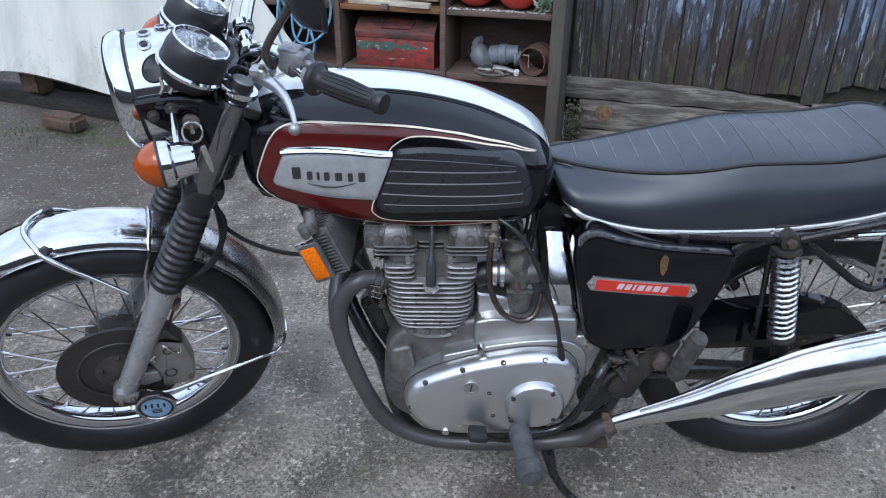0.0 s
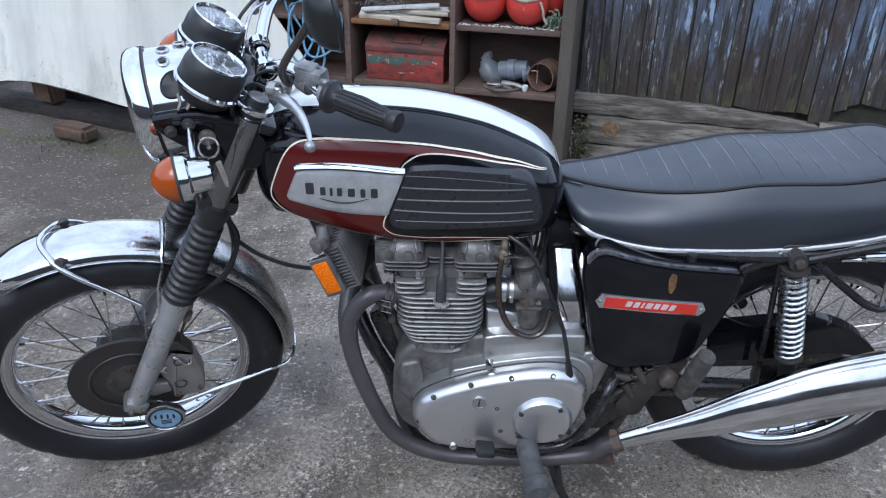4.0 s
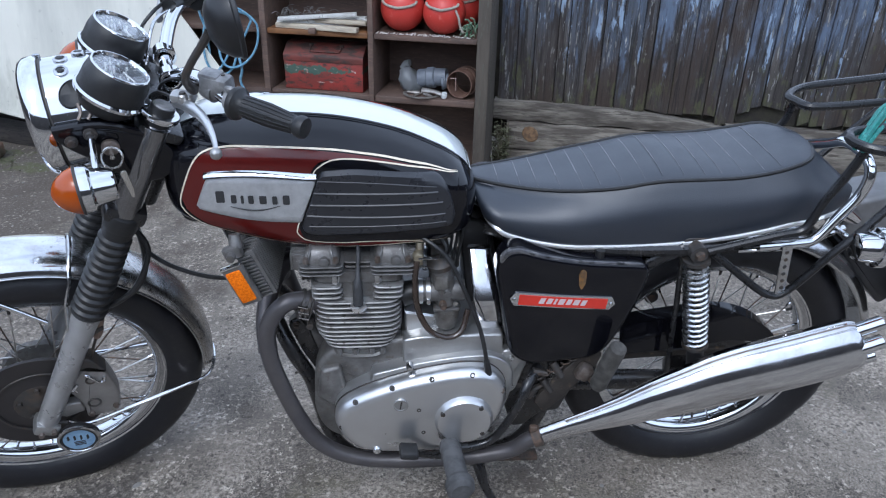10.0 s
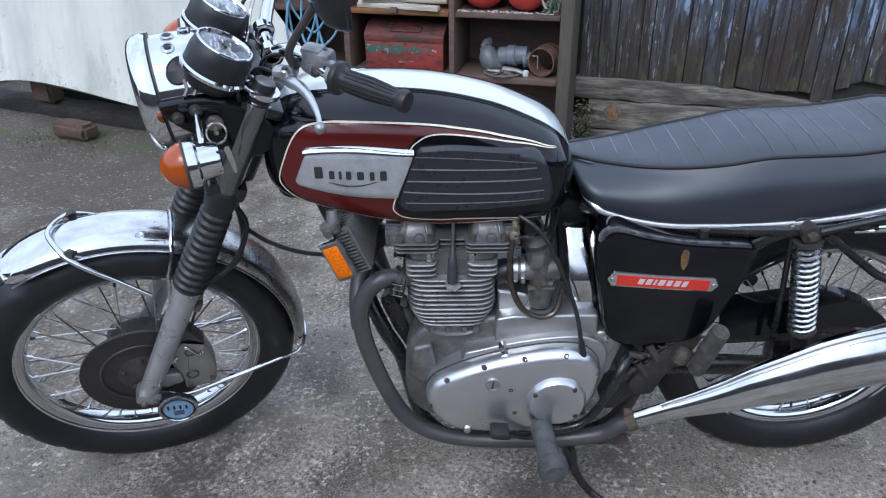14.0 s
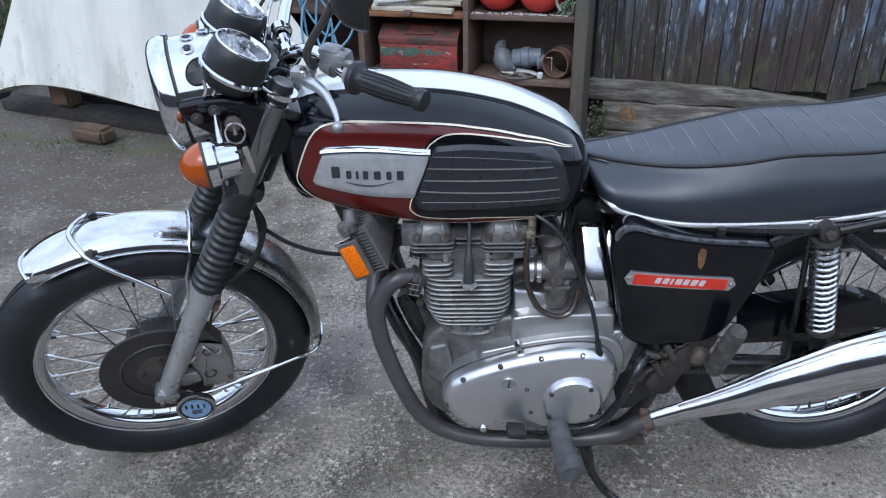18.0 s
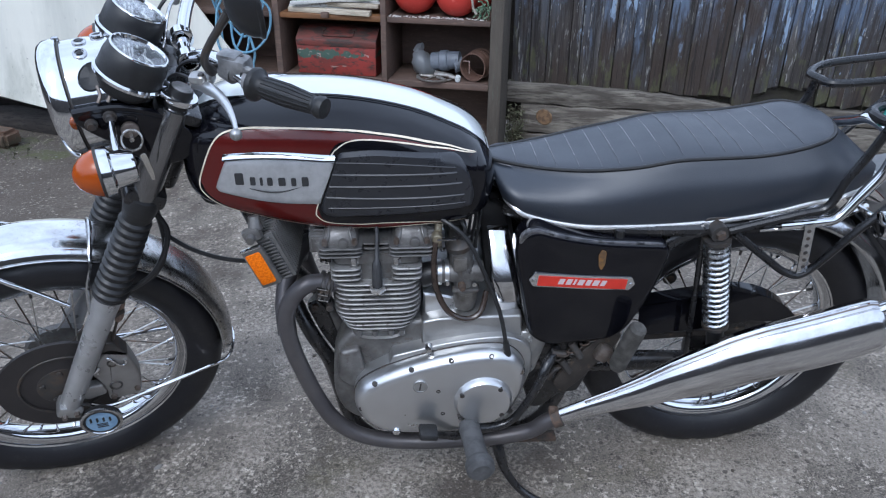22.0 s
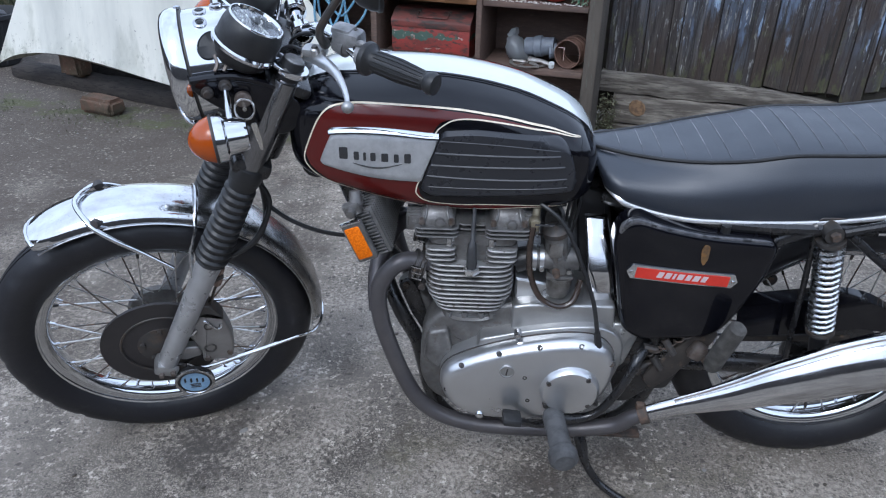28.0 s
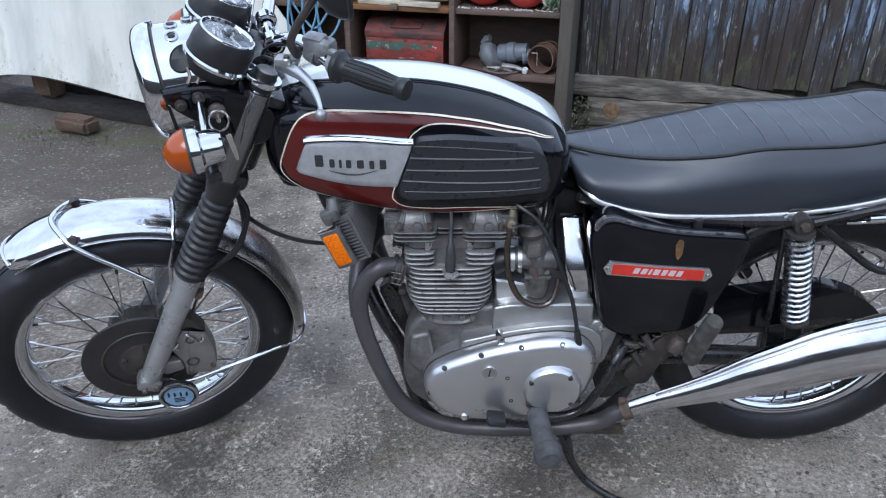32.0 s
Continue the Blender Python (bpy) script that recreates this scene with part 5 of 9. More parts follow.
# indicators
amber = bpy.data.materials.new("amber_lens")
amber.use_nodes = True
ab = amber.node_tree.nodes["Principled BSDF"]
ab.inputs["Base Color"].default_value, ab.inputs["Roughness"].default_value = (0.34, 0.060, 0.0015, 1), 0.22
ab.inputs["Subsurface Weight"].default_value, ab.inputs["Coat Weight"].default_value = 0.08, 0.25
ab.inputs["Subsurface Radius"].default_value = (0.02, 0.008, 0.002)
M["amber"] = amber
M["amber_prism"] = material("amber_prisms", (0.92, 0.215, 0.001), 0.5, 0.0, second=(0.74, 0.14, 0.001), scale=260, amount=0.5, sharp=0.1, spec=0.15, bump=0.002, bump_scale=300)


def indicator(o, way, stalk, put, label):
    """Chrome cup with an amber lens that faces along way."""
    body = part("indicator", put(lathe([(0.0, -0.043), (0.018, -0.043), (0.024, -0.041), (0.0265, -0.036), (0.0300, -0.010), (0.0325, -0.008), (0.0375, -0.006), (0.0385, 0.0), (0.0385, 0.008), (0.0370, 0.010)], o, way, 36)), M["chrome"], bike, label)
    part("lens", put(lathe([(0.0378, 0.009), (0.0368, 0.016), (0.0330, 0.026), (0.0265, 0.036), (0.0185, 0.044), (0.0100, 0.049), (0.0, 0.0505)], o, way, 36)), M["amber"], body, "amber plastic lens")
    part("stalk", put(tube(stalk, 0.0055, 12)), M["chrome"], body)
    part("lens_screw", put(lathe([(0.0385, 0.0085), (0.0392, 0.0095), (0.0392, 0.0125), (0.0378, 0.013)], o, way, 36, closed=True)), M["steel_dark"], body)
    return body


for side in (-1, 1):
    o = Vector((0.219, -0.200, 0.935)) if side < 0 else Vector((0.246, 0.185, 0.952))
    indicator(o, (-1, side * 0.05, -0.02), [o + Vector((0.018, 0, 0.016)), o + Vector((0.0185, -side * 0.030, 0.026)), (0.238, side * 0.108, 0.9755)], F, "chrome front indicator with amber lens")

# ignition key on a ring, hanging from the bracket
key = part("ignition_switch", F(lathe([(0.014, 0), (0.014, 0.006), (0.009, 0.009), (0.0, 0.009)], (0.262, -0.116, 0.950), (0, -1, 0), 20)), M["steel_worn"], bike, "ignition lock with key and ring")
part("key_ring", F(tube([(0.262 + 0.0155 * math.cos(a), -0.150 + 0.006 * math.sin(a), 0.950 + 0.0155 * math.sin(a)) for a in [2 * math.pi * j / 28 for j in range(28)]], 0.0019, 6, closed=True)), M["key_brass"], key)
part("key", F(join(slab(rounded([(0.267, 0.920), (0.277, 0.922), (0.282, 0.884), (0.281, 0.866), (0.276, 0.868), (0.273, 0.886)], 0.003, 3), -0.150, -0.147, 0.0005), tube([(0.262, -0.126, 0.945), (0.262, -0.142, 0.945)], 0.004, 8))), M["key_brass"], key)

# ---- tank ---------------------------------------------------------------
T_TOP = smooth_table([(0.340, 0.880), (0.355, 0.908), (0.40, 0.930), (0.45, 0.938), (0.55, 0.942), (0.65, 0.936), (0.75, 0.914), (0.82, 0.885), (0.86, 0.863), (0.89, 0.835), (0.905, 0.80)])
T_BOT = smooth_table([(0.340, 0.800), (0.355, 0.772), (0.40, 0.750), (0.46, 0.732), (0.53, 0.713), (0.606, 0.700), (0.70, 0.695), (0.758, 0.697), (0.83, 0.708), (0.885, 0.730), (0.905, 0.76)])
T_WID = smooth_table([(0.340, 0.050), (0.350, 0.092), (0.37, 0.116), (0.40, 0.128), (0.45, 0.135), (0.55, 0.138), (0.75, 0.138), (0.82, 0.136), (0.86, 0.129), (0.89, 0.110), (0.905, 0.06)])
T_SEC = smooth_table([(0.0, 0.60), (0.02, 0.80), (0.06, 0.90), (0.14, 0.965), (0.30, 0.995), (0.5, 1.0), (0.68, 0.99), (0.77, 0.965), (0.835, 0.91), (0.885, 0.80), (0.935, 0.62), (0.972, 0.40), (0.993, 0.18), (1.0, 0.0)], 3)


def tank_v(u, w, out=0.0):
    """How far the tank's side stands out at (u, w)."""
    t, b = lerp_table(T_TOP, u), lerp_table(T_BOT, u)
    return lerp_table(T_WID, u) * lerp_table(T_SEC, min(max((w - b) / (t - b), 0), 1)) + out


us = [0.340, 0.343, 0.348, 0.355, 0.365, 0.38, 0.40, 0.425, 0.45] + [0.48 + 0.03 * i for i in range(12)] + [0.84, 0.857, 0.871, 0.882, 0.891, 0.899, 0.905]
near, whole, stripe = [], [], []
for u in us:
    t, b, wd = lerp_table(T_TOP, u), lerp_table(T_BOT, u), lerp_table(T_WID, u)
    half = [Vector((u, -wd * s, b + (t - b) * h)) for h, s in T_SEC]
    whole.append(half + [Vector((q.x, -q.y, q.z)) for q in half[-2::-1]])
tank = part("fuel_tank", grid(whole), M["black"], bike, "black fuel tank with maroon side panels and a white top stripe")


def top_patch(half0, half1, u0, u1, off, n=40, m=10):
    """A band over the tank's top between two half widths."""
    rings = []
    for i in range(n + 1):
        u = u0 + (u1 - u0) * i / n
        t, b, wd = lerp_table(T_TOP, u), lerp_table(T_BOT, u), lerp_table(T_WID, u)
        ring = []
        for j in range(m + 1):
            v = half0 + (half1 - half0) * j / m
            s = min(abs(v) / wd, 0.999)
            h = 1.0
            for (h0, s0), (h1, s1) in zip(T_SEC, T_SEC[1:]):
                if h0 > 0.5 and s1 <= s <= s0:
                    h = h0 + (h1 - h0) * (s0 - s) / max(s0 - s1, 1e-6)
            ring.append(Vector((u, v, b + (t - b) * h + off)))
        rings.append(ring)
    return grid(rings, closed=False)


part("top_stripe", top_patch(-0.048, 0.048, 0.375, 0.896, 0.0016), M["white_paint"], tank, "wide white stripe over the tank")
for s in (-1, 1):
    part("seam", top_patch(s * 0.048, s * 0.0525, 0.375, 0.896, 0.0034, 40, 3), M["black"], tank)


def spans(outline, u):
    ws = []
    n = len(outline)
    for i in range(n):
        a, b = outline[i - 1], outline[i]
        if (a[0] <= u) != (b[0] <= u):
            ws.append(a[1] + (b[1] - a[1]) * (u - a[0]) / (b[0] - a[0]))
    return (min(ws), max(ws)) if ws else (None, None)


def patch(outline, out, side=-1, nu=60, nw=14, skirt=0.0, edge=0.004):
    """A sheet that follows the tank's side inside an outline of (u, w); skirt: how far its rim turns down."""
    u0, u1 = min(q[0] for q in outline), max(q[0] for q in outline)
    rings = []
    for i in range(nu + 1):
        u = u0 + 1e-5 + (u1 - u0 - 2e-5) * i / nu
        lo, hi = spans(outline, u)
        ring = []
        for j in range(nw + 1):
            w = lo + (hi - lo) * j / nw
            d = out
            if skirt:
                e = min(w - lo, hi - w, (u - u0) * 0.8 + 0.0005, (u1 - u) * 0.8 + 0.0005)
                d = out - skirt * max(0.0, 1 - e / edge) ** 2
            ring.append(Vector((u, side * tank_v(u, w, d), w)))
        if skirt:
            ring = [Vector((u, side * tank_v(u, lo, -0.002), lo))] + ring + [Vector((u, side * tank_v(u, hi, -0.002), hi))]
        rings.append(ring)
    if skirt:
        rings = [[Vector((q.x, side * tank_v(q.x, q.z, -0.002), q.z)) for q in rings[0]]] + rings + [[Vector((q.x, side * tank_v(q.x, q.z, -0.002), q.z)) for q in rings[-1]]]
    return grid(rings, closed=False)


PANEL = rounded([(0.374, 0.800), (0.418, 0.898), (0.480, 0.908), (0.598, 0.904), (0.732, 0.887), (0.865, 0.8468), (0.850, 0.79), (0.846, 0.7225), (0.798, 0.7205), (0.665, 0.709), (0.575, 0.713), (0.492, 0.734), (0.425, 0.754)],
                [0.03, 0.035, 0.05, 0.08, 0.08, 0.001, 0.03, 0.001, 0.05, 0.05, 0.05, 0.04, 0.03], 6)
KNEE = rounded([(0.612, 0.886), (0.665, 0.8885), (0.773, 0.8725), (0.868, 0.8463), (0.862, 0.79), (0.850, 0.7235), (0.788, 0.725), (0.660, 0.7225), (0.592, 0.726), (0.578, 0.755)], [0.03, 0.03, 0.05, 0.001, 0.03, 0.002, 0.05, 0.05, 0.022, 0.02], 5)
PAD = rounded([(0.622, 0.868), (0.68, 0.872), (0.828, 0.858), (0.846, 0.833), (0.861, 0.777), (0.854, 0.756), (0.719, 0.743), (0.604, 0.741), (0.584, 0.756)], [0.01, 0.02, 0.015, 0.02, 0.012, 0.008, 0.06, 0.012, 0.01], 4)
BADGE = rounded([(0.405, 0.797), (0.432, 0.858), (0.52, 0.861), (0.617, 0.854), (0.586, 0.770), (0.50, 0.773)], [0.012, 0.012, 0.05, 0.003, 0.003, 0.05], 4)
PANEL_LINE = curve([(u, w, 0) for u, w in ((0.865, 0.8465), (0.815, 0.866), (0.773, 0.878), (0.732, 0.888), (0.692, 0.895), (0.651, 0.901), (0.598, 0.905), (0.524, 0.908), (0.47, 0.908), (0.432, 0.901), (0.411, 0.881), (0.392, 0.842), (0.379, 0.806), (0.384, 0.786), (0.405, 0.766), (0.44, 0.749), (0.492, 0.734), (0.575, 0.714), (0.665, 0.709), (0.76, 0.7175), (0.815, 0.7205), (0.847, 0.7228))], 5)
KNEE_LINE = curve([(u, w, 0) for u, w in ((0.864, 0.8463), (0.815, 0.863), (0.773, 0.8725), (0.735, 0.880), (0.681, 0.8875), (0.645, 0.887), (0.623, 0.8765), (0.610, 0.860), (0.593, 0.800), (0.578, 0.757), (0.580, 0.741), (0.600, 0.727), (0.653, 0.7225), (0.702, 0.725), (0.76, 0.7255), (0.815, 0.7245), (0.846, 0.7235))], 5)

def ribbon(line, width, out, side):
    """A painted line that follows the tank's side."""
    rings = []
    m = len(line)
    for i, p in enumerate(line):
        t = (line[min(i + 1, m - 1)] - line[max(i - 1, 0)]).normalized()
        k = min(1.0, 0.25 + min(i, m - 1 - i) / 12)
        ring = []
        for s in (-1, 0, 1):
            u, w = p.x - t.y * s * width * k / 2, p.y + t.x * s * width * k / 2
            ring.append(Vector((u, side * tank_v(u, w, out), w)))
        rings.append(ring)
    return grid(rings, closed=False)


for side in (-1, 1):
    part("pinstripe", ribbon(PANEL_LINE, 0.0026, 0.0024, side), M["cream"], tank, "cream pinstripe")
    part("maroon_panel", patch(PANEL, 0.0014, side, 90, 16), M["maroon"], tank, "maroon painted panel")
    part("pinstripe", ribbon(KNEE_LINE, 0.0023, 0.0036, side), M["cream"], tank)
    part("knee_panel", patch(KNEE, 0.0026, side, 90, 16), M["black"], tank)
    pad = part("knee_pad", patch(PAD, 0.0115, side, 70, 20, 0.007, 0.007), M["pad"], tank, "black rubber knee pad with raised ribs")
    for r_, (x0, w0), (xm, wm), (x1, w1) in ((0.0016, (0.618, 0.853), (0.72, 0.848), (0.824, 0.838)), (0.0026, (0.611, 0.831), (0.724, 0.828), (0.826, 0.829)), (0.0026, (0.604, 0.808), (0.723, 0.806), (0.835, 0.809)),
                                             (0.0026, (0.597, 0.787), (0.722, 0.782), (0.840, 0.786)), (0.0016, (0.600, 0.765), (0.72, 0.764), (0.842, 0.770))):
        pts = []
        for i in range(17):
            s = i / 16
            u, w = x0 + (x1 - x0) * s, (w0 * (1 - s) + w1 * s) + 4 * s * (1 - s) * (wm - (w0 + w1) / 2)
            pts.append((u, side * tank_v(u, w, 0.0112), w))
        part("pad_rib", tube(pts, r_, 6, flat=0.7), M["rib_edge"], pad)
    bd = part("tank_badge", patch(BADGE, 0.0075, side, 50, 12, 0.003, 0.004), M["silver_print"], tank, "silver tank badge with dark raised marks")
    rim = []
    for i in range(41):
        u = 0.428 + 0.189 * i / 40
        lo = 0.8555 + 0.0060 * math.sin(math.pi * min(1, max(0, (u - 0.428) / 0.17)) ** 0.8) - 0.0015 * (u - 0.428) / 0.19
        rim.append([Vector((u, side * tank_v(u, lo + h, o), lo + h)) for h, o in ((-0.0010, 0.0070), (0.0, 0.0100), (0.0035, 0.0094), (0.0075, 0.0062), (0.0100, 0.0005))])
    part("badge_edge", grid(rim, closed=False), M["chrome"], bd, "bright bevelled upper edge")
    x = 0.440
    for wd, h in ((0.024, 0.022), (0.015, 0.0155), (0.008, 0.0155), (0.015, 0.0155), (0.020, 0.0155), (0.014, 0.0155), (0.019, 0.0175)):
        u, w = x + wd / 2, 0.8125 - 0.004 * (x - 0.438) / 0.12 + h / 2
        part("raised_mark", slab(rounded([(x + wd * 0.2, w - h / 2), (x + wd * 0.8, w - h / 2), (x + wd * 0.8, w + h / 2), (x + wd * 0.2, w + h / 2)], 0.002, 2), side * tank_v(u, w, 0.0076), side * tank_v(u, w, 0.0090)), M["bar_mid"], bd)
        x += wd + 0.0030
    pts = [(0.468 + 0.085 * i / 12, side * tank_v(0.51, 0.8, 0.0085), 0.806 - 0.0085 * math.sin(math.pi * i / 12)) for i in range(13)]
    part("raised_mark", tube(pts, [0.0005 + 0.0011 * math.sin(math.pi * i / 12) for i in range(13)], 6), M["bar_dark"], bd)
part("filler_cap", lathe([(0.026, 0.0), (0.027, 0.006), (0.024, 0.010), (0.0, 0.012)], (0.50, 0.045, 0.928), (0, 0.1, 1), 28), M["chrome"], tank, "chrome fuel filler cap")

# ---- seat -----------------------------------------------------------------
S_PIP = smooth_table([(0.895, 0.797), (0.92, 0.795), (0.98, 0.794), (1.035, 0.796), (1.10, 0.803), (1.172, 0.813), (1.236, 0.826), (1.301, 0.830), (1.39, 0.834), (1.466, 0.846), (1.51, 0.857), (1.56, 0.861)])
S_LOW = smooth_table([(0.893, 0.738), (0.927, 0.732), (0.967, 0.7185), (1.02, 0.707), (1.093, 0.702), (1.262, 0.704), (1.431, 0.728), (1.548, 0.770), (1.62, 0.790)])
S_WID = smooth_table([(0.896, 0.012), (0.905, 0.024), (0.93, 0.037), (0.975, 0.056), (1.035, 0.077), (1.1, 0.095), (1.2, 0.106), (1.4, 0.110), (1.48, 0.106), (1.518, 0.096), (1.545, 0.068), (1.560, 0.03)])
FLANK = ((0.28, 0.14), (0.54, 0.24), (0.75, 0.34), (0.89, 0.44), (0.965, 0.54), (0.995, 0.65), (1.0, 0.78), (0.975, 0.91), (0.93, 1.0))
rings, pipe, low = [], [], []
su = [0.897, 0.901, 0.906, 0.913, 0.922, 0.932, 0.943, 0.956] + [0.97 + 0.03 * i for i in range(18)] + [1.498, 1.515, 1.528, 1.539, 1.548, 1.555, 1.560]
for u in su:
    p, l, wd = lerp_table(S_PIP, u), lerp_table(S_LOW, u), lerp_table(S_WID, u)
    back = max(0.0, (u - 1.47) / 0.090)
    h_ = min(1.0, max(0.0, (u - 0.893) / 0.060))
    full = 0.052 + 0.066 * math.sqrt(1 - (1 - h_) ** 2) + 0.020 * min(1.0, max(0.0, (u - 0.95) / 0.13))
    spread = max(0.030, full - wd) if u < 1.45 else 0.032 + 0.012 * back                 # the flanks stand out and slope to the back
    k = 0.25 + 0.1 * min(1.0, max(0.0, (u - 0.93) / 0.25)) + 0.65 * math.exp(-((u - 1.27) / 0.11) ** 2)        # the crown flattens towards the nose
    half = [(0.0, p + 0.012 * k), (wd * 0.35, p + 0.011 * k), (wd * 0.65, p + 0.0085 * k), (wd * 0.88, p + 0.004 * k), (wd * 0.985, p - 0.002), (wd + 0.003, p - 0.007)] + [(wd + spread * a, p - (p - l) * b) for a, b in FLANK] + [(wd * 0.6, l - 0.002), (0.0, l - 0.002)]
    rake = 0.085 * back + 0.030 * (1 - h_)         # the tail slopes outwards below the piping, the nose tucks in
    ring = []
    for v, w in half:
        du = rake * min(1.0, max(0.0, (p - w) / 0.07))
        ring.append(Vector((u + du, -v, w)))
    ring = ring + [Vector((q.x, -q.y, q.z)) for q in ring[-2:0:-1]]
    rings.append(ring)
    pipe.append(Vector((u, -wd * 0.992, p - 0.001)))
    low.append(Vector((u + rake, -(wd + spread * 0.985), l + 0.003)))
seat = part("seat", grid(rings), M["vinyl"], bike, "long black vinyl dual seat with cross-stitched top", 50)
part("piping", tube(pipe + [Vector((q.x, -q.y, q.z)) for q in pipe[::-1]], 0.0036, 8, 2), M["rubber"], seat, "black welted piping")
part("trim_strip", tube(low + [Vector((q.x, -q.y, q.z)) for q in low[::-1]], 0.0050, 8, 2, flat=0.7), M["trim_metal"], seat, "bright satin trim strip")
M["thread"] = material("pale_stitching", (0.30, 0.30, 0.31), 0.7, second=(0.14, 0.14, 0.145), scale=70, amount=0.4)
M["thread_dirty"] = material("soiled_stitching", (0.105, 0.107, 0.115), 0.7, second=(0.20, 0.20, 0.21), scale=60, amount=0.35)
for i in range(15):
    u = 0.950 + i * 0.0375
    p, wd = lerp_table(S_PIP, u), lerp_table(S_WID, u)
    k = 0.25 + 0.1 * min(1.0, max(0.0, (u - 0.93) / 0.25)) + 0.65 * math.exp(-((u - 1.27) / 0.11) ** 2)
    line = [Vector((u + 0.003 * math.sin(i * 2.1), v, w + 0.0004)) for v, w in ((-wd * 0.88, p + 0.004 * k), (-wd * 0.77, p + 0.0064 * k), (-wd * 0.65, p + 0.0085 * k), (-wd * 0.35, p + 0.011 * k), (0, p + 0.012 * k), (wd * 0.35, p + 0.011 * k), (wd * 0.65, p + 0.0085 * k), (wd * 0.88, p + 0.004 * k))]
    part("stitching", tube(line[3:], 0.0006, 5, 3), M["thread"], seat)
    part("stitching", tube(line[:4], 0.0005, 5, 3), M["thread_dirty"], seat)

# ---- engine ----------------------------------------------------------------
case_out = rounded([(0.580, 0.300), (0.586, 0.420), (0.612, 0.465), (0.66, 0.480), (0.79, 0.500), (0.955, 0.500), (0.998, 0.430), (0.990, 0.300), (0.93, 0.225), (0.68, 0.205), (0.605, 0.240)], 0.03, 4)
engine = part("crankcase", slab(case_out, -0.135, 0.135, 0.012), M["alloy_dirty"], bike, "grey three-cylinder engine of oil-stained cast alloy")
part("gearbox_top", slab(rounded([(0.765, 0.44), (0.765, 0.503), (0.80, 0.510), (0.965, 0.512), (0.968, 0.45)], 0.008, 3), -0.150, -0.02, 0.006), M["alloy"], engine, "smooth grey gearbox top")
inner = rounded([(0.621, 0.335), (0.635, 0.377), (0.690, 0.409), (0.700, 0.414), (0.704, 0.432), (0.735, 0.440), (0.80, 0.459), (0.88, 0.472), (0.946, 0.474), (0.985, 0.445), (0.992, 0.40), (0.978, 0.33), (0.935, 0.268), (0.86, 0.240), (0.75, 0.230), (0.67, 0.240), (0.636, 0.284)], [0.03, 0.03, 0.01, 0.006, 0.008] + [0.03] * 12, 4)
part("inner_primary_case", slab(inner, -0.168, -0.125, 0.005), M["alloy"], engine)
cover_out = rounded([(0.622, 0.335), (0.636, 0.376), (0.680, 0.404), (0.735, 0.428), (0.805, 0.449), (0.88, 0.462), (0.938, 0.458), (0.972, 0.420), (0.976, 0.37), (0.960, 0.312), (0.918, 0.266), (0.855, 0.246), (0.76, 0.238), (0.682, 0.248), (0.640, 0.285)], 0.035, 5)
cover = part("primary_cover", slab(cover_out, -0.207, -0.165, 0.026, 8, dome=0.005), M["alloy_polished"], engine, "polished alloy primary chain cover", 60)
part("cover_joint", slab(inset(cover_out, -0.0015), -0.170, -0.1665), M["steel_dark"], cover)
part("clutch_cap", lathe([(0.0, -0.0245), (0.025, -0.0240), (0.044, -0.0225), (0.053, -0.0205), (0.0585, -0.014), (0.0605, -0.002), (0.061, 0.004)], (0.886, -0.203, 0.346), (0, 1, 0), 48), M["alloy_polished"], cover, "round polished clutch cover")


def screw(u, v, w, r=0.0046, mat="steel_dark", parent=None, h=0.003, axis=(0, 1, 0)):
    return part("screw", lathe([(0.0, -h * 0.4), (r * 0.45, -h * 0.4), (r * 0.55, -h), (r, -h * 0.9), (r, 0.006)], (u, v, w), axis, 12), M[mat], parent or cover)


for u, w in ((0.669, 0.387), (0.742, 0.421), (0.820, 0.441), (0.900, 0.448), (0.962, 0.405), (0.640, 0.325), (0.945, 0.300), (0.870, 0.258), (0.760, 0.247)):
    if w > 0.35:
        screw(u, -0.1985, w + 0.002, 0.0056, "steel_dark", None, 0.003, (-0.12, 0.80, -0.58))
    else:
        screw(u, -0.1995, w, 0.0056, "steel_dark", None, 0.0035)
for u, w in ((0.795, 0.374), (0.805, 0.312)):
    screw(u, -0.2095, w, 0.0045)
for u, w in ((0.842, 0.372), (0.918, 0.385), (0.840, 0.312), (0.924, 0.316)):
    screw(u, -0.2235, w, 0.0048)
part("inspection_plug", join(lathe([(0.0, -0.0015), (0.0125, -0.0015), (0.013, -0.003), (0.0148, -0.003), (0.0148, 0.004)], (0.759, -0.2095, 0.388), (0, 1, 0), 28)), M["alloy"], cover)
part("plug_slot", box(0.759, -0.2115, 0.388, 0.003, 0.0016, 0.018, 0.0005, Matrix.Rotation(0.15, 4, "Y")), M["steel_dark"], cover)
part("drain_bolt", lathe([(0.0, -0.012), (0.007, -0.012), (0.0095, -0.008), (0.0095, 0.006)], (0.710, -0.200, 0.262), (0, 1, 0), 14), M["chrome"], cover)
part("bright_bolt", lathe([(0.0, -0.012), (0.006, -0.012), (0.008, -0.006), (0.008, 0.006)], (0.778, -0.168, 0.452), (0, 1, 0), 12), M["chrome"], cover)
part("cable_boot", tube([(0.936, -0.192, 0.425), (0.931, -0.190, 0.455), (0.928, -0.188, 0.478)], [0.0085, 0.0078, 0.0058], 12), M["rubber"], cover)
part("boot_bracket", box(0.930, -0.192, 0.423, 0.026, 0.016, 0.006, 0.002), M["alloy"], cover)
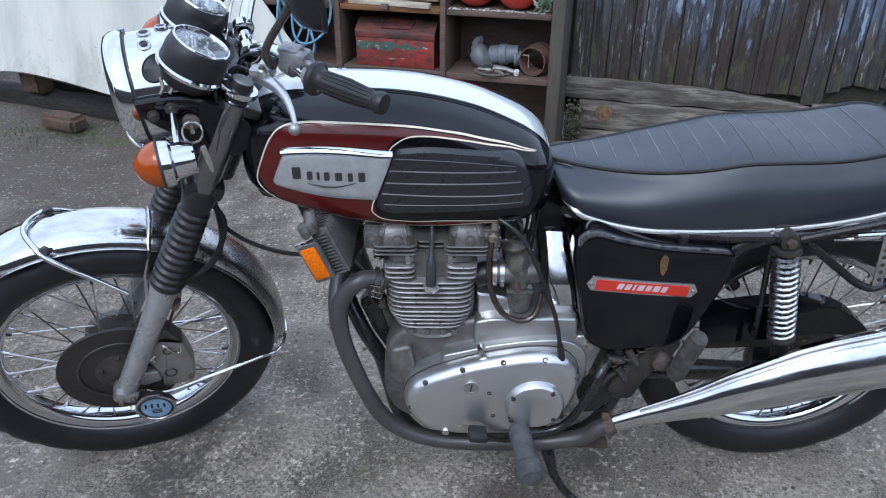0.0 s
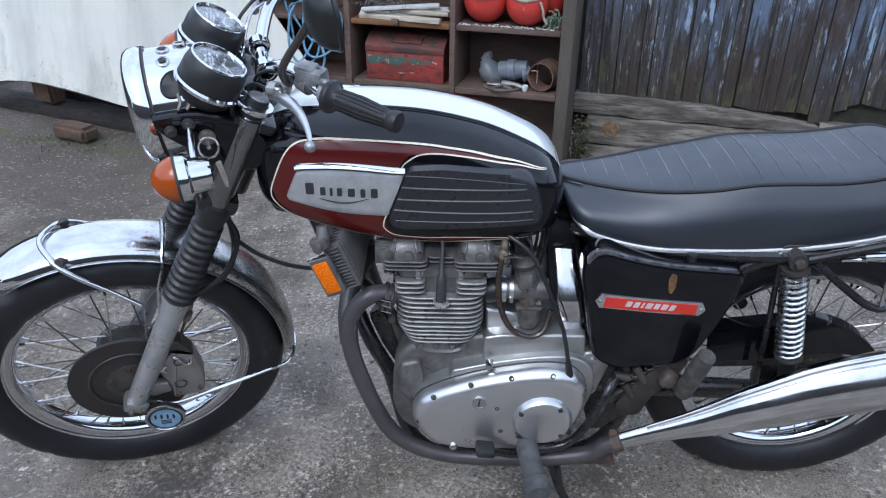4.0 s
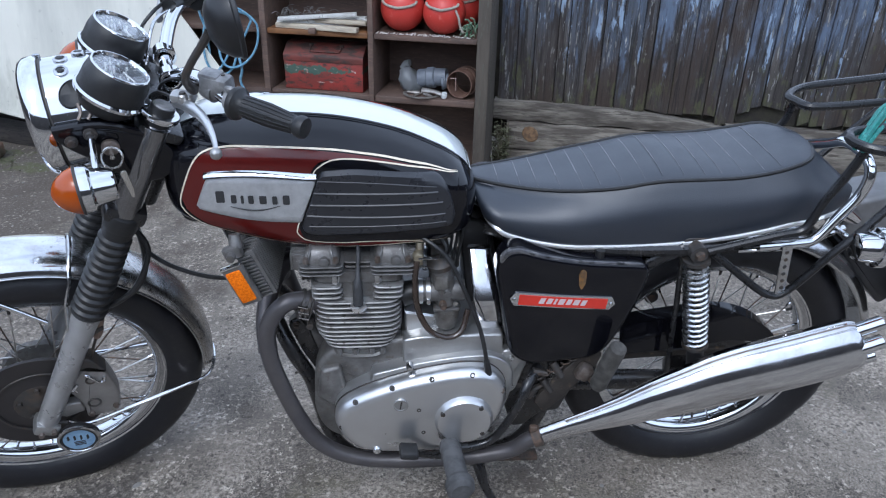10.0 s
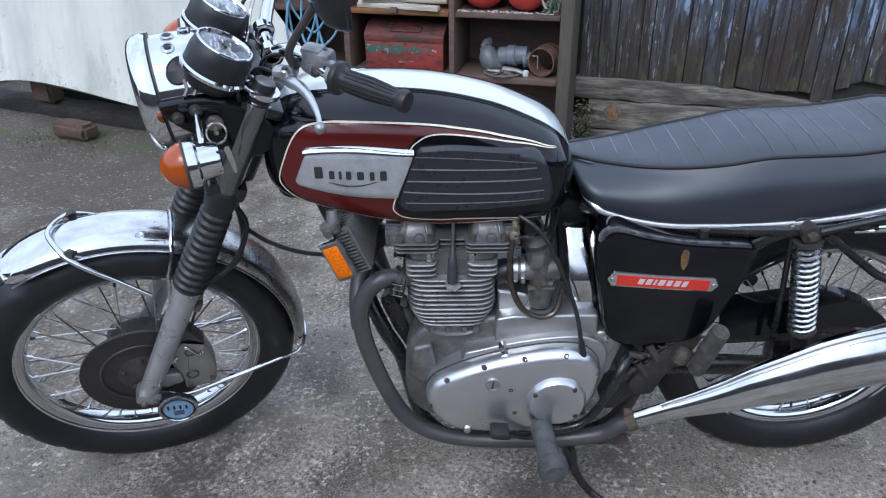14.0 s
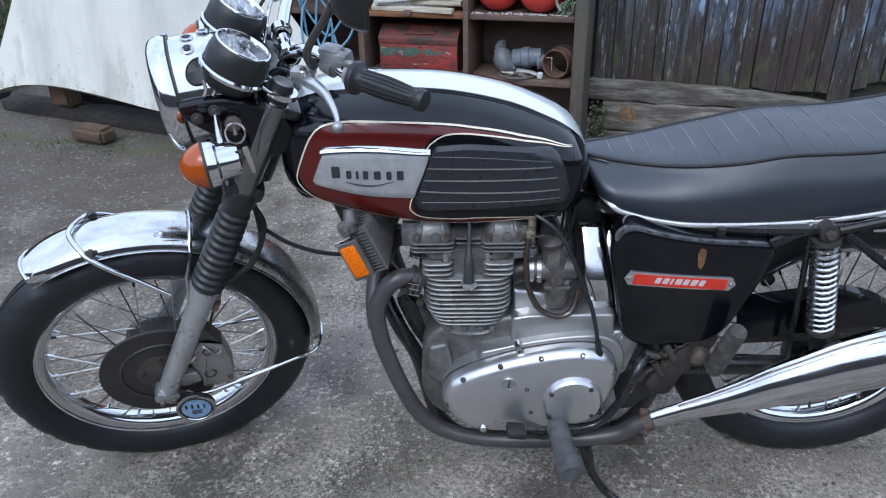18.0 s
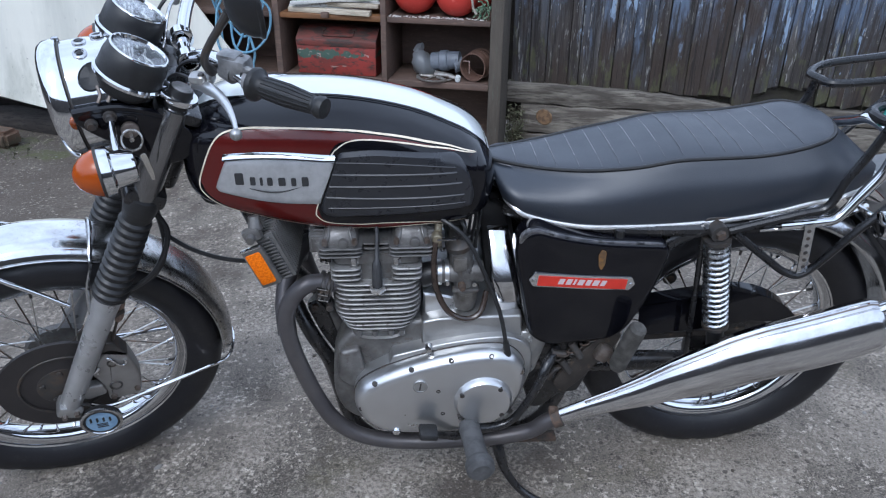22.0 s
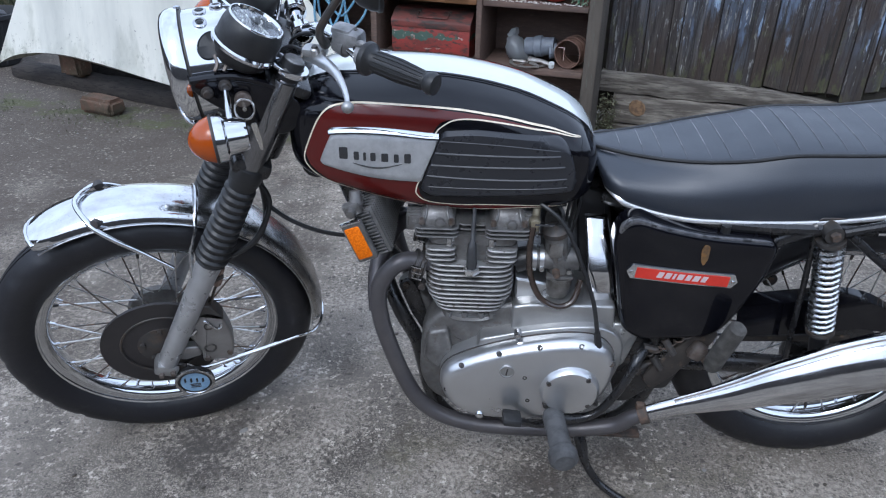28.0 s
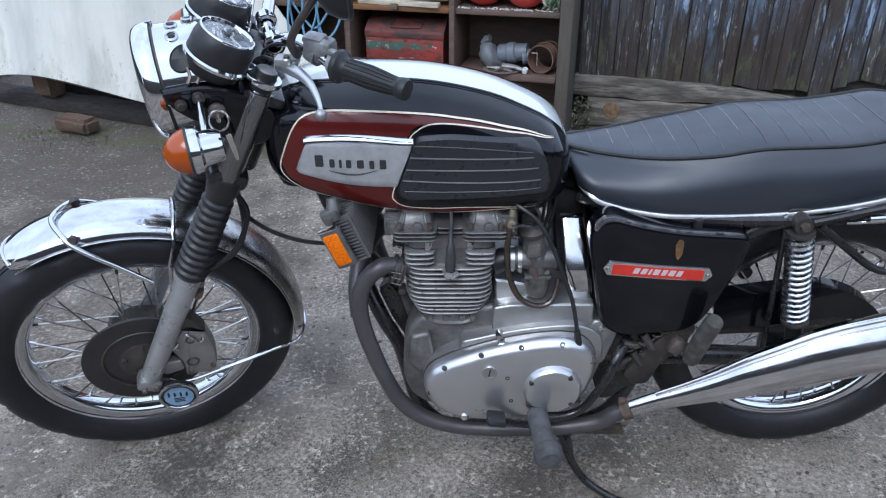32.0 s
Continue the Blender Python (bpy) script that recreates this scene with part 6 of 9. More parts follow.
part("clutch_cable", tube([(0.928, -0.188, 0.476), (0.913, -0.176, 0.545), (0.880, -0.165, 0.63), (0.850, -0.152, 0.690), (0.815, -0.140, 0.722), (0.76, -0.10, 0.735)], 0.0042, 8, 6), M["rubber"], engine)
part("rear_lug", slab(rounded([(0.955, 0.40), (0.965, 0.470), (1.010, 0.468), (1.020, 0.44), (1.000, 0.36), (0.975, 0.345)], 0.01, 3), -0.150, -0.10, 0.006), M["alloy"], engine)
for u, w in ((0.985, 0.452), (0.990, 0.375)):
    screw(u, -0.152, w, 0.006, "alloy", engine, 0.006)
part("sump_boss", slab(rounded([(0.590, 0.36), (0.60, 0.43), (0.64, 0.44), (0.65, 0.37), (0.62, 0.33)], 0.012, 4), -0.150, -0.10, 0.008), M["alloy_dirty"], engine)
part("timing_lug", tube([(0.545, -0.06, 0.50), (0.585, -0.06, 0.455), (0.60, -0.06, 0.40)], [0.016, 0.02, 0.018], 12), M["alloy_dirty"], engine)
part("engine_mount", slab(rounded([(0.535, 0.50), (0.56, 0.515), (0.575, 0.49), (0.600, 0.40), (0.590, 0.37), (0.560, 0.43)], 0.008, 3), -0.085, -0.075, 0.002), M["frame"], engine)
screw(0.552, -0.086, 0.50, 0.007, "rust", engine, 0.006)

# barrel with fins
part("barrel_flange", slab(rounded([(0.628, -0.152), (0.736, -0.152), (0.736, 0.152), (0.628, 0.152)], 0.045, 6), 0.464, 0.473, 0.002, plane="uv"), M["alloy"], engine)
for u in (0.640, 0.672, 0.704, 0.726):
    part("base_nut", lathe([(0.0, 0.011), (0.0055, 0.011), (0.0065, 0.0)], (u, -0.1475, 0.473), (0, 0, 1), 6), M["alloy_matt"], engine)
def fin(w, u0, u1, v1, thick, radius, dip=0.0):
    o = rounded([(u0, -v1), (u1, -v1), (u1, v1), (u0, v1)], radius, 5)
    up, dn = [], []
    prof = [(0.0015, -thick / 2), (0.0, -thick * 0.2), (0.0, thick * 0.2), (0.0015, thick / 2)]
    return grid([[Vector((q[0], q[1], w + h)) for q in inset(o, d)] for d, h in prof])


barrel = part("cylinder_barrel", slab(rounded([(0.622, -0.140), (0.738, -0.140), (0.738, 0.140), (0.622, 0.140)], 0.03, 4), 0.46, 0.66, plane="uv"), M["alloy_dirty"], engine, "finned alloy cylinder block")
k = 11
for i in range(k):
    w = 0.490 + i * 0.0112
    t = min(1.0, (i + 1.5) / 5)
    part("fin", fin(w, 0.618 - 0.024 * t, 0.742 + 0.022 * t, 0.148 + 0.012 * t, 0.0040, 0.040), M["fin_alloy"], barrel)
for i in range(3):                                    # the upper fins part round the plug
    w = 0.613 + i * 0.0112
    for a, b in ((0.594, 0.652), (0.708, 0.766)):
        part("fin", fin(w, a, b, 0.158, 0.0040, 0.016), M["fin_alloy"], barrel)
for u in (0.640, 0.718):
    part("stud_nut", lathe([(0.0085, 0), (0.0085, 0.016), (0.006, 0.020), (0.0, 0.021)], (u, -0.142, 0.640), (0, 0, 1), 6), M["chrome_old"], barrel)
head = part("cylinder_head", slab(rounded([(0.600, -0.145), (0.765, -0.145), (0.765, 0.145), (0.600, 0.145)], 0.02, 4), 0.642, 0.664, plane="uv"), M["alloy_dirty"], engine)
for i in range(4):
    part("fin", fin(0.650 + i * 0.010, 0.655, 0.708, 0.138, 0.0035, 0.010), M["alloy_dirty"], head)
for a, b, s in ((0.578, 0.652, -1), (0.708, 0.784, 1)):
    rk = part("rocker_box", grid([[Vector((q[0], q[1], w)) for q in rounded([(a + d, -0.150 + e), (b - d2, -0.150 + e), (b - d2, 0.150 - e), (a + d, 0.150 - e)], 0.016, 4)]
              for w, d, d2, e in ((0.664, 0.002, 0.002, 0.002), (0.690, 0.004, 0.004, 0.004), (0.706, 0.010, 0.010, 0.010), (0.712, 0.018, 0.018, 0.018))]), M["rocker"], head, "stained cast rocker box")
    for i in range(3):
        part("fin", fin(0.664 + i * 0.0085, a - 0.004, b + 0.004, 0.157, 0.0035, 0.014), M["alloy_matt"], rk)
    part("rocker_cap", lathe([(0.0, -0.005), (0.006, -0.005), (0.0092, -0.0035), (0.0098, 0.0), (0.0098, 0.006)], ((a + b) / 2 + 0.006, -0.1475, 0.689), (0, 1, 0), 20), M["alloy_dirty"], rk)
    for i in range(6):                                 # small raised ribs on the flank
        part("rib", tube([(b - 0.010 if s < 0 else a + 0.010, -0.12 + i * 0.05, 0.668), (b - 0.014 if s < 0 else a + 0.014, -0.12 + i * 0.05, 0.708)], 0.003, 6), M["alloy_matt"], rk)
    for x_, lean_ in ((a + 0.008, 0.010), (b - 0.008, -0.010)):    # ribs up the sloping end
        part("web", tube([(x_, -0.1485, 0.668), (x_ + lean_ * 0.5, -0.1465, 0.690), (x_ + lean_, -0.1390, 0.707), (x_ + lean_, -0.120, 0.7125)], [0.0032, 0.0030, 0.0026, 0.0022], 7, 3), M["alloy_matt"], rk)
    xo = a - 0.004 if s < 0 else b + 0.004
    wing = part("rocker_wing", box(xo, -0.118, 0.682, 0.026, 0.046, 0.034, 0.008), M["rocker"], rk)
    for i in range(4):
        part("wing_rib", box(xo, -0.134 + i * 0.011, 0.683, 0.031, 0.0026, 0.036, 0.001), M["alloy_matt"], rk)
    for i in range(5):                                 # cooling ridges across the top
        x_ = a + 0.016 + i * (b - a - 0.032) / 4
        part("ridge", tube([(x_, -0.128, 0.7105), (x_, -0.06, 0.7135), (x_, 0.0, 0.7135)], 0.0022, 6), M["alloy_dirty"], rk)
    for q in (a + 0.010, b - 0.010):
        part("cover_nut", lathe([(0.0, 0.010), (0.005, 0.010), (0.006, 0.0)], (q, -0.1515, 0.6905), (0, 0, 1), 6), M["steel_worn"], rk)
for v in (-0.167, 0.0, 0.167):
    pl = part("spark_plug", lathe([(0.0095, -0.002), (0.0145, -0.001), (0.0155, 0.001), (0.0155, 0.008), (0.0145, 0.010), (0.0112, 0.0108), (0.0112, 0.004), (0.0, 0.004)], (0.681, v, 0.5965), (0, 0, 1), 6), M["plug_steel"], engine)
    part("plug_cap", tube([(0.681, v, 0.603), (0.681, v, 0.615), (0.681, v * 0.985, 0.638), (0.681, v * 0.965, 0.655), (0.6815, v * 0.950, 0.660), (0.682, v * 0.88, 0.680), (0.683, v * 0.80, 0.702)], [0.0086, 0.0100, 0.0090, 0.0078, 0.0048, 0.0040, 0.0038], 16), M["cap_rubber"], pl)
    part("plug_lead", tube([(0.683, v * 0.80, 0.698), (0.684, v * 0.68, 0.725), (0.70, v * 0.5, 0.750)], 0.0036, 8, 4), M["rubber"], pl)

# exhaust
PIPE = [(0.606, -0.130, 0.588), (0.569, -0.135, 0.596), (0.544, -0.145, 0.596), (0.518, -0.150, 0.570), (0.503, -0.153, 0.527), (0.507, -0.156, 0.465), (0.523, -0.159, 0.400), (0.547, -0.162, 0.327), (0.578, -0.165, 0.262), (0.625, -0.168, 0.219), (0.690, -0.170, 0.196), (0.762, -0.173, 0.191), (0.836, -0.178, 0.196), (0.922, -0.184, 0.206), (0.995, -0.192, 0.230), (1.025, -0.197, 0.260), (1.052, -0.200, 0.278)]
ex = part("exhaust_pipe", tube(PIPE, 0.0170, 18, 6), M["pipe"], bike, "matt black exhaust pipe")
part("exhaust_pipe", mirrored(tube(PIPE, 0.0185, 14, 4)), M["pipe"], bike, "matt black exhaust pipe")
for s in (-1, 1):
    part("branch_pipe", tube([(0.600, 0.0, 0.585), (0.560, 0.0, 0.606), (0.525, s * 0.02, 0.600), (0.502, s * 0.06, 0.565), (0.494, s * 0.10, 0.52), (0.500, s * 0.140, 0.475)], 0.019, 14, 5), M["pipe"], ex)
for v in (-0.130, 0.0, 0.130):
    cl = part("pipe_clamp", lathe([(0.024, -0.012), (0.030, -0.011), (0.030, -0.006), (0.026, -0.005), (0.026, -0.001), (0.030, 0.0), (0.030, 0.005), (0.026, 0.006), (0.030, 0.010), (0.024, 0.012)], (0.580, v, 0.582), (1, 0.05 * (v != 0), -0.35), 24), M["steel_dark"], ex)
    for i in range(3):
        part("clamp_fin", box(0.578, v - 0.030, 0.598 - i * 0.013, 0.020, 0.006, 0.003, 0.001, Matrix.Rotation(0.3, 4, "Y")), M["chrome"], cl)
    part("clamp_bolt", lathe([(0.0, -0.010), (0.007, -0.010), (0.007, 0.012), (0.0, 0.012)], (0.588, v - 0.022, 0.552), (0, 1, 0), 8), M["steel_dark"], cl)

# silencer: a long taper with three small tail pipes
S_LINE = [(1.050, -0.200, 0.277), (1.108, -0.202, 0.3035), (1.167, -0.204, 0.327), (1.225, -0.206, 0.352), (1.283, -0.208, 0.381), (1.34, -0.210, 0.407), (1.396, -0.211, 0.432), (1.453, -0.212, 0.453), (1.53, -0.213, 0.476), (1.60, -0.214, 0.499), (1.645, -0.214, 0.515), (1.662, -0.214, 0.522)]
S_RAD = [0.0175, 0.0205, 0.0270, 0.036, 0.0455, 0.0525, 0.0585, 0.061, 0.0615, 0.0615, 0.0590, 0.0505]
S0, S1 = Vector(S_LINE[0]), Vector(S_LINE[-1])
sway = (Vector(S_LINE[1]) - S0).normalized()
s_end = (S1 - Vector(S_LINE[-2])).normalized()
SECTION = [(q.x, q.y) for q in curve([(0.0, 1.0, 0), (0.26, 0.87, 0), (0.47, 0.67, 0), (0.63, 0.40, 0), (0.72, 0.10, 0), (0.75, -0.20, 0), (0.69, -0.52, 0), (0.50, -0.82, 0), (0.15, -0.99, 0), (-0.30, -0.93, 0), (-0.62, -0.62, 0), (-0.75, -0.15, 0), (-0.68, 0.38, 0), (-0.42, 0.78, 0), (-0.10, 0.98, 0)], 4, True)]


def silencer_skin(line, radii, k=6):
    """The taper with a raised ridge along its top, where its two pressings meet."""
    pts = curve(line, k)
    rr = [radii[i] + (radii[i + 1] - radii[i]) * j / k for i in range(len(radii) - 1) for j in range(k)] + [radii[-1]]
    rings = []
    for i, p in enumerate(pts):
        d = (pts[min(i + 1, len(pts) - 1)] - pts[max(i - 1, 0)]).normalized()
        out = (Vector((0, -1, 0)) - d * d.dot(Vector((0, -1, 0)))).normalized()
        up_ = out.cross(d)
        if up_.z < 0:
            up_ = -up_
        rings.append([p + rr[i] * (a * out + b * up_) for a, b in SECTION])
    return rings


skin = silencer_skin(S_LINE, S_RAD)
tip = [S1 + s_end * 0.004 + (q - S1) * 0.90 for q in skin[-1]]
sil = part("silencer", grid(skin + [tip]), M["chrome_worn"], bike, "chrome tapered silencer with three small outlets", 50)
part("seam", tube([r[0] for r in skin[6:]], 0.0026, 6), M["chrome_old"], sil, "raised welded seam")
for j, rr in ((2, 0.0016), (4, 0.0014)):
    part("seam", tube([r[j] + Vector((0, -0.0004, 0.0004)) for r in skin[6:]], rr, 6), M["steel_worn" if j == 2 else "chrome_old"], sil)
sil_n = Vector((-0.36, 0, 0.93))
for k, (dn, dv, ln) in enumerate(((0.034, -0.006, 0.056), (0.006, -0.026, 0.044), (-0.028, -0.020, 0.028))):
    o = S1 + sil_n * dn + Vector((0, dv, 0)) - s_end * 0.008
    part("tail_pipe", lathe([(0.0, 0.0), (0.0145, 0.0), (0.0145, ln), (0.0136, ln + 0.001), (0.0126, ln), (0.0126, ln - 0.015), (0.0, ln - 0.016)], o, s_end, 20), M["chrome"], sil)
part("silencer_clamp", join(lathe([(0.0175, -0.010), (0.0215, -0.009), (0.0215, 0.009), (0.0175, 0.010)], S0 - sway * 0.004, sway, 24), box(*(S0 - sway * 0.006 + sil_n * 0.025), 0.016, 0.012, 0.016, 0.003)), M["rust"], sil, "rusty silencer clamp")
part("silencer", mirrored(tube(S_LINE, S_RAD, 28, 4)), M["chrome"], bike, "chrome tapered silencer with three small outlets", 50)

# carburettors, airbox, hoses
for v in (-0.118, 0.0, 0.118):
    cb = part("carburettor", join(tube([(0.838, v, 0.655), (0.845, v, 0.610), (0.850, v, 0.575)], [0.021, 0.023, 0.022], 16), tube([(0.800, v, 0.600), (0.885, v, 0.600)], 0.021, 16)), M["alloy_dirty"], engine, "oily cast alloy carburettor")
    part("float_bowl", lathe([(0.012, -0.030), (0.021, -0.026), (0.024, -0.010), (0.024, 0.012), (0.026, 0.014), (0.026, 0.020)], (0.853, v, 0.545), (0.05, 0, 1), 20), M["carb"], cb)
    part("bowl_flange", box(0.850, v, 0.568, 0.052, 0.046, 0.008, 0.003), M["alloy_dirty"], cb)
    part("carb_cap", lathe([(0.024, 0.0), (0.025, 0.010), (0.018, 0.016), (0.008, 0.022), (0.0, 0.022)], (0.837, v, 0.655), (-0.15, 0, 1), 20), M["steel_dark"], cb)
    part("inlet_rubber", tube([(0.765, v, 0.592), (0.783, v, 0.598), (0.802, v, 0.600)], [0.024, 0.0235, 0.0245], 16), M["rubber"], cb)
    for x in (0.800, 0.814):
        part("hose_clip", lathe([(0.0235, -0.004), (0.0255, -0.004), (0.0255, 0.004), (0.0235, 0.004)], (x, v, 0.6), (1, 0, 0), 20, closed=True), M["alloy_polished"], cb)
    part("choke_block", box(0.838, v - 0.020, 0.632, 0.026, 0.014, 0.030, 0.004), M["carb"], cb)
    part("jet_plug", lathe([(0.0, -0.012), (0.006, -0.012), (0.0075, -0.006), (0.0075, 0.004)], (0.842, v - 0.026, 0.585), (0, 1, 0), 8), M["rust"], cb)
    part("clip_screw", box(0.814, v - 0.026, 0.592, 0.008, 0.006, 0.012, 0.002), M["chrome_old"], cb)
    part("throttle_spindle", lathe([(0.0, -0.034), (0.0075, -0.034), (0.0075, -0.018), (0.012, -0.018), (0.012, 0.0)], (0.850, v, 0.612), (0, 1, 0), 12), M["alloy_dirty"], cb)
    part("mixture_screw", tube([(0.866, v - 0.022, 0.588), (0.866, v - 0.030, 0.588)], 0.005, 8), M["chrome_old"], cb)
ab_out = rounded([(0.878, 0.715), (0.928, 0.700), (0.945, 0.690), (0.977, 0.520), (0.960, 0.498), (0.905, 0.498)], 0.014, 4)
air = part("airbox", slab(ab_out, -0.035, 0.112, 0.006), M["plastic"], bike, "black airbox with a chrome side shield")
rows = []
SHIELD = curve([(0.500, 0.126, 0.925), (0.540, 0.1355, 0.9136), (0.5745, 0.1370, 0.9044), (0.5955, 0.130, 0.9013), (0.636, 0.106, 0.8985), (0.656, 0.088, 0.8970), (0.668, 0.078, 0.8955)], 5)
for w, v, u0 in SHIELD:                               # bulging band, rolled at its front and rear edges
    u1 = u0 + 0.043 + 0.0075 * math.sin(math.pi * (w - 0.500) / 0.168)
    rows.append([Vector((u0 + (u1 - u0) * s, -(v - d), w)) for s, d in ((0.0, 0.018), (0.0, 0.006), (0.02, 0.002), (0.08, 0.0005), (0.3, 0.0), (0.7, 0.0), (0.90, 0.001), (0.98, 0.004), (1.0, 0.009), (1.0, 0.018))])
part("side_shield", grid(rows), M["chrome_worn"], air, "chrome curved airbox shield", 60)
part("breather_hose", tube([(0.790, -0.150, 0.690), (0.787, -0.152, 0.640), (0.793, -0.155, 0.585), (0.815, -0.158, 0.535), (0.850, -0.155, 0.512), (0.880, -0.148, 0.522), (0.893, -0.13, 0.56)], 0.0060, 10, 6), material("amber_hose", (0.045, 0.030, 0.023), 0.25, 0.0, second=(0.03, 0.02, 0.015), scale=30, coat=0.4), engine, "brown translucent fuel hose")
part("inlet_casting", grid([[Vector((u, v, w)) for u, w in ((0.771, 0.482), (0.769, 0.552), (0.800, 0.5475), (0.852, 0.535), (0.864, 0.502), (0.820, 0.490))] for v in (-0.060, -0.118)] + [[Vector((u, -0.121, w)) for u, w in ((0.774, 0.486), (0.773, 0.547), (0.800, 0.5435), (0.849, 0.531), (0.860, 0.505), (0.820, 0.494))]]), M["alloy_polished"], engine, "pale smooth alloy casting behind the fuel hose")
tap = part("fuel_tap", join(tube([(0.797, -0.120, 0.712), (0.795, -0.135, 0.672)], 0.0075, 12), lathe([(0.0, -0.010), (0.008, -0.010), (0.0105, -0.006), (0.0105, 0.006)], (0.793, -0.142, 0.695), (0, 1, 0), 16)), material("worn_brass", (0.42, 0.37, 0.27), 0.35, 0.85), engine, "brass fuel tap")
part("tap_lever", tube([(0.793, -0.150, 0.695), (0.818, -0.150, 0.694), (0.828, -0.150, 0.694)], [0.003, 0.0022, 0.003], 8), M["chrome"], tap)
for i, (v, du) in enumerate(((-0.12, 0.0), (0.0, 0.01), (0.1, 0.02))):
    part("throttle_cable", tube([(0.837, v, 0.675), (0.845 + du, v, 0.705), (0.80, v * 0.6, 0.735)], 0.0035, 8, 5), M["rubber"], engine)
for i in range(3):
    part("loom_wire", tube([(0.86 + i * 0.012, -0.06, 0.73), (0.862 + i * 0.01, -0.075, 0.70), (0.858 + i * 0.006, -0.08, 0.665 - i * 0.02)], 0.003, 6, 4), M["rubber"], engine)

# oil cooler under the tank nose, with amber reflectors
turn = Matrix.Rotation(-0.372, 4, "Y")
CO = Vector((0.500, 0, 0.672))


def on_cooler(a, v, h):
    """A point on the cooler: a back from its middle plane, h up along its slope."""
    return CO + turn.to_3x3() @ Vector((a, v, h))


cool = part("oil_cooler", box(*on_cooler(0.004, 0, 0.006), 0.016, 0.320, 0.092, 0.003, turn), M["plastic"], bike, "finned oil cooler with amber side reflectors")
for i in range(30):
    v = -0.157 + i * 0.01082
    part("cooler_fin", box(*on_cooler(0.004, v, 0.006), 0.038, 0.0042, 0.096, 0.001, turn), M["alloy_matt"], cool)
for s in (-1, 1):
    part("cooler_end", box(*on_cooler(0.004, s * 0.166, 0.006), 0.034, 0.006, 0.100, 0.002, turn), M["alloy_matt"], cool)
    for i in range(13):                               # toothed edge of the end plate
        part("plate_edge", box(*on_cooler(0.003, s * 0.172, -0.038 + 0.0072 * i), 0.024, 0.006, 0.0034, 0.0008, turn), M["alloy_matt"], cool)
    rf = part("reflector", box(*on_cooler(-0.0200, s * 0.187, 0.0075), 0.040, 0.013, 0.086, 0.005, turn), M["alloy_dirty"], cool, "dull metal reflector housing")
    part("reflector_trim", box(*on_cooler(-0.0200, s * 0.1895, 0.0485), 0.040, 0.011, 0.005, 0.002, turn), M["chrome"], rf, "bright upper edge")
    part("reflector_lens", box(*on_cooler(-0.0215, s * 0.1925, 0.0065), 0.0290, 0.008, 0.068, 0.004, turn), M["amber_prism"], rf, "amber reflector")
    part("cooler_bracket", join(box(*on_cooler(-0.010, s * 0.172, 0.066), 0.034, 0.020, 0.026, 0.007, turn), tube([on_cooler(-0.002, s * 0.168, 0.070), on_cooler(0.004, s * 0.160, 0.092)], [0.013, 0.010], 12), lathe([(0.0, 0.014), (0.0075, 0.013), (0.009, 0.0)], on_cooler(-0.012, s * 0.180, 0.064), (0, s, 0), 12)), M["alloy_dirty"], cool, "pale alloy bracket")

# ---- frame, swinging arm and the rear ----------------------------------------
fr = part("frame", join(
    tube([(0.345, 0, 0.93), (0.385, 0, 0.83), (0.400, 0, 0.80)], 0.030, 16),
    tube([(0.395, 0, 0.80), (0.455, 0, 0.620), (0.482, 0, 0.550)], 0.021, 14),
    *[tube([(0.480, s * 0.015, 0.560), (0.512, s * 0.055, 0.480), (0.540, s * 0.080, 0.4226), (0.570, s * 0.083, 0.359), (0.585, s * 0.086, 0.295), (0.603, s * 0.094, 0.215), (0.640, s * 0.106, 0.160), (0.700, s * 0.115, 0.140), (0.90, s * 0.120, 0.142), (1.02, s * 0.118, 0.18), (1.075, s * 0.112, 0.28), (1.105, s * 0.105, 0.42), (1.16, s * 0.115, 0.55), (1.235, s * 0.128, 0.66), (1.30, s * 0.135, 0.700)], 0.0155, 12, 4) for s in (-1, 1)],
    tube([(0.39, 0, 0.83), (0.60, 0, 0.80), (0.90, 0, 0.71), (1.02, 0, 0.60), (1.06, 0, 0.40)], 0.020, 12, 3),
    *[tube([(0.93, s * 0.05, 0.70), (1.05, s * 0.115, 0.700), (1.20, s * 0.135, 0.695), (1.38, s * 0.140, 0.700), (1.52, s * 0.138, 0.712)], 0.0125, 10, 4) for s in (-1, 1)]), M["frame"], bike, "black enamelled tubular frame")
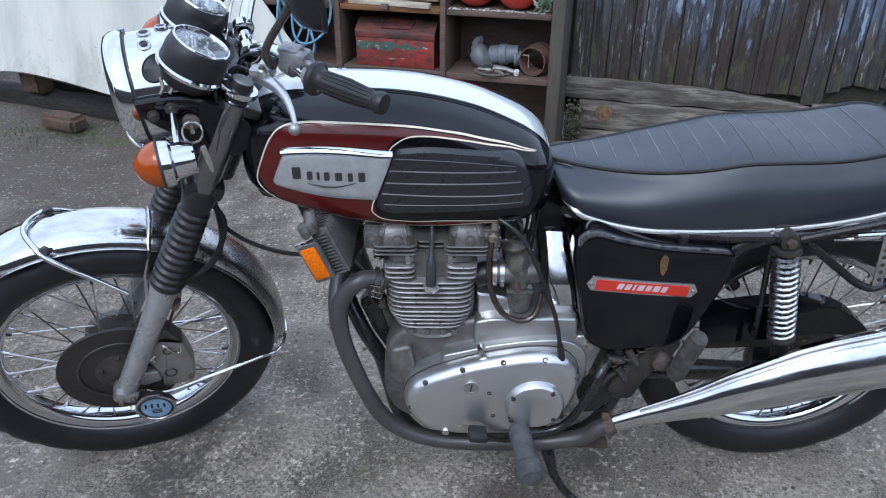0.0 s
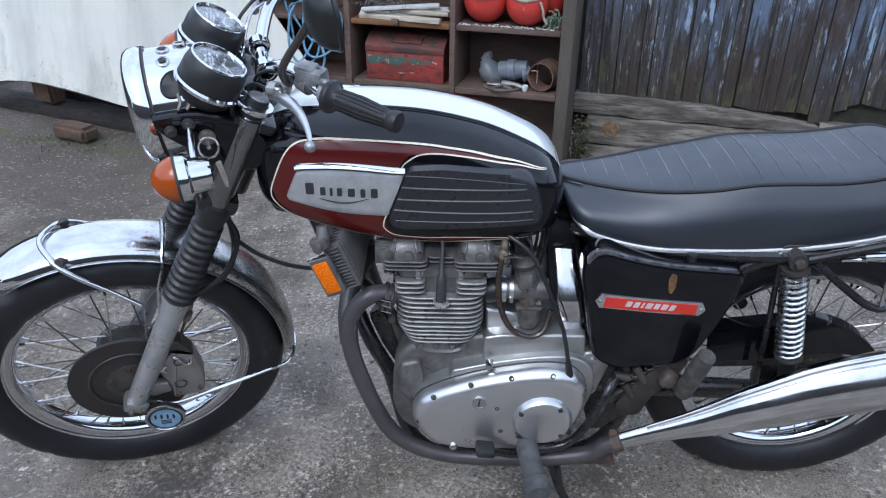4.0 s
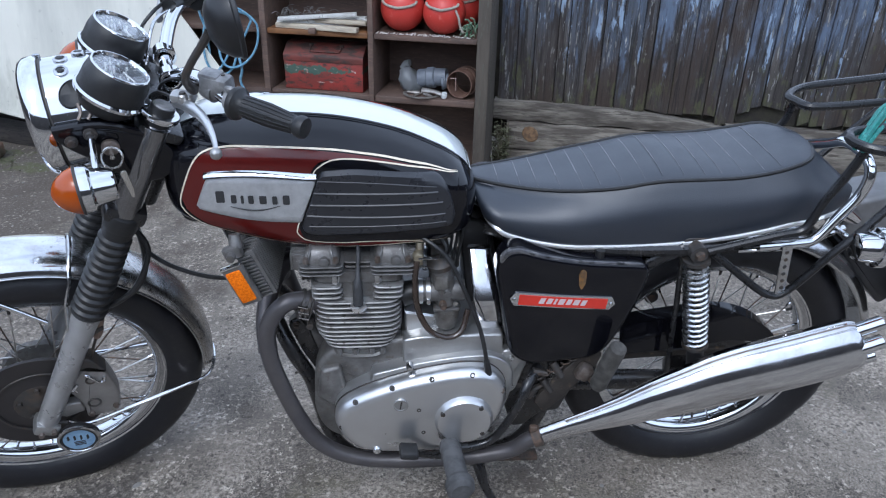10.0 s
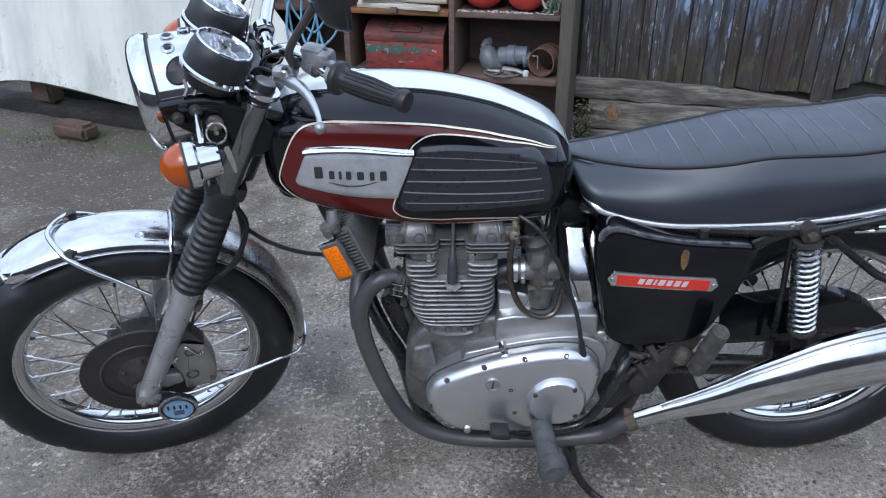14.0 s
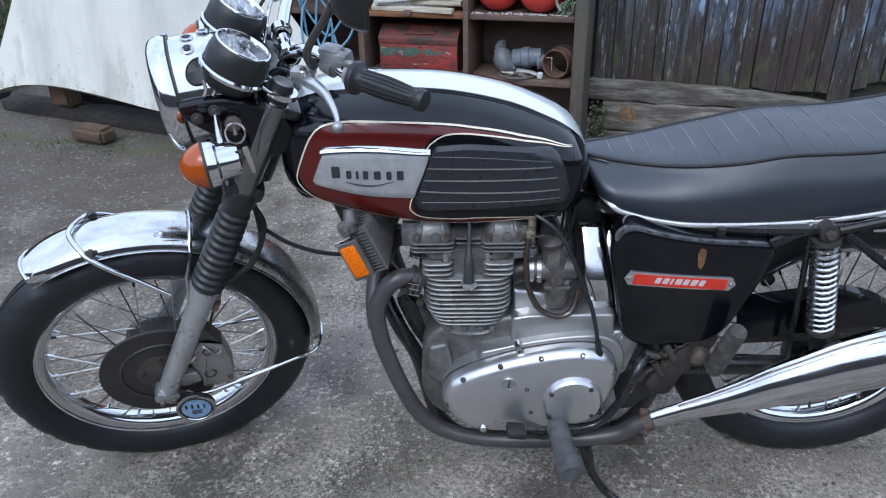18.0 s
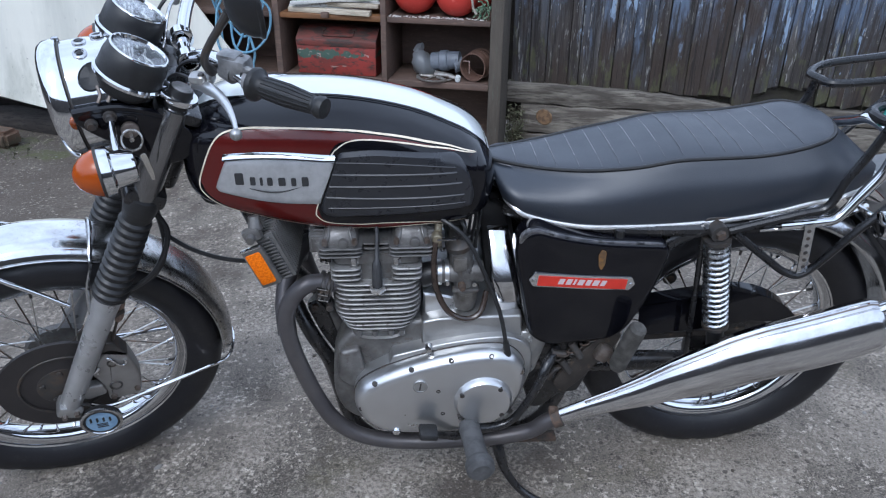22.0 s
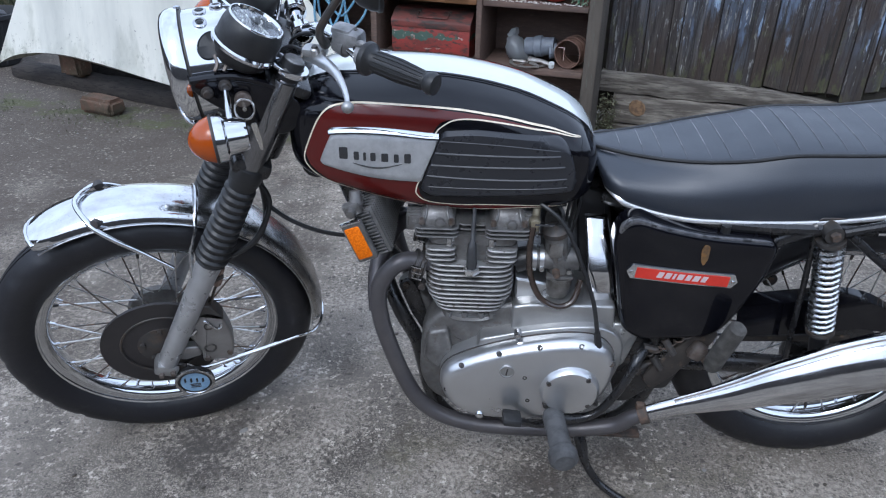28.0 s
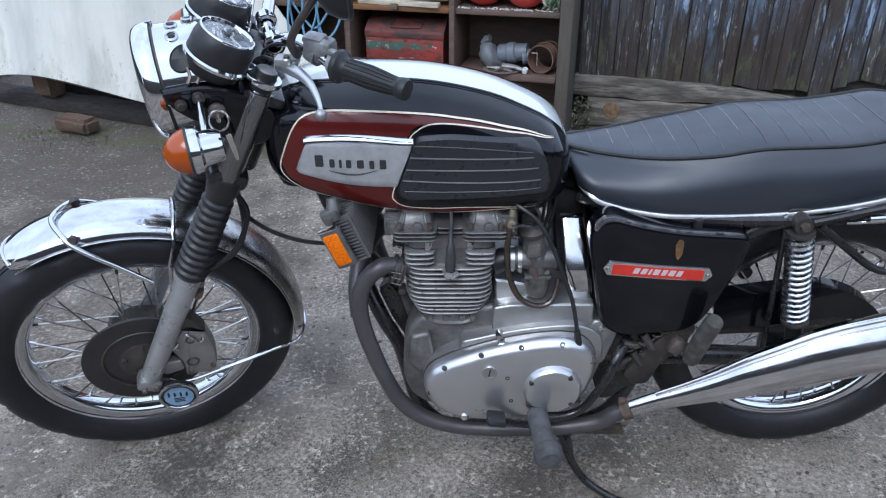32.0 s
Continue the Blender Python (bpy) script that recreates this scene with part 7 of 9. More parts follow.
for s in (-1, 1):
    part("swinging_arm", join(tube([(1.085, s * 0.098, 0.345), (1.20, s * 0.100, 0.340), (1.36, s * 0.100, 0.333), (1.50, s * 0.100, 0.333)], [0.026, 0.023, 0.021, 0.018], 14), box(1.475, s * 0.100, 0.333, 0.09, 0.012, 0.052, 0.006)), M["frame"], bike, "black swinging arm")
    sh_top, sh_low = Vector((1.320, s * 0.150, 0.700)), Vector((1.384, s * 0.150, 0.385))
    wy = (sh_low - sh_top).normalized()
    dm = part("damper", join(tube([sh_top, sh_top + wy * 0.27], 0.0085, 12), tube([sh_top + wy * 0.215, sh_top + wy * 0.318], 0.0175, 16)), M["plastic"], bike, "rear shock absorber with chrome spring")
    turns, n = 15, 15 * 14
    hel = []
    e1, e2 = Vector((0, 1, 0)), wy.cross(Vector((0, 1, 0)))
    for i in range(n + 1):
        a = 2 * math.pi * turns * i / n
        h = 0.026 + 0.200 * i / n
        hel.append(sh_top + wy * h + 0.0215 * (math.cos(a) * e1 + math.sin(a) * e2))
    part("spring", tube(hel, 0.0047, 8), M["spring_chrome"], dm, "chrome coil spring")
    for h, r in ((0.020, 0.026), (0.230, 0.0265)):
        part("spring_seat", lathe([(0.010, -0.005), (r, -0.004), (r, 0.004), (0.010, 0.006)], sh_top + wy * h, wy, 24), M["steel_dark"], dm)
    for q in (sh_top, sh_low):
        part("eye", lathe([(0.009, -0.016), (0.017, -0.016), (0.017, 0.016), (0.009, 0.016)], q, (0, 1, 0), 20, closed=True), M["steel_dark"], dm)
        part("eye_bolt", lathe([(0.0, -0.024), (0.008, -0.024), (0.010, -0.018), (0.010, 0.018), (0.0, 0.02)], q, (0, s * -1.0, 0) if s > 0 else (0, 1, 0), 6), M["rust"], dm)
    part("shock_bracket", slab(rounded([(1.285, 0.690), (1.300, 0.722), (1.350, 0.722), (1.350, 0.690), (1.325, 0.676)], 0.008, 3), s * 0.140, s * 0.130, 0.002), M["steel_dark"], fr)
part("brace_rod", tube([(1.300, -0.135, 0.70), (1.318, -0.128, 0.55), (1.335, -0.124, 0.36)], 0.006, 8), M["frame"], fr)

# chain guard and chain
cg_up = [(1.225, 0.478), (1.30, 0.490), (1.38, 0.502), (1.44, 0.506), (1.50, 0.492), (1.56, 0.455), (1.605, 0.400)]
up = curve([(u, w, 0) for u, w in cg_up], 5)
out2 = [(q.x, q.y) for q in up] + [(1.585, 0.395), (1.54, 0.425), (1.48, 0.432), (1.38, 0.415), (1.235, 0.400)]
part("chain_guard", join(slab(out2, -0.092, -0.088, 0.0), grid([[Vector((q.x, v, q.y)) for v in (-0.092, -0.080, -0.062, -0.050)] for q in up], closed=False)), M["black"], bike, "black chain guard")
part("chain", join(box(1.35, -0.070, 0.385, 0.26, 0.012, 0.016, 0.003, Matrix.Rotation(-0.05, 4, "Y")), box(1.33, -0.070, 0.300, 0.30, 0.012, 0.016, 0.003, Matrix.Rotation(0.08, 4, "Y"))), M["greasy"], bike)
part("rear_drum", lathe([(0.0, -0.085), (0.02, -0.085), (0.022, -0.075), (0.07, -0.072), (0.098, -0.066), (0.102, -0.050), (0.098, -0.036), (0.05, -0.034), (0.0, -0.034)], (BASE, 0, 0.333), (0, 1, 0), 40), M["frame"], rear, "black rear brake drum with sprocket")
part("axle_nut", lathe([(0.0, -0.125), (0.010, -0.125), (0.012, -0.118), (0.012, -0.10), (0.0, -0.09)], (BASE, 0, 0.333), (0, 1, 0), 6), M["steel_dark"], rear)

# side panel with its badge
sp_out = rounded([(0.936, 0.668), (0.944, 0.706), (0.972, 0.724), (1.02, 0.708), (1.10, 0.692), (1.222, 0.684), (1.236, 0.662), (1.222, 0.585), (1.180, 0.480), (1.150, 0.452), (1.015, 0.440), (0.975, 0.470)], [0.02, 0.02, 0.018, 0.03, 0.04, 0.016, 0.014, 0.04, 0.03, 0.02, 0.025, 0.03], 5)
side_panel = part("side_panel", slab(sp_out, -0.168, -0.120, 0.016, 6, dome=0.0025), M["black"], bike, "glossy black side panel with a chipped edge", 60)
part("right_panel", mirrored(slab(sp_out, -0.168, -0.120, 0.016, 4)), M["black"], bike)
part("panel_chip", slab(rounded([(1.096, 0.640), (1.093, 0.664), (1.098, 0.676), (1.107, 0.672), (1.108, 0.645), (1.102, 0.630)], 0.004, 3), -0.1712, -0.160, 0.0), material("bare_primer", (0.22, 0.11, 0.03), 0.7, second=(0.1, 0.06, 0.03), scale=120), side_panel, "brown rust chip")
# grey tube paints the sky's sheen on the upper edge, plus front-corner wear
part("worn_edge", tube([(0.947, -0.1605, 0.690), (0.952, -0.1605, 0.706), (0.972, -0.1600, 0.7155), (1.02, -0.1600, 0.7015), (1.10, -0.1600, 0.6865), (1.205, -0.1600, 0.6790), (1.218, -0.1600, 0.672)], [0.0040, 0.0075, 0.0070, 0.0055, 0.0045, 0.0045, 0.0025], 10, 5), M["edge_sheen_wear"], side_panel, "grey upper edge painted for sky sheen, rubbed at its front corner")
part("panel_stud", tube([(1.135, -0.146, 0.680), (1.135, -0.146, 0.704)], 0.009, 10), M["rubber"], side_panel)
ang = math.atan2(0.5976 - 0.6156, 1.1716 - 0.965)
bt = Matrix.Translation((1.0685, 0, 0.6062)) @ Matrix.Rotation(-ang, 4, "Y")
hexa = rounded([(-0.104, 0.0), (-0.094, 0.0160), (0.0, 0.0145), (0.094, 0.0160), (0.104, 0.0), (0.094, -0.0150), (0.0, -0.0162), (-0.094, -0.0150)], 0.002, 2)
sb = part("name_badge", moved(slab(hexa, -0.1735, -0.166, 0.0012, 2), bt), M["chrome"], side_panel, "red enamel badge with a chrome edge")
part("enamel", moved(slab(rounded([(-0.0865, 0.0112), (0.0, 0.0098), (0.0865, 0.0112), (0.0865, -0.0116), (0.0, -0.0128), (-0.0865, -0.0116)], 0.001, 2), -0.1745, -0.170, 0.0), bt), M["red_enamel"], sb)
for x in (-0.095, 0.095):
    part("rivet", moved(lathe([(0.0, -0.1755), (0.003, -0.1752), (0.004, -0.1735), (0.004, -0.17)], (x, 0, 0), (0, 1, 0), 10), bt), M["chrome_old"], sb)
x = -0.046
for wd in (0.011, 0.011, 0.005, 0.012, 0.010, 0.012, 0.010):
    part("print_bar", moved(slab([(x - 0.0015, -0.0062), (x + 0.0018, 0.0062), (x + wd + 0.0012, 0.0062), (x + wd - 0.0022, -0.0062)], -0.1751, -0.1740), bt), M["bar_light"], sb)
    x += wd + 0.0035

# foot controls on the left
M["worn_rubber"] = material("worn_footrest_rubber", (0.088, 0.088, 0.090), 0.7, second=(0.045, 0.045, 0.046), scale=40, amount=0.4, bump=0.0005, bump_scale=200)
fp = part("footrest", lathe([(0.020, 0.0), (0.0225, 0.010), (0.0215, 0.05), (0.0220, 0.082), (0.0215, 0.096), (0.0265, 0.100), (0.0290, 0.108), (0.0280, 0.122), (0.020, 0.130), (0.0, 0.132)], (0.858, -0.218, 0.284), (0.10, -1, 0.02), 28), M["worn_rubber"], bike, "grey worn rubber footrest")
part("footrest_bracket", tube([(0.858, -0.215, 0.270), (0.900, -0.205, 0.258), (0.950, -0.20, 0.272), (0.985, -0.198, 0.330), (1.005, -0.192, 0.375), (1.020, -0.175, 0.405), (1.045, -0.14, 0.415)], [0.014, 0.010, 0.0085, 0.0085, 0.009, 0.011, 0.012], 12, 5), M["frame"], fp, "bent black footrest bracket")
gl = part("gear_lever", tube([(0.885, -0.170, 0.262), (0.850, -0.205, 0.240), (0.800, -0.222, 0.262), (0.776, -0.232, 0.284)], [0.010, 0.008, 0.007, 0.006], 10, 5), M["frame"], bike, "black gear lever with rubber")
part("lever_rubber", box(0.774, -0.240, 0.290, 0.038, 0.046, 0.015, 0.005, Matrix.Rotation(0.10, 4, "Y") @ Matrix.Rotation(-0.25, 4, "X")), M["rubber"], gl)
part("stand_lug", tube([(0.930, -0.120, 0.170), (0.930, -0.165, 0.165)], 0.018, 12), M["frame"], bike)
part("side_stand", tube([(0.925, -0.155, 0.185), (0.936, -0.178, 0.150), (0.950, -0.190, 0.105), (0.985, -0.205, 0.055), (1.035, -0.225, 0.030), (1.062, -0.235, 0.0235)], [0.015, 0.013, 0.0095, 0.0085, 0.0085, 0.009], 12, 5), M["frame"], bike, "black side stand")
part("crossbar", box(0.995, -0.110, 0.124, 0.165, 0.030, 0.010, 0.003, Matrix.Rotation(0.03, 4, "Y")), M["rust"], bike, "rusty flat steel bar under the frame")
# black engine plate behind the chaincase, with the brake pedal's rod and spring
gus = part("engine_plate", slab(rounded([(0.985, 0.470), (1.130, 0.470), (1.145, 0.388), (1.119, 0.319), (1.106, 0.280), (1.068, 0.277), (1.050, 0.259), (1.031, 0.239), (1.005, 0.236), (0.985, 0.300)], 0.010, 3), -0.130, -0.112, 0.004), M["frame"], bike, "black engine mounting plate")
part("plate_bolt", lathe([(0.0, 0.010), (0.008, 0.009), (0.010, 0.0)], (1.009, -0.130, 0.364), (0, -1, 0), 6), M["steel_dark"], gus)
part("plate_bolt", lathe([(0.0, 0.008), (0.006, 0.007), (0.008, 0.0)], (1.041, -0.130, 0.392), (0, -1, 0), 6), M["steel_worn"], gus)
part("brake_rod", tube([(1.0315, -0.145, 0.338), (1.0451, -0.143, 0.3584), (1.0615, -0.142, 0.3688), (1.0751, -0.140, 0.3843), (1.0758, -0.140, 0.4024), (1.0706, -0.138, 0.4126)], [0.0085, 0.0075, 0.0055, 0.0040, 0.0036, 0.0036], 8, 4), M["steel_dark"], gus)
part("pedal_boss", lathe([(0.0, 0.014), (0.011, 0.013), (0.013, 0.0), (0.013, -0.015)], (1.046, -0.135, 0.345), (0.3, -1, 0.2), 16), M["frame"], gus)
part("rod_spring", tube([Vector((1.064, -0.150, 0.362)) + Vector((0.011, 0.003, 0.030)) * (j / 40) * 1.6 + Vector((0.0042 * math.cos(j * 1.2), 0.0042 * math.sin(j * 1.2), 0)) for j in range(41)], 0.0011, 5), M["chrome_old"], gus)

# passenger footrest, folded up
part("hanger_plate", slab(rounded([(1.040, 0.330), (1.065, 0.300), (1.100, 0.335), (1.165, 0.430), (1.175, 0.462), (1.145, 0.468), (1.085, 0.405)], 0.014, 4), -0.155, -0.140, 0.003), M["greasy"], bike, "greasy brown footrest hanger plate")
pf = part("passenger_footrest", tube([(1.1619, -0.1830, 0.3962), (1.1639, -0.1850, 0.4055), (1.1667, -0.1920, 0.4355), (1.1756, -0.2070, 0.4982), (1.1789, -0.2130, 0.5210), (1.1800, -0.2145, 0.5263)], [0.0150, 0.0180, 0.0185, 0.0185, 0.0170, 0.012], 20), material("worn_grey_rubber", (0.095, 0.09, 0.082), 0.75, second=(0.05, 0.047, 0.043), scale=50, bump=0.0006, bump_scale=180), bike, "worn folded passenger footrest")
part("footrest_hinge", box(1.1355, -0.1650, 0.4204, 0.030, 0.026, 0.036, 0.007, Matrix.Rotation(0.5, 4, "Y")), M["steel_worn"], pf)
part("footrest_pivot", tube([(1.128, -0.135, 0.425), (1.1619, -0.1790, 0.3962)], 0.009, 12), M["rust"], pf)
for i, (a, b) in enumerate((((1.055, 0.39), (1.075, 0.36)), ((1.03, 0.42), (1.06, 0.41)), ((1.09, 0.41), (1.07, 0.44)))):
    part("linkage", tube([(a[0], -0.150 - 0.008 * i, a[1]), (b[0], -0.155, b[1])], 0.008, 10), M["steel_dark"], fr)
part("pedal_spring", tube([(1.035 + 0.0022 * i + 0.006 * math.cos(i * 1.05), -0.158 + 0.006 * math.sin(i * 1.05), 0.395 + 0.0016 * i) for i in range(40)], 0.0016, 5), M["rust"], fr)

# rear mudguard, tail lamp, plate
rg = part("rear_mudguard", guard(0.372, radians(150), radians(8), 0.078, (BASE, 0.335), 0.03), M["chrome_old"], bike, "chrome rear mudguard")
part("inner_guard", guard(0.362, radians(175), radians(75), 0.070, (BASE, 0.335), 0.028), M["frame"], rg)
part("plate_bracket", slab(rounded([(1.690, 0.640), (1.725, 0.590), (1.78, 0.530), (1.835, 0.475), (1.86, 0.50), (1.81, 0.59), (1.77, 0.64)], 0.012, 3), -0.036, 0.036, 0.006), M["plastic"], bike, "black number plate carrier")
part("number_plate", moved(box(0, 0, 0, 0.006, 0.215, 0.15, 0.002), Matrix.Translation((1.872, 0.0, 0.508)) @ Matrix.Rotation(radians(-30), 4, "Y")), M["plastic"], bike, "black plate seen from behind")
tl_out = [(1.675, 0.70), (1.690, 0.768), (1.757, 0.782), (1.795, 0.790), (1.868, 0.727), (1.890, 0.640), (1.885, 0.632), (1.735, 0.622)]
tl = part("tail_lamp", slab([(a, b - 0.022) for a, b in rounded(tl_out, 0.012, 3)], -0.046, 0.046, 0.012), material("silver_grey_paint", (0.23, 0.23, 0.235), 0.42, 0.5, second=(0.19, 0.19, 0.19), scale=30), bike, "silver-grey tail lamp housing with a red lens")
red_lens = material("red_lens", (0.16, 0.012, 0.018), 0.3, 0.0, coat=0.4, second=(0.12, 0.012, 0.016), scale=40)
part("lens", slab([(a, b - 0.022) for a, b in rounded([(1.864, 0.735), (1.905, 0.742), (1.945, 0.700), (1.950, 0.640), (1.890, 0.625), (1.872, 0.700)], 0.010, 3)], -0.058, 0.058, 0.010), red_lens, tl, "red plastic lens")
for s in (-1, 1):
    o = Vector((1.640, s * 0.195, 0.730))
    indicator(o, (1, s * 0.03, -0.04), [o + Vector((-0.03, 0, 0)), (1.600, s * 0.165, 0.735), (1.585, s * 0.125, 0.740)], lambda g: g, "chrome rear indicator with amber lens")

# luggage rack, grab rail
M["rack"] = material("black_plastic_coat", (0.011, 0.011, 0.012), 0.30, 0.0, rough_vary=0.1, scale=30)
rack_geo = []
for s in (-1, 1):
    top = [(1.527, -0.170, 0.813), (1.546, -0.175, 0.864), (1.566, -0.182, 0.932)] if s < 0 else [(1.555, 0.150, 0.79), (1.588, 0.132, 0.842), (1.597, 0.128, 0.892)]
    rack_geo.append(tube([(1.335, s * 0.162, 0.706), (1.412, s * 0.164, 0.727), (1.465, s * 0.166, 0.742), (1.503, s * 0.168, 0.752), (1.517, s * 0.168, 0.775)] + top, 0.0082, 10, 5))
    top = [(1.575, -0.176, 0.706), (1.617, -0.178, 0.759), (1.664, -0.180, 0.828), (1.705, -0.184, 0.905), (1.718, -0.190, 0.936)] if s < 0 else [(1.60, 0.170, 0.65), (1.69, 0.182, 0.70), (1.769, 0.186, 0.779), (1.853, 0.188, 0.870), (1.895, 0.192, 0.912)]
    rack_geo.append(tube([(1.350, s * 0.160, 0.700), (1.42, s * 0.162, 0.645), (1.475, s * 0.165, 0.607), (1.515, s * 0.165, 0.612)] + top, 0.0078, 10, 5))
    if s < 0:
        loop = [(1.531, -0.178, 0.938), (1.547, -0.208, 0.936), (1.599, -0.225, 0.935), (1.678, -0.222, 0.942), (1.854, -0.222, 0.962), (1.894, -0.205, 0.967), (1.899, -0.165, 0.972), (1.864, -0.140, 0.970), (1.784, -0.138, 0.962), (1.595, -0.142, 0.943), (1.547, -0.152, 0.940)]
    else:
        loop = [(1.592, 0.146, 0.898), (1.65, 0.188, 0.902), (1.76, 0.205, 0.909), (1.92, 0.215, 0.923), (1.96, 0.190, 0.925), (1.965, 0.150, 0.922), (1.93, 0.105, 0.912), (1.82, 0.092, 0.908), (1.68, 0.084, 0.899), (1.61, 0.084, 0.897), (1.594, 0.11, 0.897)]
    rack_geo.append(tube(loop, 0.0088, 10, 4, closed=True))
rack_names = ("rack_rail", "rack_strut", "rack_hoop")
rk = None
for i, g in enumerate(rack_geo):
    ob = part("luggage_rack" if rk is None else rack_names[i % 3], g, M["rack"], bike if rk is None else rk, "black tubular luggage rack" if rk is None else "")
    rk = rk or ob
part("rack_crossbar", tube([(1.80, -0.140, 0.952), (1.83, -0.06, 0.935), (1.85, 0.02, 0.915), (1.86, 0.095, 0.898)], 0.008, 10, 4), M["rack"], rk)
for s in (-1, 1):
    strap = part("drilled_strap", box(1.490, s * 0.172, 0.668, 0.020, 0.004, 0.112, 0.0015, Matrix.Rotation(-0.12, 4, "Y")), M["chrome_old"], rk)
    for i in range(6):
        part("strap_hole", lathe([(0.0, 0.0026), (0.004, 0.0026), (0.004, -0.0026), (0.0, -0.0026)], (1.4955 - i * 0.0022, s * 0.172, 0.628 + i * 0.016), (0, 1, 0), 10), M["steel_dark"], strap)
grab = tube([(1.432, -0.160, 0.713), (1.505, -0.158, 0.718), (1.546, -0.152, 0.724), (1.583, -0.150, 0.776), (1.606, -0.150, 0.817), (1.612, -0.148, 0.857), (1.608, -0.125, 0.882), (1.603, -0.07, 0.886), (1.604, -0.02, 0.862), (1.606, 0.03, 0.838), (1.604, 0.08, 0.815), (1.598, 0.13, 0.79), (1.57, 0.152, 0.755), (1.53, 0.155, 0.722)], 0.0102, 14, 5)
part("grab_rail", grab, M["chrome"], bike, "bent chrome grab rail behind the seat")
for s in (-1, 1):
    part("tail_tube", tube([(1.40, s * 0.150, 0.700), (1.50, s * 0.152, 0.708), (1.62, s * 0.12, 0.728)], 0.0065, 10, 4), M["chrome"], bike)
for s in (-1, 1):
    part("tail_bracket", tube([(1.595, s * 0.06, 0.775), (1.64, s * 0.05, 0.735), (1.70, s * 0.03, 0.70)], [0.03, 0.026, 0.02], 12), M["chrome"], bike)

# cables and wires at the front
part("tacho_cable", tube([(0.262, -0.075, 0.74), (0.290, -0.075, 0.68), (0.262, -0.095, 0.61), (0.215, -0.105, 0.575), (0.18, -0.10, 0.57)], 0.0055, 8, 6), M["rubber"], bike)
part("front_cable", tube([(0.275, -0.055, 0.665), (0.32, -0.058, 0.630), (0.38, -0.06, 0.606), (0.44, -0.05, 0.592), (0.50, -0.03, 0.585)], 0.0045, 8, 6), M["rubber"], bike)
part("loom", tube([(0.335, -0.02, 0.90), (0.355, -0.05, 0.80), (0.37, -0.06, 0.74), (0.42, -0.04, 0.73)], 0.007, 8, 5), M["rubber"], bike)

# ---- things round the yard (x along the fence, y into it, by the WALL pose) ------
def wall_thing(name, label, category, group="", kind=""):
    return thing(name, label, category, WALL.copy(), group, kind)


# red metal toolbox on the lower shelf
M["toolbox"] = material("chipped_red_paint", (0.29, 0.038, 0.029), 0.6, 0.1, second=(0.16, 0.034, 0.026), scale=9, amount=0.5, sharp=0.3, fine=(0.060, 0.034, 0.028), fine_scale=34, fine_amount=0.32, bump=0.0010, bump_scale=110, rough_vary=0.12, stretch=(0.7, 1, 1.4))


def old_coat(m, z0, z1):
    """An older green coat shows through between two heights, with bare flecks at its edges."""
    nt = m.node_tree
    b = nt.nodes["Principled BSDF"]
    c = b.inputs["Base Color"].links[0].from_socket
    at = nt.nodes["Texture Coordinate"]
    sep = nt.nodes.new("ShaderNodeSeparateXYZ")
    nt.links.new(at.outputs["Object"], sep.inputs[0])
    off = nt.nodes.new("ShaderNodeMath")
    off.operation = "SUBTRACT"
    off.inputs[1].default_value = (z0 + z1) / 2
    nt.links.new(sep.outputs["Z"], off.inputs[0])
    size = nt.nodes.new("ShaderNodeMath")
    size.operation = "ABSOLUTE"
    nt.links.new(off.outputs[0], size.inputs[0])
    band = nt.nodes.new("ShaderNodeMapRange")
    band.inputs["From Min"].default_value, band.inputs["From Max"].default_value = 0.0, (z1 - z0) / 2
    band.inputs["To Min"].default_value, band.inputs["To Max"].default_value = 0.10, -0.12
    nt.links.new(size.outputs[0], band.inputs["Value"])
    for sc, lo, hi, colour, gain in ((11.0, 0.525, 0.55, (0.035, 0.10, 0.075), 1.0), (45.0, 0.66, 0.68, (0.42, 0.37, 0.33), 0.5), (16.0, 0.60, 0.66, (0.05, 0.022, 0.018), 0.0)):
        t = nt.nodes.new("ShaderNodeTexNoise")
        t.inputs["Scale"].default_value, t.inputs["Detail"].default_value, t.inputs["Roughness"].default_value = sc, 8.0, 0.62
        nt.links.new(at.outputs["Object"], t.inputs["Vector"])
        add = nt.nodes.new("ShaderNodeMath")
        add.operation = "MULTIPLY_ADD"
        add.inputs[1].default_value = gain
        nt.links.new(band.outputs["Result"], add.inputs[0])
        nt.links.new(t.outputs["Fac"], add.inputs[2])
        r = nt.nodes.new("ShaderNodeMapRange")
        r.inputs["From Min"].default_value, r.inputs["From Max"].default_value, r.inputs["To Max"].default_value = lo, hi, 0.9
        nt.links.new(add.outputs[0], r.inputs["Value"])
        x = nt.nodes.new("ShaderNodeMix")
        x.data_type = "RGBA"
        nt.links.new(r.outputs["Result"], x.inputs["Factor"])
        nt.links.new(c, x.inputs["A"])
        x.inputs["B"].default_value = (*colour, 1)
        c = x.outputs["Result"]
    nt.links.new(c, b.inputs["Base Color"])


old_coat(M["toolbox"], 0.485, 0.552)
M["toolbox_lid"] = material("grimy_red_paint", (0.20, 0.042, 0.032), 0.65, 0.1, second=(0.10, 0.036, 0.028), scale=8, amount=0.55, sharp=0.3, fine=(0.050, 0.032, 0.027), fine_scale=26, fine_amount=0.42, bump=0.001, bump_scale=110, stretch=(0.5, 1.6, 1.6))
M["bare"] = material("bare_chipped_metal", (0.42, 0.36, 0.32), 0.55, 0.3, second=(0.25, 0.12, 0.09), scale=120)
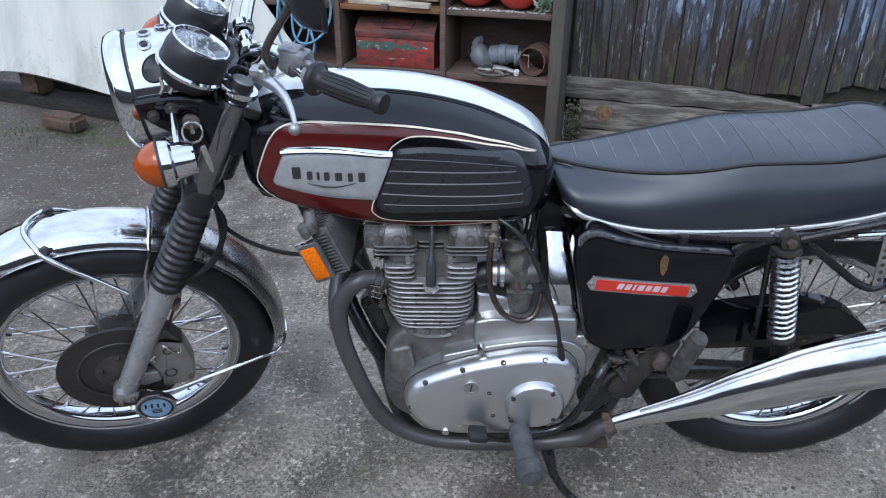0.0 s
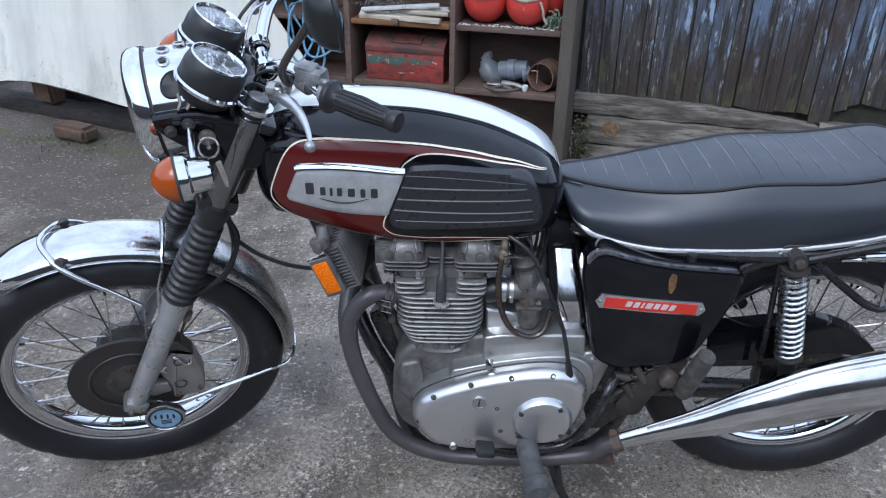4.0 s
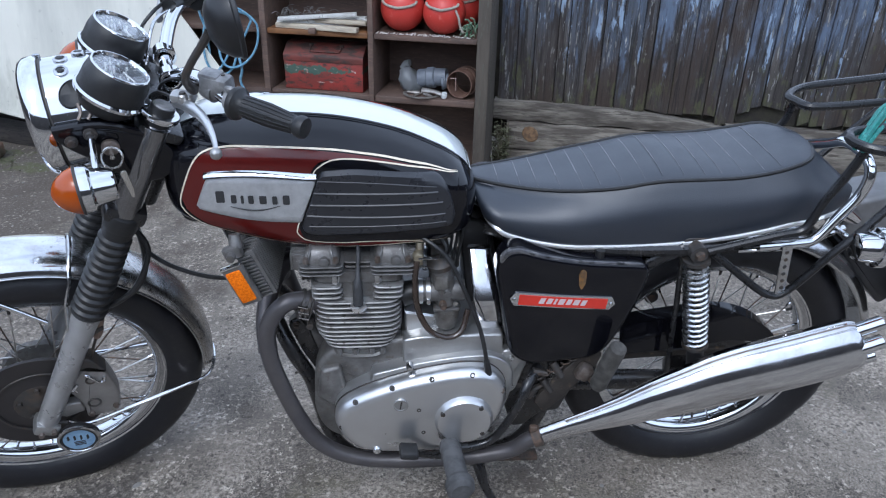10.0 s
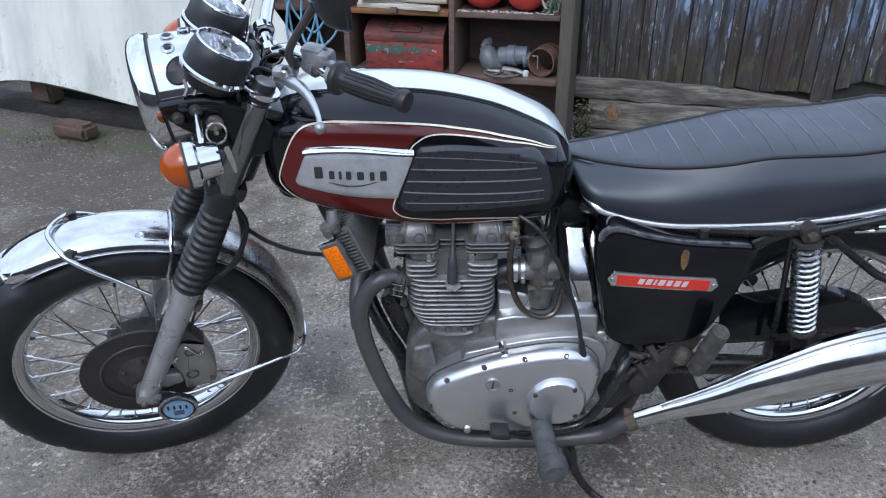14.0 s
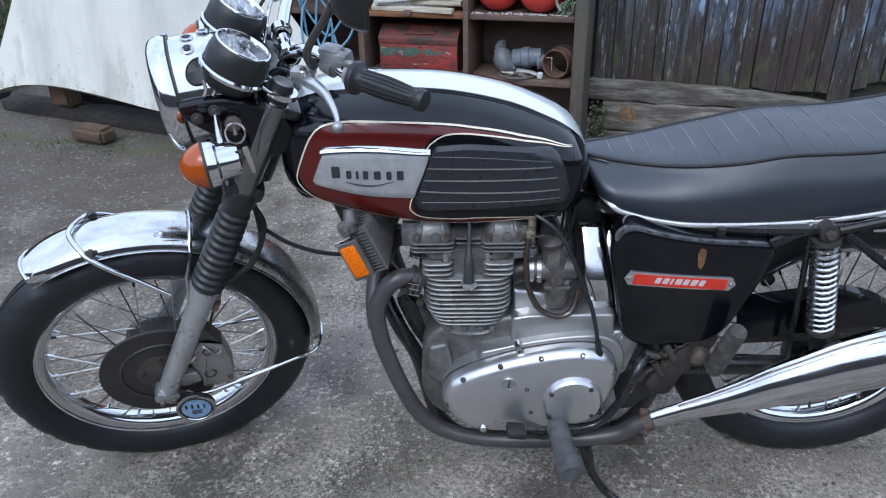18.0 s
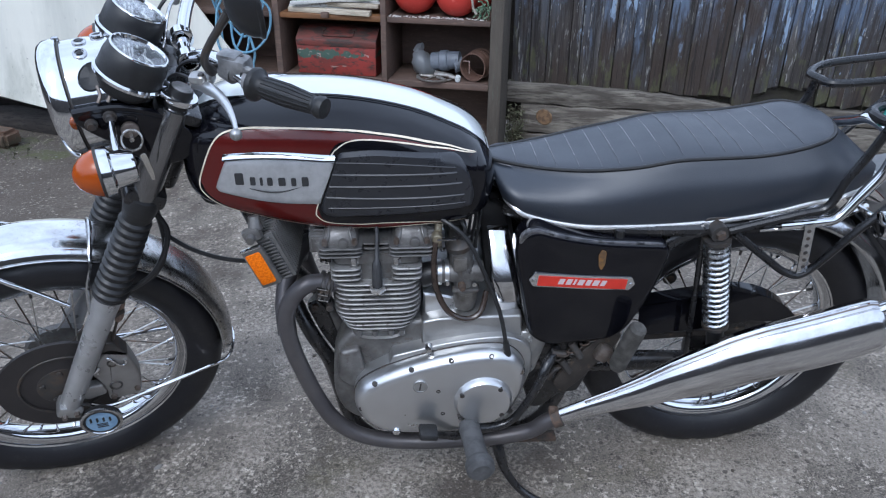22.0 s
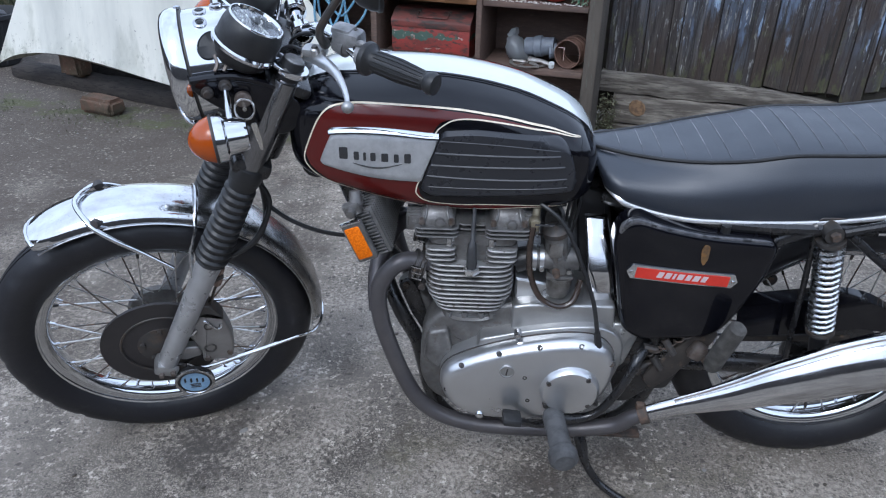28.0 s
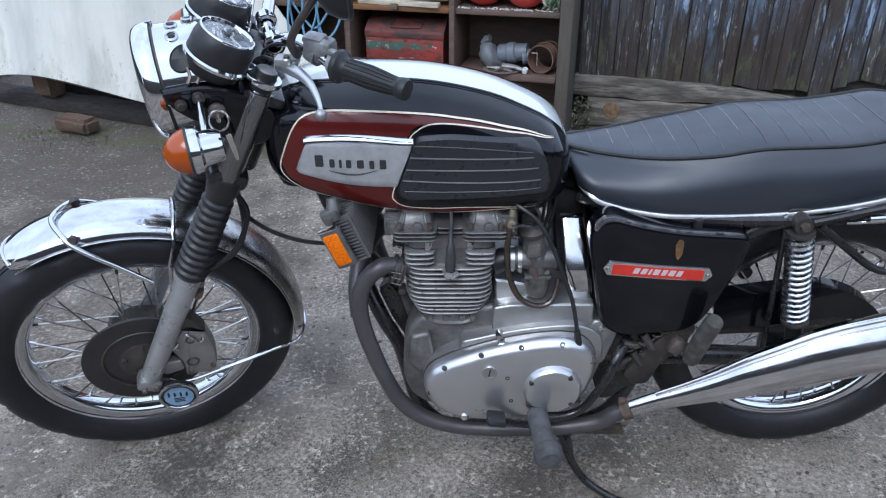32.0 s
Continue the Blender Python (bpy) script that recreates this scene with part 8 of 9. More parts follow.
tb = wall_thing("toolbox", "dented red metal toolbox with chipped green patches on the shelf", "toolbox")
x0, x1, yf, z0 = -0.826, -0.466, -0.350, 0.429
body = [(yf, z0), (yf, z0 + 0.124), (yf + 0.20, z0 + 0.124), (yf + 0.20, z0)]
part("body", moved(grid([[Vector((x, q.x, q.y)) for q in rounded(body, 0.005, 2)] for x in (x0, x0 + 0.004, x1 - 0.004, x1)]), Matrix.Identity(4)), M["toolbox"], tb)
lid = [(yf - 0.003, z0 + 0.122), (yf - 0.003, z0 + 0.152), (yf + 0.060, z0 + 0.196), (yf + 0.140, z0 + 0.196), (yf + 0.203, z0 + 0.152), (yf + 0.203, z0 + 0.122)]
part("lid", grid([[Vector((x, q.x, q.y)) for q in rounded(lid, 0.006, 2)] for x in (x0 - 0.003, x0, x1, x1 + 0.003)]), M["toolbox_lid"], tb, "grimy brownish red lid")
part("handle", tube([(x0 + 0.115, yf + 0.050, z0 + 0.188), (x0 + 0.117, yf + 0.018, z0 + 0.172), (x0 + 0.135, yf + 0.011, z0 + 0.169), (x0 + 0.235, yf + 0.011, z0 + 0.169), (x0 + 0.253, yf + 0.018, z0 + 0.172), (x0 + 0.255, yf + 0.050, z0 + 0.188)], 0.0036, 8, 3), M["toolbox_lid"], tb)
for q in (x0 + 0.115, x0 + 0.255):
    part("handle_loop", box(q, yf + 0.048, z0 + 0.190, 0.018, 0.012, 0.008, 0.002, Matrix.Rotation(0.6, 4, "X")), M["rust"], tb)
for cx, cz, rx, rz in ((0.018, 0.105, 0.010, 0.003), (0.105, 0.084, 0.003, 0.010), (0.168, 0.036, 0.016, 0.003), (0.216, 0.040, 0.010, 0.003)):      # bare chips
    o = [(x0 + cx + rx * (1 + 0.3 * math.sin(5 * a)) * math.cos(a), z0 + cz + rz * (1 + 0.4 * math.sin(3 * a + 1)) * math.sin(a)) for a in [2 * math.pi * j / 18 for j in range(18)]]
    part("paint_chip", slab(o, yf - 0.0008, yf + 0.002), M["bare"], tb, smooth=0)

# offcuts of pale timber on the upper shelf
M["pale_wood"] = material("pale_offcut_wood", (0.50, 0.44, 0.34), 0.65, second=(0.36, 0.31, 0.24), scale=8, stretch=(1, 8, 8), fine=(0.6, 0.56, 0.48), fine_scale=30, fine_amount=0.2, bump=0.0008, bump_scale=40, vary=0.15)
M["white_board"] = material("white_painted_offcut", (0.62, 0.62, 0.60), 0.6, second=(0.45, 0.44, 0.42), scale=14, amount=0.35, fine=(0.25, 0.24, 0.22), fine_scale=50, fine_amount=0.12)
for k, (xa, ya, xb, yb, z, w, h, mat) in enumerate(((-0.850, -0.340, -0.475, -0.378, 0.706, 0.034, 0.020, "pale_wood"), (-0.850, -0.330, -0.455, -0.280, 0.712, 0.040, 0.026, "white_board"),
                                                    (-0.83, -0.375, -0.50, -0.300, 0.736, 0.030, 0.014, "white_board"), (-0.70, -0.315, -0.450, -0.325, 0.728, 0.026, 0.018, "pale_wood"), (-0.82, -0.27, -0.47, -0.25, 0.715, 0.05, 0.03, "white_board"))):
    a, b = Vector((xa, ya, z)), Vector((xb, yb, z + 0.012 * (k % 3)))
    t = thing("timber_offcut", "pale timber offcut lying on the shelf", "timber", WALL.copy(), "timber offcuts on the shelf")
    d = b - a
    g = box(0, 0, 0, d.length, w, h, 0.002, None)
    part("piece", moved(g, Matrix.Translation((a + b) / 2) @ d.to_track_quat("X", "Z").to_matrix().to_4x4()), M[mat], t)
sr = random.Random(9)
shav = []
for i in range(60):
    p = Vector((sr.uniform(-0.86, -0.62), sr.uniform(-0.34, -0.22), 0.728 + sr.uniform(0, 0.03)))
    q = p + Vector((sr.uniform(-0.04, 0.04), sr.uniform(-0.03, 0.03), sr.uniform(-0.01, 0.03)))
    shav.append(tube([p, (p + q) / 2 + Vector((0, 0, 0.01)), q], 0.0011, 4, 3))
tagged(part("wire_tangle", join(*shav), material("dull_grey_wire", (0.22, 0.215, 0.21), 0.6, 0.3), place=WALL.copy()), "tangle of thin grey wire on the shelf", "wire", kind="stuff")
part_block = thing("wood_block", "small brown wooden block on the shelf front", "block", WALL.copy())
part("block", box(-0.675, -0.386, 0.694, 0.034, 0.024, 0.024, 0.006), M["shelf_wood"], part_block)

# two red fishing floats
M["buoy"] = material("faded_red_float", (0.58, 0.05, 0.035), 0.42, 0.0, second=(0.50, 0.045, 0.035), scale=14, amount=0.45, sharp=0.5, fine=(0.62, 0.14, 0.11), fine_scale=40, fine_amount=0.15, rough_vary=0.1, bump=0.0004)
M["rope_pale"] = material("pale_rope", (0.42, 0.38, 0.32), 0.9, second=(0.28, 0.25, 0.21), scale=120, bump=0.001, bump_scale=300)
M["rope_green"] = material("green_rope", (0.04, 0.13, 0.07), 0.85, second=(0.25, 0.28, 0.2), scale=70, bump=0.001, bump_scale=300)
for k, (cx, cy, fr_) in enumerate(((-0.302, -0.272, 0.0955), (-0.116, -0.296, 0.091), (-0.060, -0.135, 0.091))):
    fb = thing("fishing_float", "faded red round fishing float with a rope", "float", WALL.copy(), "red floats on the shelf")
    c = Vector((cx, cy, 0.6955 + fr_))
    part("ball", ball(c, fr_, 32, 20), M["buoy"], fb)
    part("neck", lathe([(0.03, 0.092), (0.026, 0.105), (0.024, 0.118), (0.013, 0.122), (0.0, 0.122)], c, (0.25, -0.3, 1), 20), M["buoy"], fb)
    rp = [c + Vector((0.100 * math.cos(a), -0.080 - 0.02 * math.sin(a * 2) * 0 - 0.055 * (1 - abs(math.cos(a))), 0.055 - 0.035 * math.sin(a) + 0.012 * k)) for a in [math.pi * j / 10 for j in range(11)]]
    rp = [c + (p - c).normalized() * (fr_ + 0.005) for p in rp]
    part("rope", tube(rp, 0.0055, 8, 4), M["rope_pale"], fb)
    if k == 1:
        q = c + Vector((0.060, -0.072, 0.02))
        part("rope_tail", tube([q, q + Vector((0.016, -0.012, -0.03)), q + Vector((0.020, -0.006, -0.06)), q + Vector((0.034, -0.004, -0.085))], 0.005, 8, 4), M["rope_pale"], fb)
tg = []
for i in range(22):
    p = Vector((sr.uniform(-0.03, 0.030), sr.uniform(-0.37, -0.33), 0.70 + sr.uniform(0, 0.05)))
    q = p + Vector((sr.uniform(-0.03, 0.02), sr.uniform(-0.012, 0.02), sr.uniform(-0.03, 0.03)))
    q.z = max(q.z, 0.702)
    tg.append(tube([p, (p + q) / 2 + Vector((0.005, -0.006, 0.01)), q], 0.004, 5, 3))
tagged(part("net_rope", join(*tg), M["rope_green"], place=WALL.copy()), "tangle of green and white net rope", "rope", kind="stuff")
flakes = []
for i in range(120):
    px, py = sr.uniform(-0.40, 0.02), -0.381 + abs(sr.gauss(0, 0.018)) + 0.012
    s = sr.uniform(0.0012, 0.0045)
    flakes.append(box(px, py, 0.6965 + s * 0.3, s * 2, s * 1.5, s * 0.8, 0, Matrix.Rotation(sr.uniform(0, 3), 4, "Z")))
tagged(part("paint_flakes", join(*flakes), material("white_flakes", (0.6, 0.58, 0.54), 0.8), place=WALL.copy()), "white flakes scattered along the shelf edge", "flakes", kind="stuff")

# plumbing bits on the lower shelf
clear = bpy.data.materials.new("cloudy_plastic")
clear.use_nodes = True
cb_ = clear.node_tree.nodes["Principled BSDF"]
cb_.inputs["Base Color"].default_value, cb_.inputs["Roughness"].default_value, cb_.inputs["Transmission Weight"].default_value = (0.40, 0.42, 0.44, 1), 0.35, 0.65
M["grey_plastic"] = material("grey_plastic", (0.17, 0.19, 0.22), 0.5, second=(0.13, 0.145, 0.17), scale=25, rough_vary=0.1)
M["hoop_rust"] = material("brown_hoop", (0.13, 0.075, 0.055), 0.6, 0.2, second=(0.20, 0.12, 0.09), scale=30, bump=0.0006)
M["crank_steel"] = material("dulled_crank_steel", (0.42, 0.40, 0.37), 0.42, 0.75, second=(0.25, 0.21, 0.18), scale=60, amount=0.45)
pf_ = wall_thing("pipe_fitting", "grey pipe fitting with a cloudy plastic bag over its end", "pipe fitting")
part("sleeve", lathe([(0.036, 0.0), (0.040, 0.004), (0.040, 0.04), (0.046, 0.045), (0.046, 0.075), (0.040, 0.08), (0.036, 0.13), (0.030, 0.13)], (-0.232, -0.26, 0.490), (1, -0.05, 0.12), 28), M["grey_plastic"], pf_)
bag = []
br_ = random.Random(3)
for i in range(9):
    h = i / 8
    rr = 0.026 + 0.032 * math.sin(math.pi * min(1, h * 0.9 + 0.15))
    bag.append([Vector((-0.31 + 0.095 * h + br_.uniform(-0.006, 0.006), -0.26 + rr * math.cos(a) * br_.uniform(0.85, 1.15), 0.492 - 0.004 * i + rr * math.sin(a) * br_.uniform(0.85, 1.12))) for a in [2 * math.pi * j / 14 for j in range(14)]])
part("plastic_bag", grid(bag), clear, pf_, "crumpled cloudy plastic", 80)
part("bag_foot", tube([(-0.27, -0.27, 0.46), (-0.262, -0.275, 0.430)], [0.026, 0.020], 14), clear, pf_)
part("bag_tuft", tube([(-0.30, -0.26, 0.53), (-0.292, -0.26, 0.552), (-0.272, -0.265, 0.556)], [0.02, 0.014, 0.016], 9), clear, pf_)
wh = wall_thing("bicycle_crank", "dull steel bicycle chainring with its crank lying on the shelf", "crank")
ro, ri = [], []
for j in range(168):                                   # 42 teeth
    a = 2 * math.pi * j / 168
    k_ = (0.083, 0.0865, 0.0865, 0.083)[j % 4]
    ro.append(Vector((-0.205 + k_ * math.cos(a), -0.310 + k_ * math.sin(a), 0.0)))
    ri.append(Vector((-0.205 + 0.070 * math.cos(a), -0.310 + 0.070 * math.sin(a), 0.0)))
lay = Vector((0, 0, 0.434))
part("chainring", grid([[p + lay for p in ri], [p + lay for p in ro], [p + lay + Vector((0, 0, 0.0035)) for p in ro], [p + lay + Vector((0, 0, 0.0035)) for p in ri]], loop=True), M["crank_steel"], wh)
for j in range(5):
    a = 2 * math.pi * j / 5 + 0.5
    d = Vector((math.cos(a), math.sin(a), 0))
    part("spider_arm", tube([Vector((-0.205, -0.310, 0.438)) + d * 0.012, Vector((-0.205, -0.310, 0.4375)) + d * 0.072], [0.009, 0.006], 8, flat=0.5), M["crank_steel"], wh)
part("crank_arm", tube([(-0.205, -0.31, 0.450), (-0.15, -0.332, 0.452), (-0.105, -0.350, 0.446)], [0.013, 0.010, 0.009], 10, 3, flat=0.7), M["crank_steel"], wh)
part("pedal_eye", lathe([(0.0, -0.012), (0.011, -0.012), (0.0125, -0.008), (0.0125, 0.008), (0.011, 0.012), (0.0, 0.012)], (-0.098, -0.352, 0.444), (0.15, -0.2, 1), 16), M["white_paint"], wh)
hp = wall_thing("hose_reel", "open brown hoop roll standing on the shelf", "hoop")
for k, (yy, rr) in enumerate(((-0.335, 0.060), (-0.300, 0.062), (-0.27, 0.060))):
    c = Vector((-0.036 + 0.014 * k, yy, 0.492 + 0.004 * k))
    part("hoop", lathe([(rr - 0.003, -0.004), (rr, -0.004), (rr + 0.001, 0.0), (rr, 0.004), (rr - 0.003, 0.004)], c, (0.30, 1, 0), 40, closed=True), M["hoop_rust"], hp)
part("sleeve", lathe([(0.056, 0.0), (0.058, 0.0), (0.058, 0.07), (0.056, 0.07)], (-0.036, -0.335, 0.492), (0.30, 1, 0.05), 36, closed=True), M["hoop_rust"], hp)
part("tab", box(-0.05, -0.345, 0.492, 0.004, 0.003, 0.055, 0.001), M["bare"], hp)
part("tab", box(-0.062, -0.345, 0.520, 0.030, 0.003, 0.004, 0.001), M["bare"], hp)
for k in range(4):
    part("link", lathe([(0.012, -0.006), (0.030, -0.005), (0.032, 0.005), (0.012, 0.006)], (-0.118 + k * 0.006, -0.29 + 0.012 * k, 0.485), (1, 0.2, 0.1), 20), M["grey_plastic"], hp)

# blue rope hanging on the shelf's edge
M["rope_blue"] = material("pale_blue_rope", (0.17, 0.34, 0.46), 0.75, second=(0.10, 0.24, 0.36), scale=60, fine=(0.4, 0.5, 0.55), fine_scale=160, fine_amount=0.25, bump=0.0008, bump_scale=350)
rp_ = wall_thing("blue_rope", "coil of pale blue rope hanging from the shelf edge", "rope")
rr_ = random.Random(12)
for i in range(4):
    cx, cz = -1.05 + rr_.uniform(-0.06, 0.07), 0.71 + rr_.uniform(-0.01, 0.03)
    rx, rz = rr_.uniform(0.05, 0.12), rr_.uniform(0.10, 0.22)
    part("loop", tube([(cx + rx * math.cos(a) + 0.02 * math.sin(2 * a + i), -0.408 - 0.006 * i % 0.02 + 0.012 * math.sin(a * 2 + i), cz - 0.02 + rz * math.sin(a) * (1 if math.sin(a) < 0 else 0.5)) for a in [2 * math.pi * j / 18 for j in range(18)]], 0.0052, 8, 3, closed=True), M["rope_blue"], rp_)
part("tail", tube([(-1.02, -0.41, 0.60), (-1.00, -0.415, 0.52), (-1.015, -0.41, 0.46), (-0.99, -0.41, 0.40), (-0.98, -0.42, 0.33)], 0.006, 8, 5), M["rope_blue"], rp_)

# big off-white sheet leaning in front of the shelf
M["sheet"] = material("off_white_sheet", (0.765, 0.755, 0.675), 0.6, 0.0, second=(0.675, 0.665, 0.59), scale=3.5, amount=0.45, sharp=0.5, fine=(0.42, 0.41, 0.37), fine_scale=26, fine_amount=0.05, rough_vary=0.1, bump=0.0015, bump_scale=6)


def dirty_sheet(m):
    """Green-grey splash stains and black mildew specks, thickest towards the sheet's foot."""
    nt = m.node_tree
    b = nt.nodes["Principled BSDF"]
    c = b.inputs["Base Color"].links[0].from_socket
    at = nt.nodes["Texture Coordinate"]
    sep = nt.nodes.new("ShaderNodeSeparateXYZ")
    nt.links.new(at.outputs["Object"], sep.inputs[0])
    for sc, stretch, lo, hi, colour, strength, z0, z1, gain in ((9.0, (1, 1, 0.35), 0.52, 0.70, (0.38, 0.385, 0.31), 0.55, 0.62, 0.14, 0.16), (26.0, (1, 1, 0.6), 0.56, 0.66, (0.20, 0.20, 0.14), 0.45, 0.42, 0.12, 0.12),
                                                               (38.0, (1, 1, 1), 0.67, 0.71, (0.06, 0.06, 0.05), 0.8, 0.8, 0.1, 0.08), (2.5, (1, 1, 0.15), 0.50, 0.72, (0.47, 0.475, 0.43), 0.8, 1.6, 0.2, 0.05)):
        mp = nt.nodes.new("ShaderNodeMapping")
        mp.inputs["Scale"].default_value = stretch
        nt.links.new(at.outputs["Object"], mp.inputs["Vector"])
        t = nt.nodes.new("ShaderNodeTexNoise")
        t.inputs["Scale"].default_value, t.inputs["Detail"].default_value, t.inputs["Roughness"].default_value = sc, 7.0, 0.65
        nt.links.new(mp.outputs["Vector"], t.inputs["Vector"])
        foot = nt.nodes.new("ShaderNodeMapRange")
        foot.inputs["From Min"].default_value, foot.inputs["From Max"].default_value = z0, z1
        foot.inputs["To Min"].default_value, foot.inputs["To Max"].default_value = -gain, gain
        nt.links.new(sep.outputs["Z"], foot.inputs["Value"])
        add = nt.nodes.new("ShaderNodeMath")
        nt.links.new(t.outputs["Fac"], add.inputs[0])
        nt.links.new(foot.outputs["Result"], add.inputs[1])
        r = nt.nodes.new("ShaderNodeMapRange")
        r.inputs["From Min"].default_value, r.inputs["From Max"].default_value, r.inputs["To Max"].default_value = lo, hi, strength
        nt.links.new(add.outputs[0], r.inputs["Value"])
        x = nt.nodes.new("ShaderNodeMix")
        x.data_type = "RGBA"
        nt.links.new(r.outputs["Result"], x.inputs["Factor"])
        nt.links.new(c, x.inputs["A"])
        x.inputs["B"].default_value = (*colour, 1)
        c = x.outputs["Result"]
    nt.links.new(c, b.inputs["Base Color"])


dirty_sheet(M["sheet"])
bot = curve([(-3.240, 0.1255, 0), (-3.165, 0.167, 0), (-3.06, 0.205, 0), (-2.90, 0.234, 0), (-2.72, 0.247, 0), (-2.55, 0.243, 0), (-2.37, 0.230, 0), (-2.19, 0.2096, 0), (-2.0, 0.187, 0), (-1.6, 0.135, 0), (-1.2, 0.085, 0), (-0.85, 0.06, 0)], 5)
n = len(bot) - 1
rows = []
for j in range(17):
    h = j / 16
    ring = []
    for i, q in enumerate(bot):
        s = i / n
        z = q.y + (1.45 - q.y) * h
        lx = -3.240 + (z - 0.1255) * 0.56
        rx = -0.74 - (z - 0.06) * 0.78
        x_ = lx + (rx - lx) * (q.x + 3.240) / 2.390 if h > 0 else q.x
        y_ = -0.30 - 0.16 * s + 0.16 * h + 0.035 * math.sin(5.0 * s + 1.0) * (1 - h) + 0.02 * math.sin(2.5 * h + 3 * s)
        ring.append(Vector((x_, y_, z)))
    rows.append(ring)
back_rows = [[v + Vector((0, 0.006, 0)) for v in r] for r in rows]
rings = [rows[0][::-1] and r + b[::-1] for r, b in zip(rows, back_rows)]
sheet = wall_thing("leaning_sheet", "large off-white sheet leaning over bricks with a bowed lower edge", "sheet")
part("panel", grid(rings), M["sheet"], sheet, "", 50)
M["brick"] = material("old_brick", (0.135, 0.074, 0.048), 0.9, second=(0.075, 0.060, 0.038), scale=14, sharp=0.3, fine=(0.18, 0.135, 0.10), fine_scale=70, fine_amount=0.2, bump=0.003, bump_scale=90, vary=0.2)


def brick(x, y, z, turn, group, label, size=(0.215, 0.105, 0.07), seed=0):
    r = random.Random(seed)
    t = thing("brick", label, "brick", pose(x, y, z, r.uniform(-2, 2), 0, turn), group)
    bm = bmesh.new()
    bmesh.ops.create_cube(bm, size=1.0, matrix=Matrix.Translation((0, 0, size[2] / 2)) @ Matrix.Diagonal((*size, 1)))
    bmesh.ops.bevel(bm, geom=list(bm.edges), offset=0.018, segments=3, affect="EDGES")
    bmesh.ops.subdivide_edges(bm, edges=list(bm.edges), cuts=2, use_grid_fill=True)
    for v in bm.verts:
        v.co += Vector((r.uniform(-1, 1), r.uniform(-1, 1), r.uniform(-1, 1))) * 0.0035
    bm.verts.index_update()
    g = [v.co.copy() for v in bm.verts], [tuple(v.index for v in f.verts) for f in bm.faces]
    bm.free()
    part("block", g, M["brick"], t, "", 60)


brick(-1.245, 2.255, 0.0, -22, "loose bricks", "weathered brown brick lying on mossy ground", (0.225, 0.11, 0.085), 1)
brick(-1.547, 2.641, 0.085, -24, "loose bricks", "brown brick propping the white sheet", (0.16, 0.10, 0.16), 2)
# timber colour holds the deep shade under the sheet as well as dirt
M["dark_baulk"] = material("shade_darkened_timber", (0.030, 0.025, 0.023), 0.9, second=(0.050, 0.043, 0.037), scale=8, fine=(0.018, 0.016, 0.015), fine_scale=16, fine_amount=0.4, stretch=(1, 6, 6), bump=0.003, bump_scale=20)
dk = thing("timber_baulk", "weathered dirty timber under the white sheet, darkened for shade", "timber", WALL.copy())
bk, bkr = [], random.Random(12)
for i in range(37):                                    # split and worn along its edges
    q = [(-0.060, 0.0), (0.060, 0.0), (0.058, 0.080), (0.020, 0.086), (-0.030, 0.082), (-0.056, 0.062), (-0.063, 0.030)]
    k_ = 0.82 if i in (0, 36) else 1.0
    bk.append([Vector((-1.15 + 2.3 * i / 36 + bkr.uniform(-0.01, 0.01), k_ * y + bkr.uniform(-0.006, 0.006), max(0.0, k_ * z + (bkr.uniform(-0.010, 0.006) if z > 0 else 0)))) for y, z in q])
part("baulk", moved(grid(bk), Matrix.Translation((-2.20, -0.205, 0)) @ Matrix.Rotation(radians(-8.4), 4, "Z")), M["dark_baulk"], dk, "", 60)

# black plastic tub by the sheet
M["tub"] = material("dusty_black_plastic", (0.020, 0.021, 0.024), 0.62, second=(0.036, 0.037, 0.040), scale=12, amount=0.4, sharp=0.4)
tub = thing("plastic_tub", "dusty black plastic tub standing on the concrete", "tub", pose(-2.315, 3.13, 0, 0, 0, 0))
part("shell", lathe([(0.0, 0.004), (0.125, 0.0), (0.135, 0.01), (0.165, 0.15), (0.195, 0.285), (0.215, 0.292), (0.215, 0.315), (0.200, 0.318), (0.192, 0.30), (0.16, 0.15), (0.13, 0.02), (0.0, 0.015)], (0, 0, 0), (0, 0, 1), 40), M["tub"], tub)
part("dirt", lathe([(0.0, 0.262), (0.10, 0.268), (0.186, 0.258), (0.18, 0.24), (0.0, 0.24)], (0, 0, 0), (0, 0, 1), 30), material("grey_rubble", (0.09, 0.088, 0.088), 0.9, second=(0.04, 0.04, 0.04), scale=30, bump=0.006, bump_scale=50), tub)
for a in (0.6, 3.7):
    part("handle", box(0.222 * math.cos(a), 0.222 * math.sin(a), 0.300, 0.03, 0.09, 0.014, 0.005, Matrix.Rotation(a, 4, "Z")), M["tub"], tub)

# teal cord tied over the rack
M["teal"] = material("teal_cord", (0.02, 0.20, 0.17), 0.6, second=(0.015, 0.13, 0.12), scale=90, fine=(0.08, 0.35, 0.3), fine_scale=180, fine_amount=0.3)
cord = thing("teal_cord", "bundle of teal cord tied across the luggage rack", "cord", pose(0, 0, 0, LEAN, 0, 0))
cr = random.Random(8)
for i in range(7):
    o = Vector((cr.uniform(-0.008, 0.008), cr.uniform(-0.014, 0.014), 0.003 + (i % 3) * 0.006))
    part("strand", tube([Vector((1.540, -0.192, 0.924)) + o * 0.6, Vector((1.60, -0.135, 0.946)) + o * 0.9, Vector((1.666, -0.075, 0.950)) + o * 1.3, Vector((1.782, 0.010, 0.944)) + o * 1.5, Vector((1.895, 0.092, 0.928)) + o * 1.3, Vector((1.955, 0.150, 0.922)) + o], 0.0040, 8, 5), M["teal"], cord)

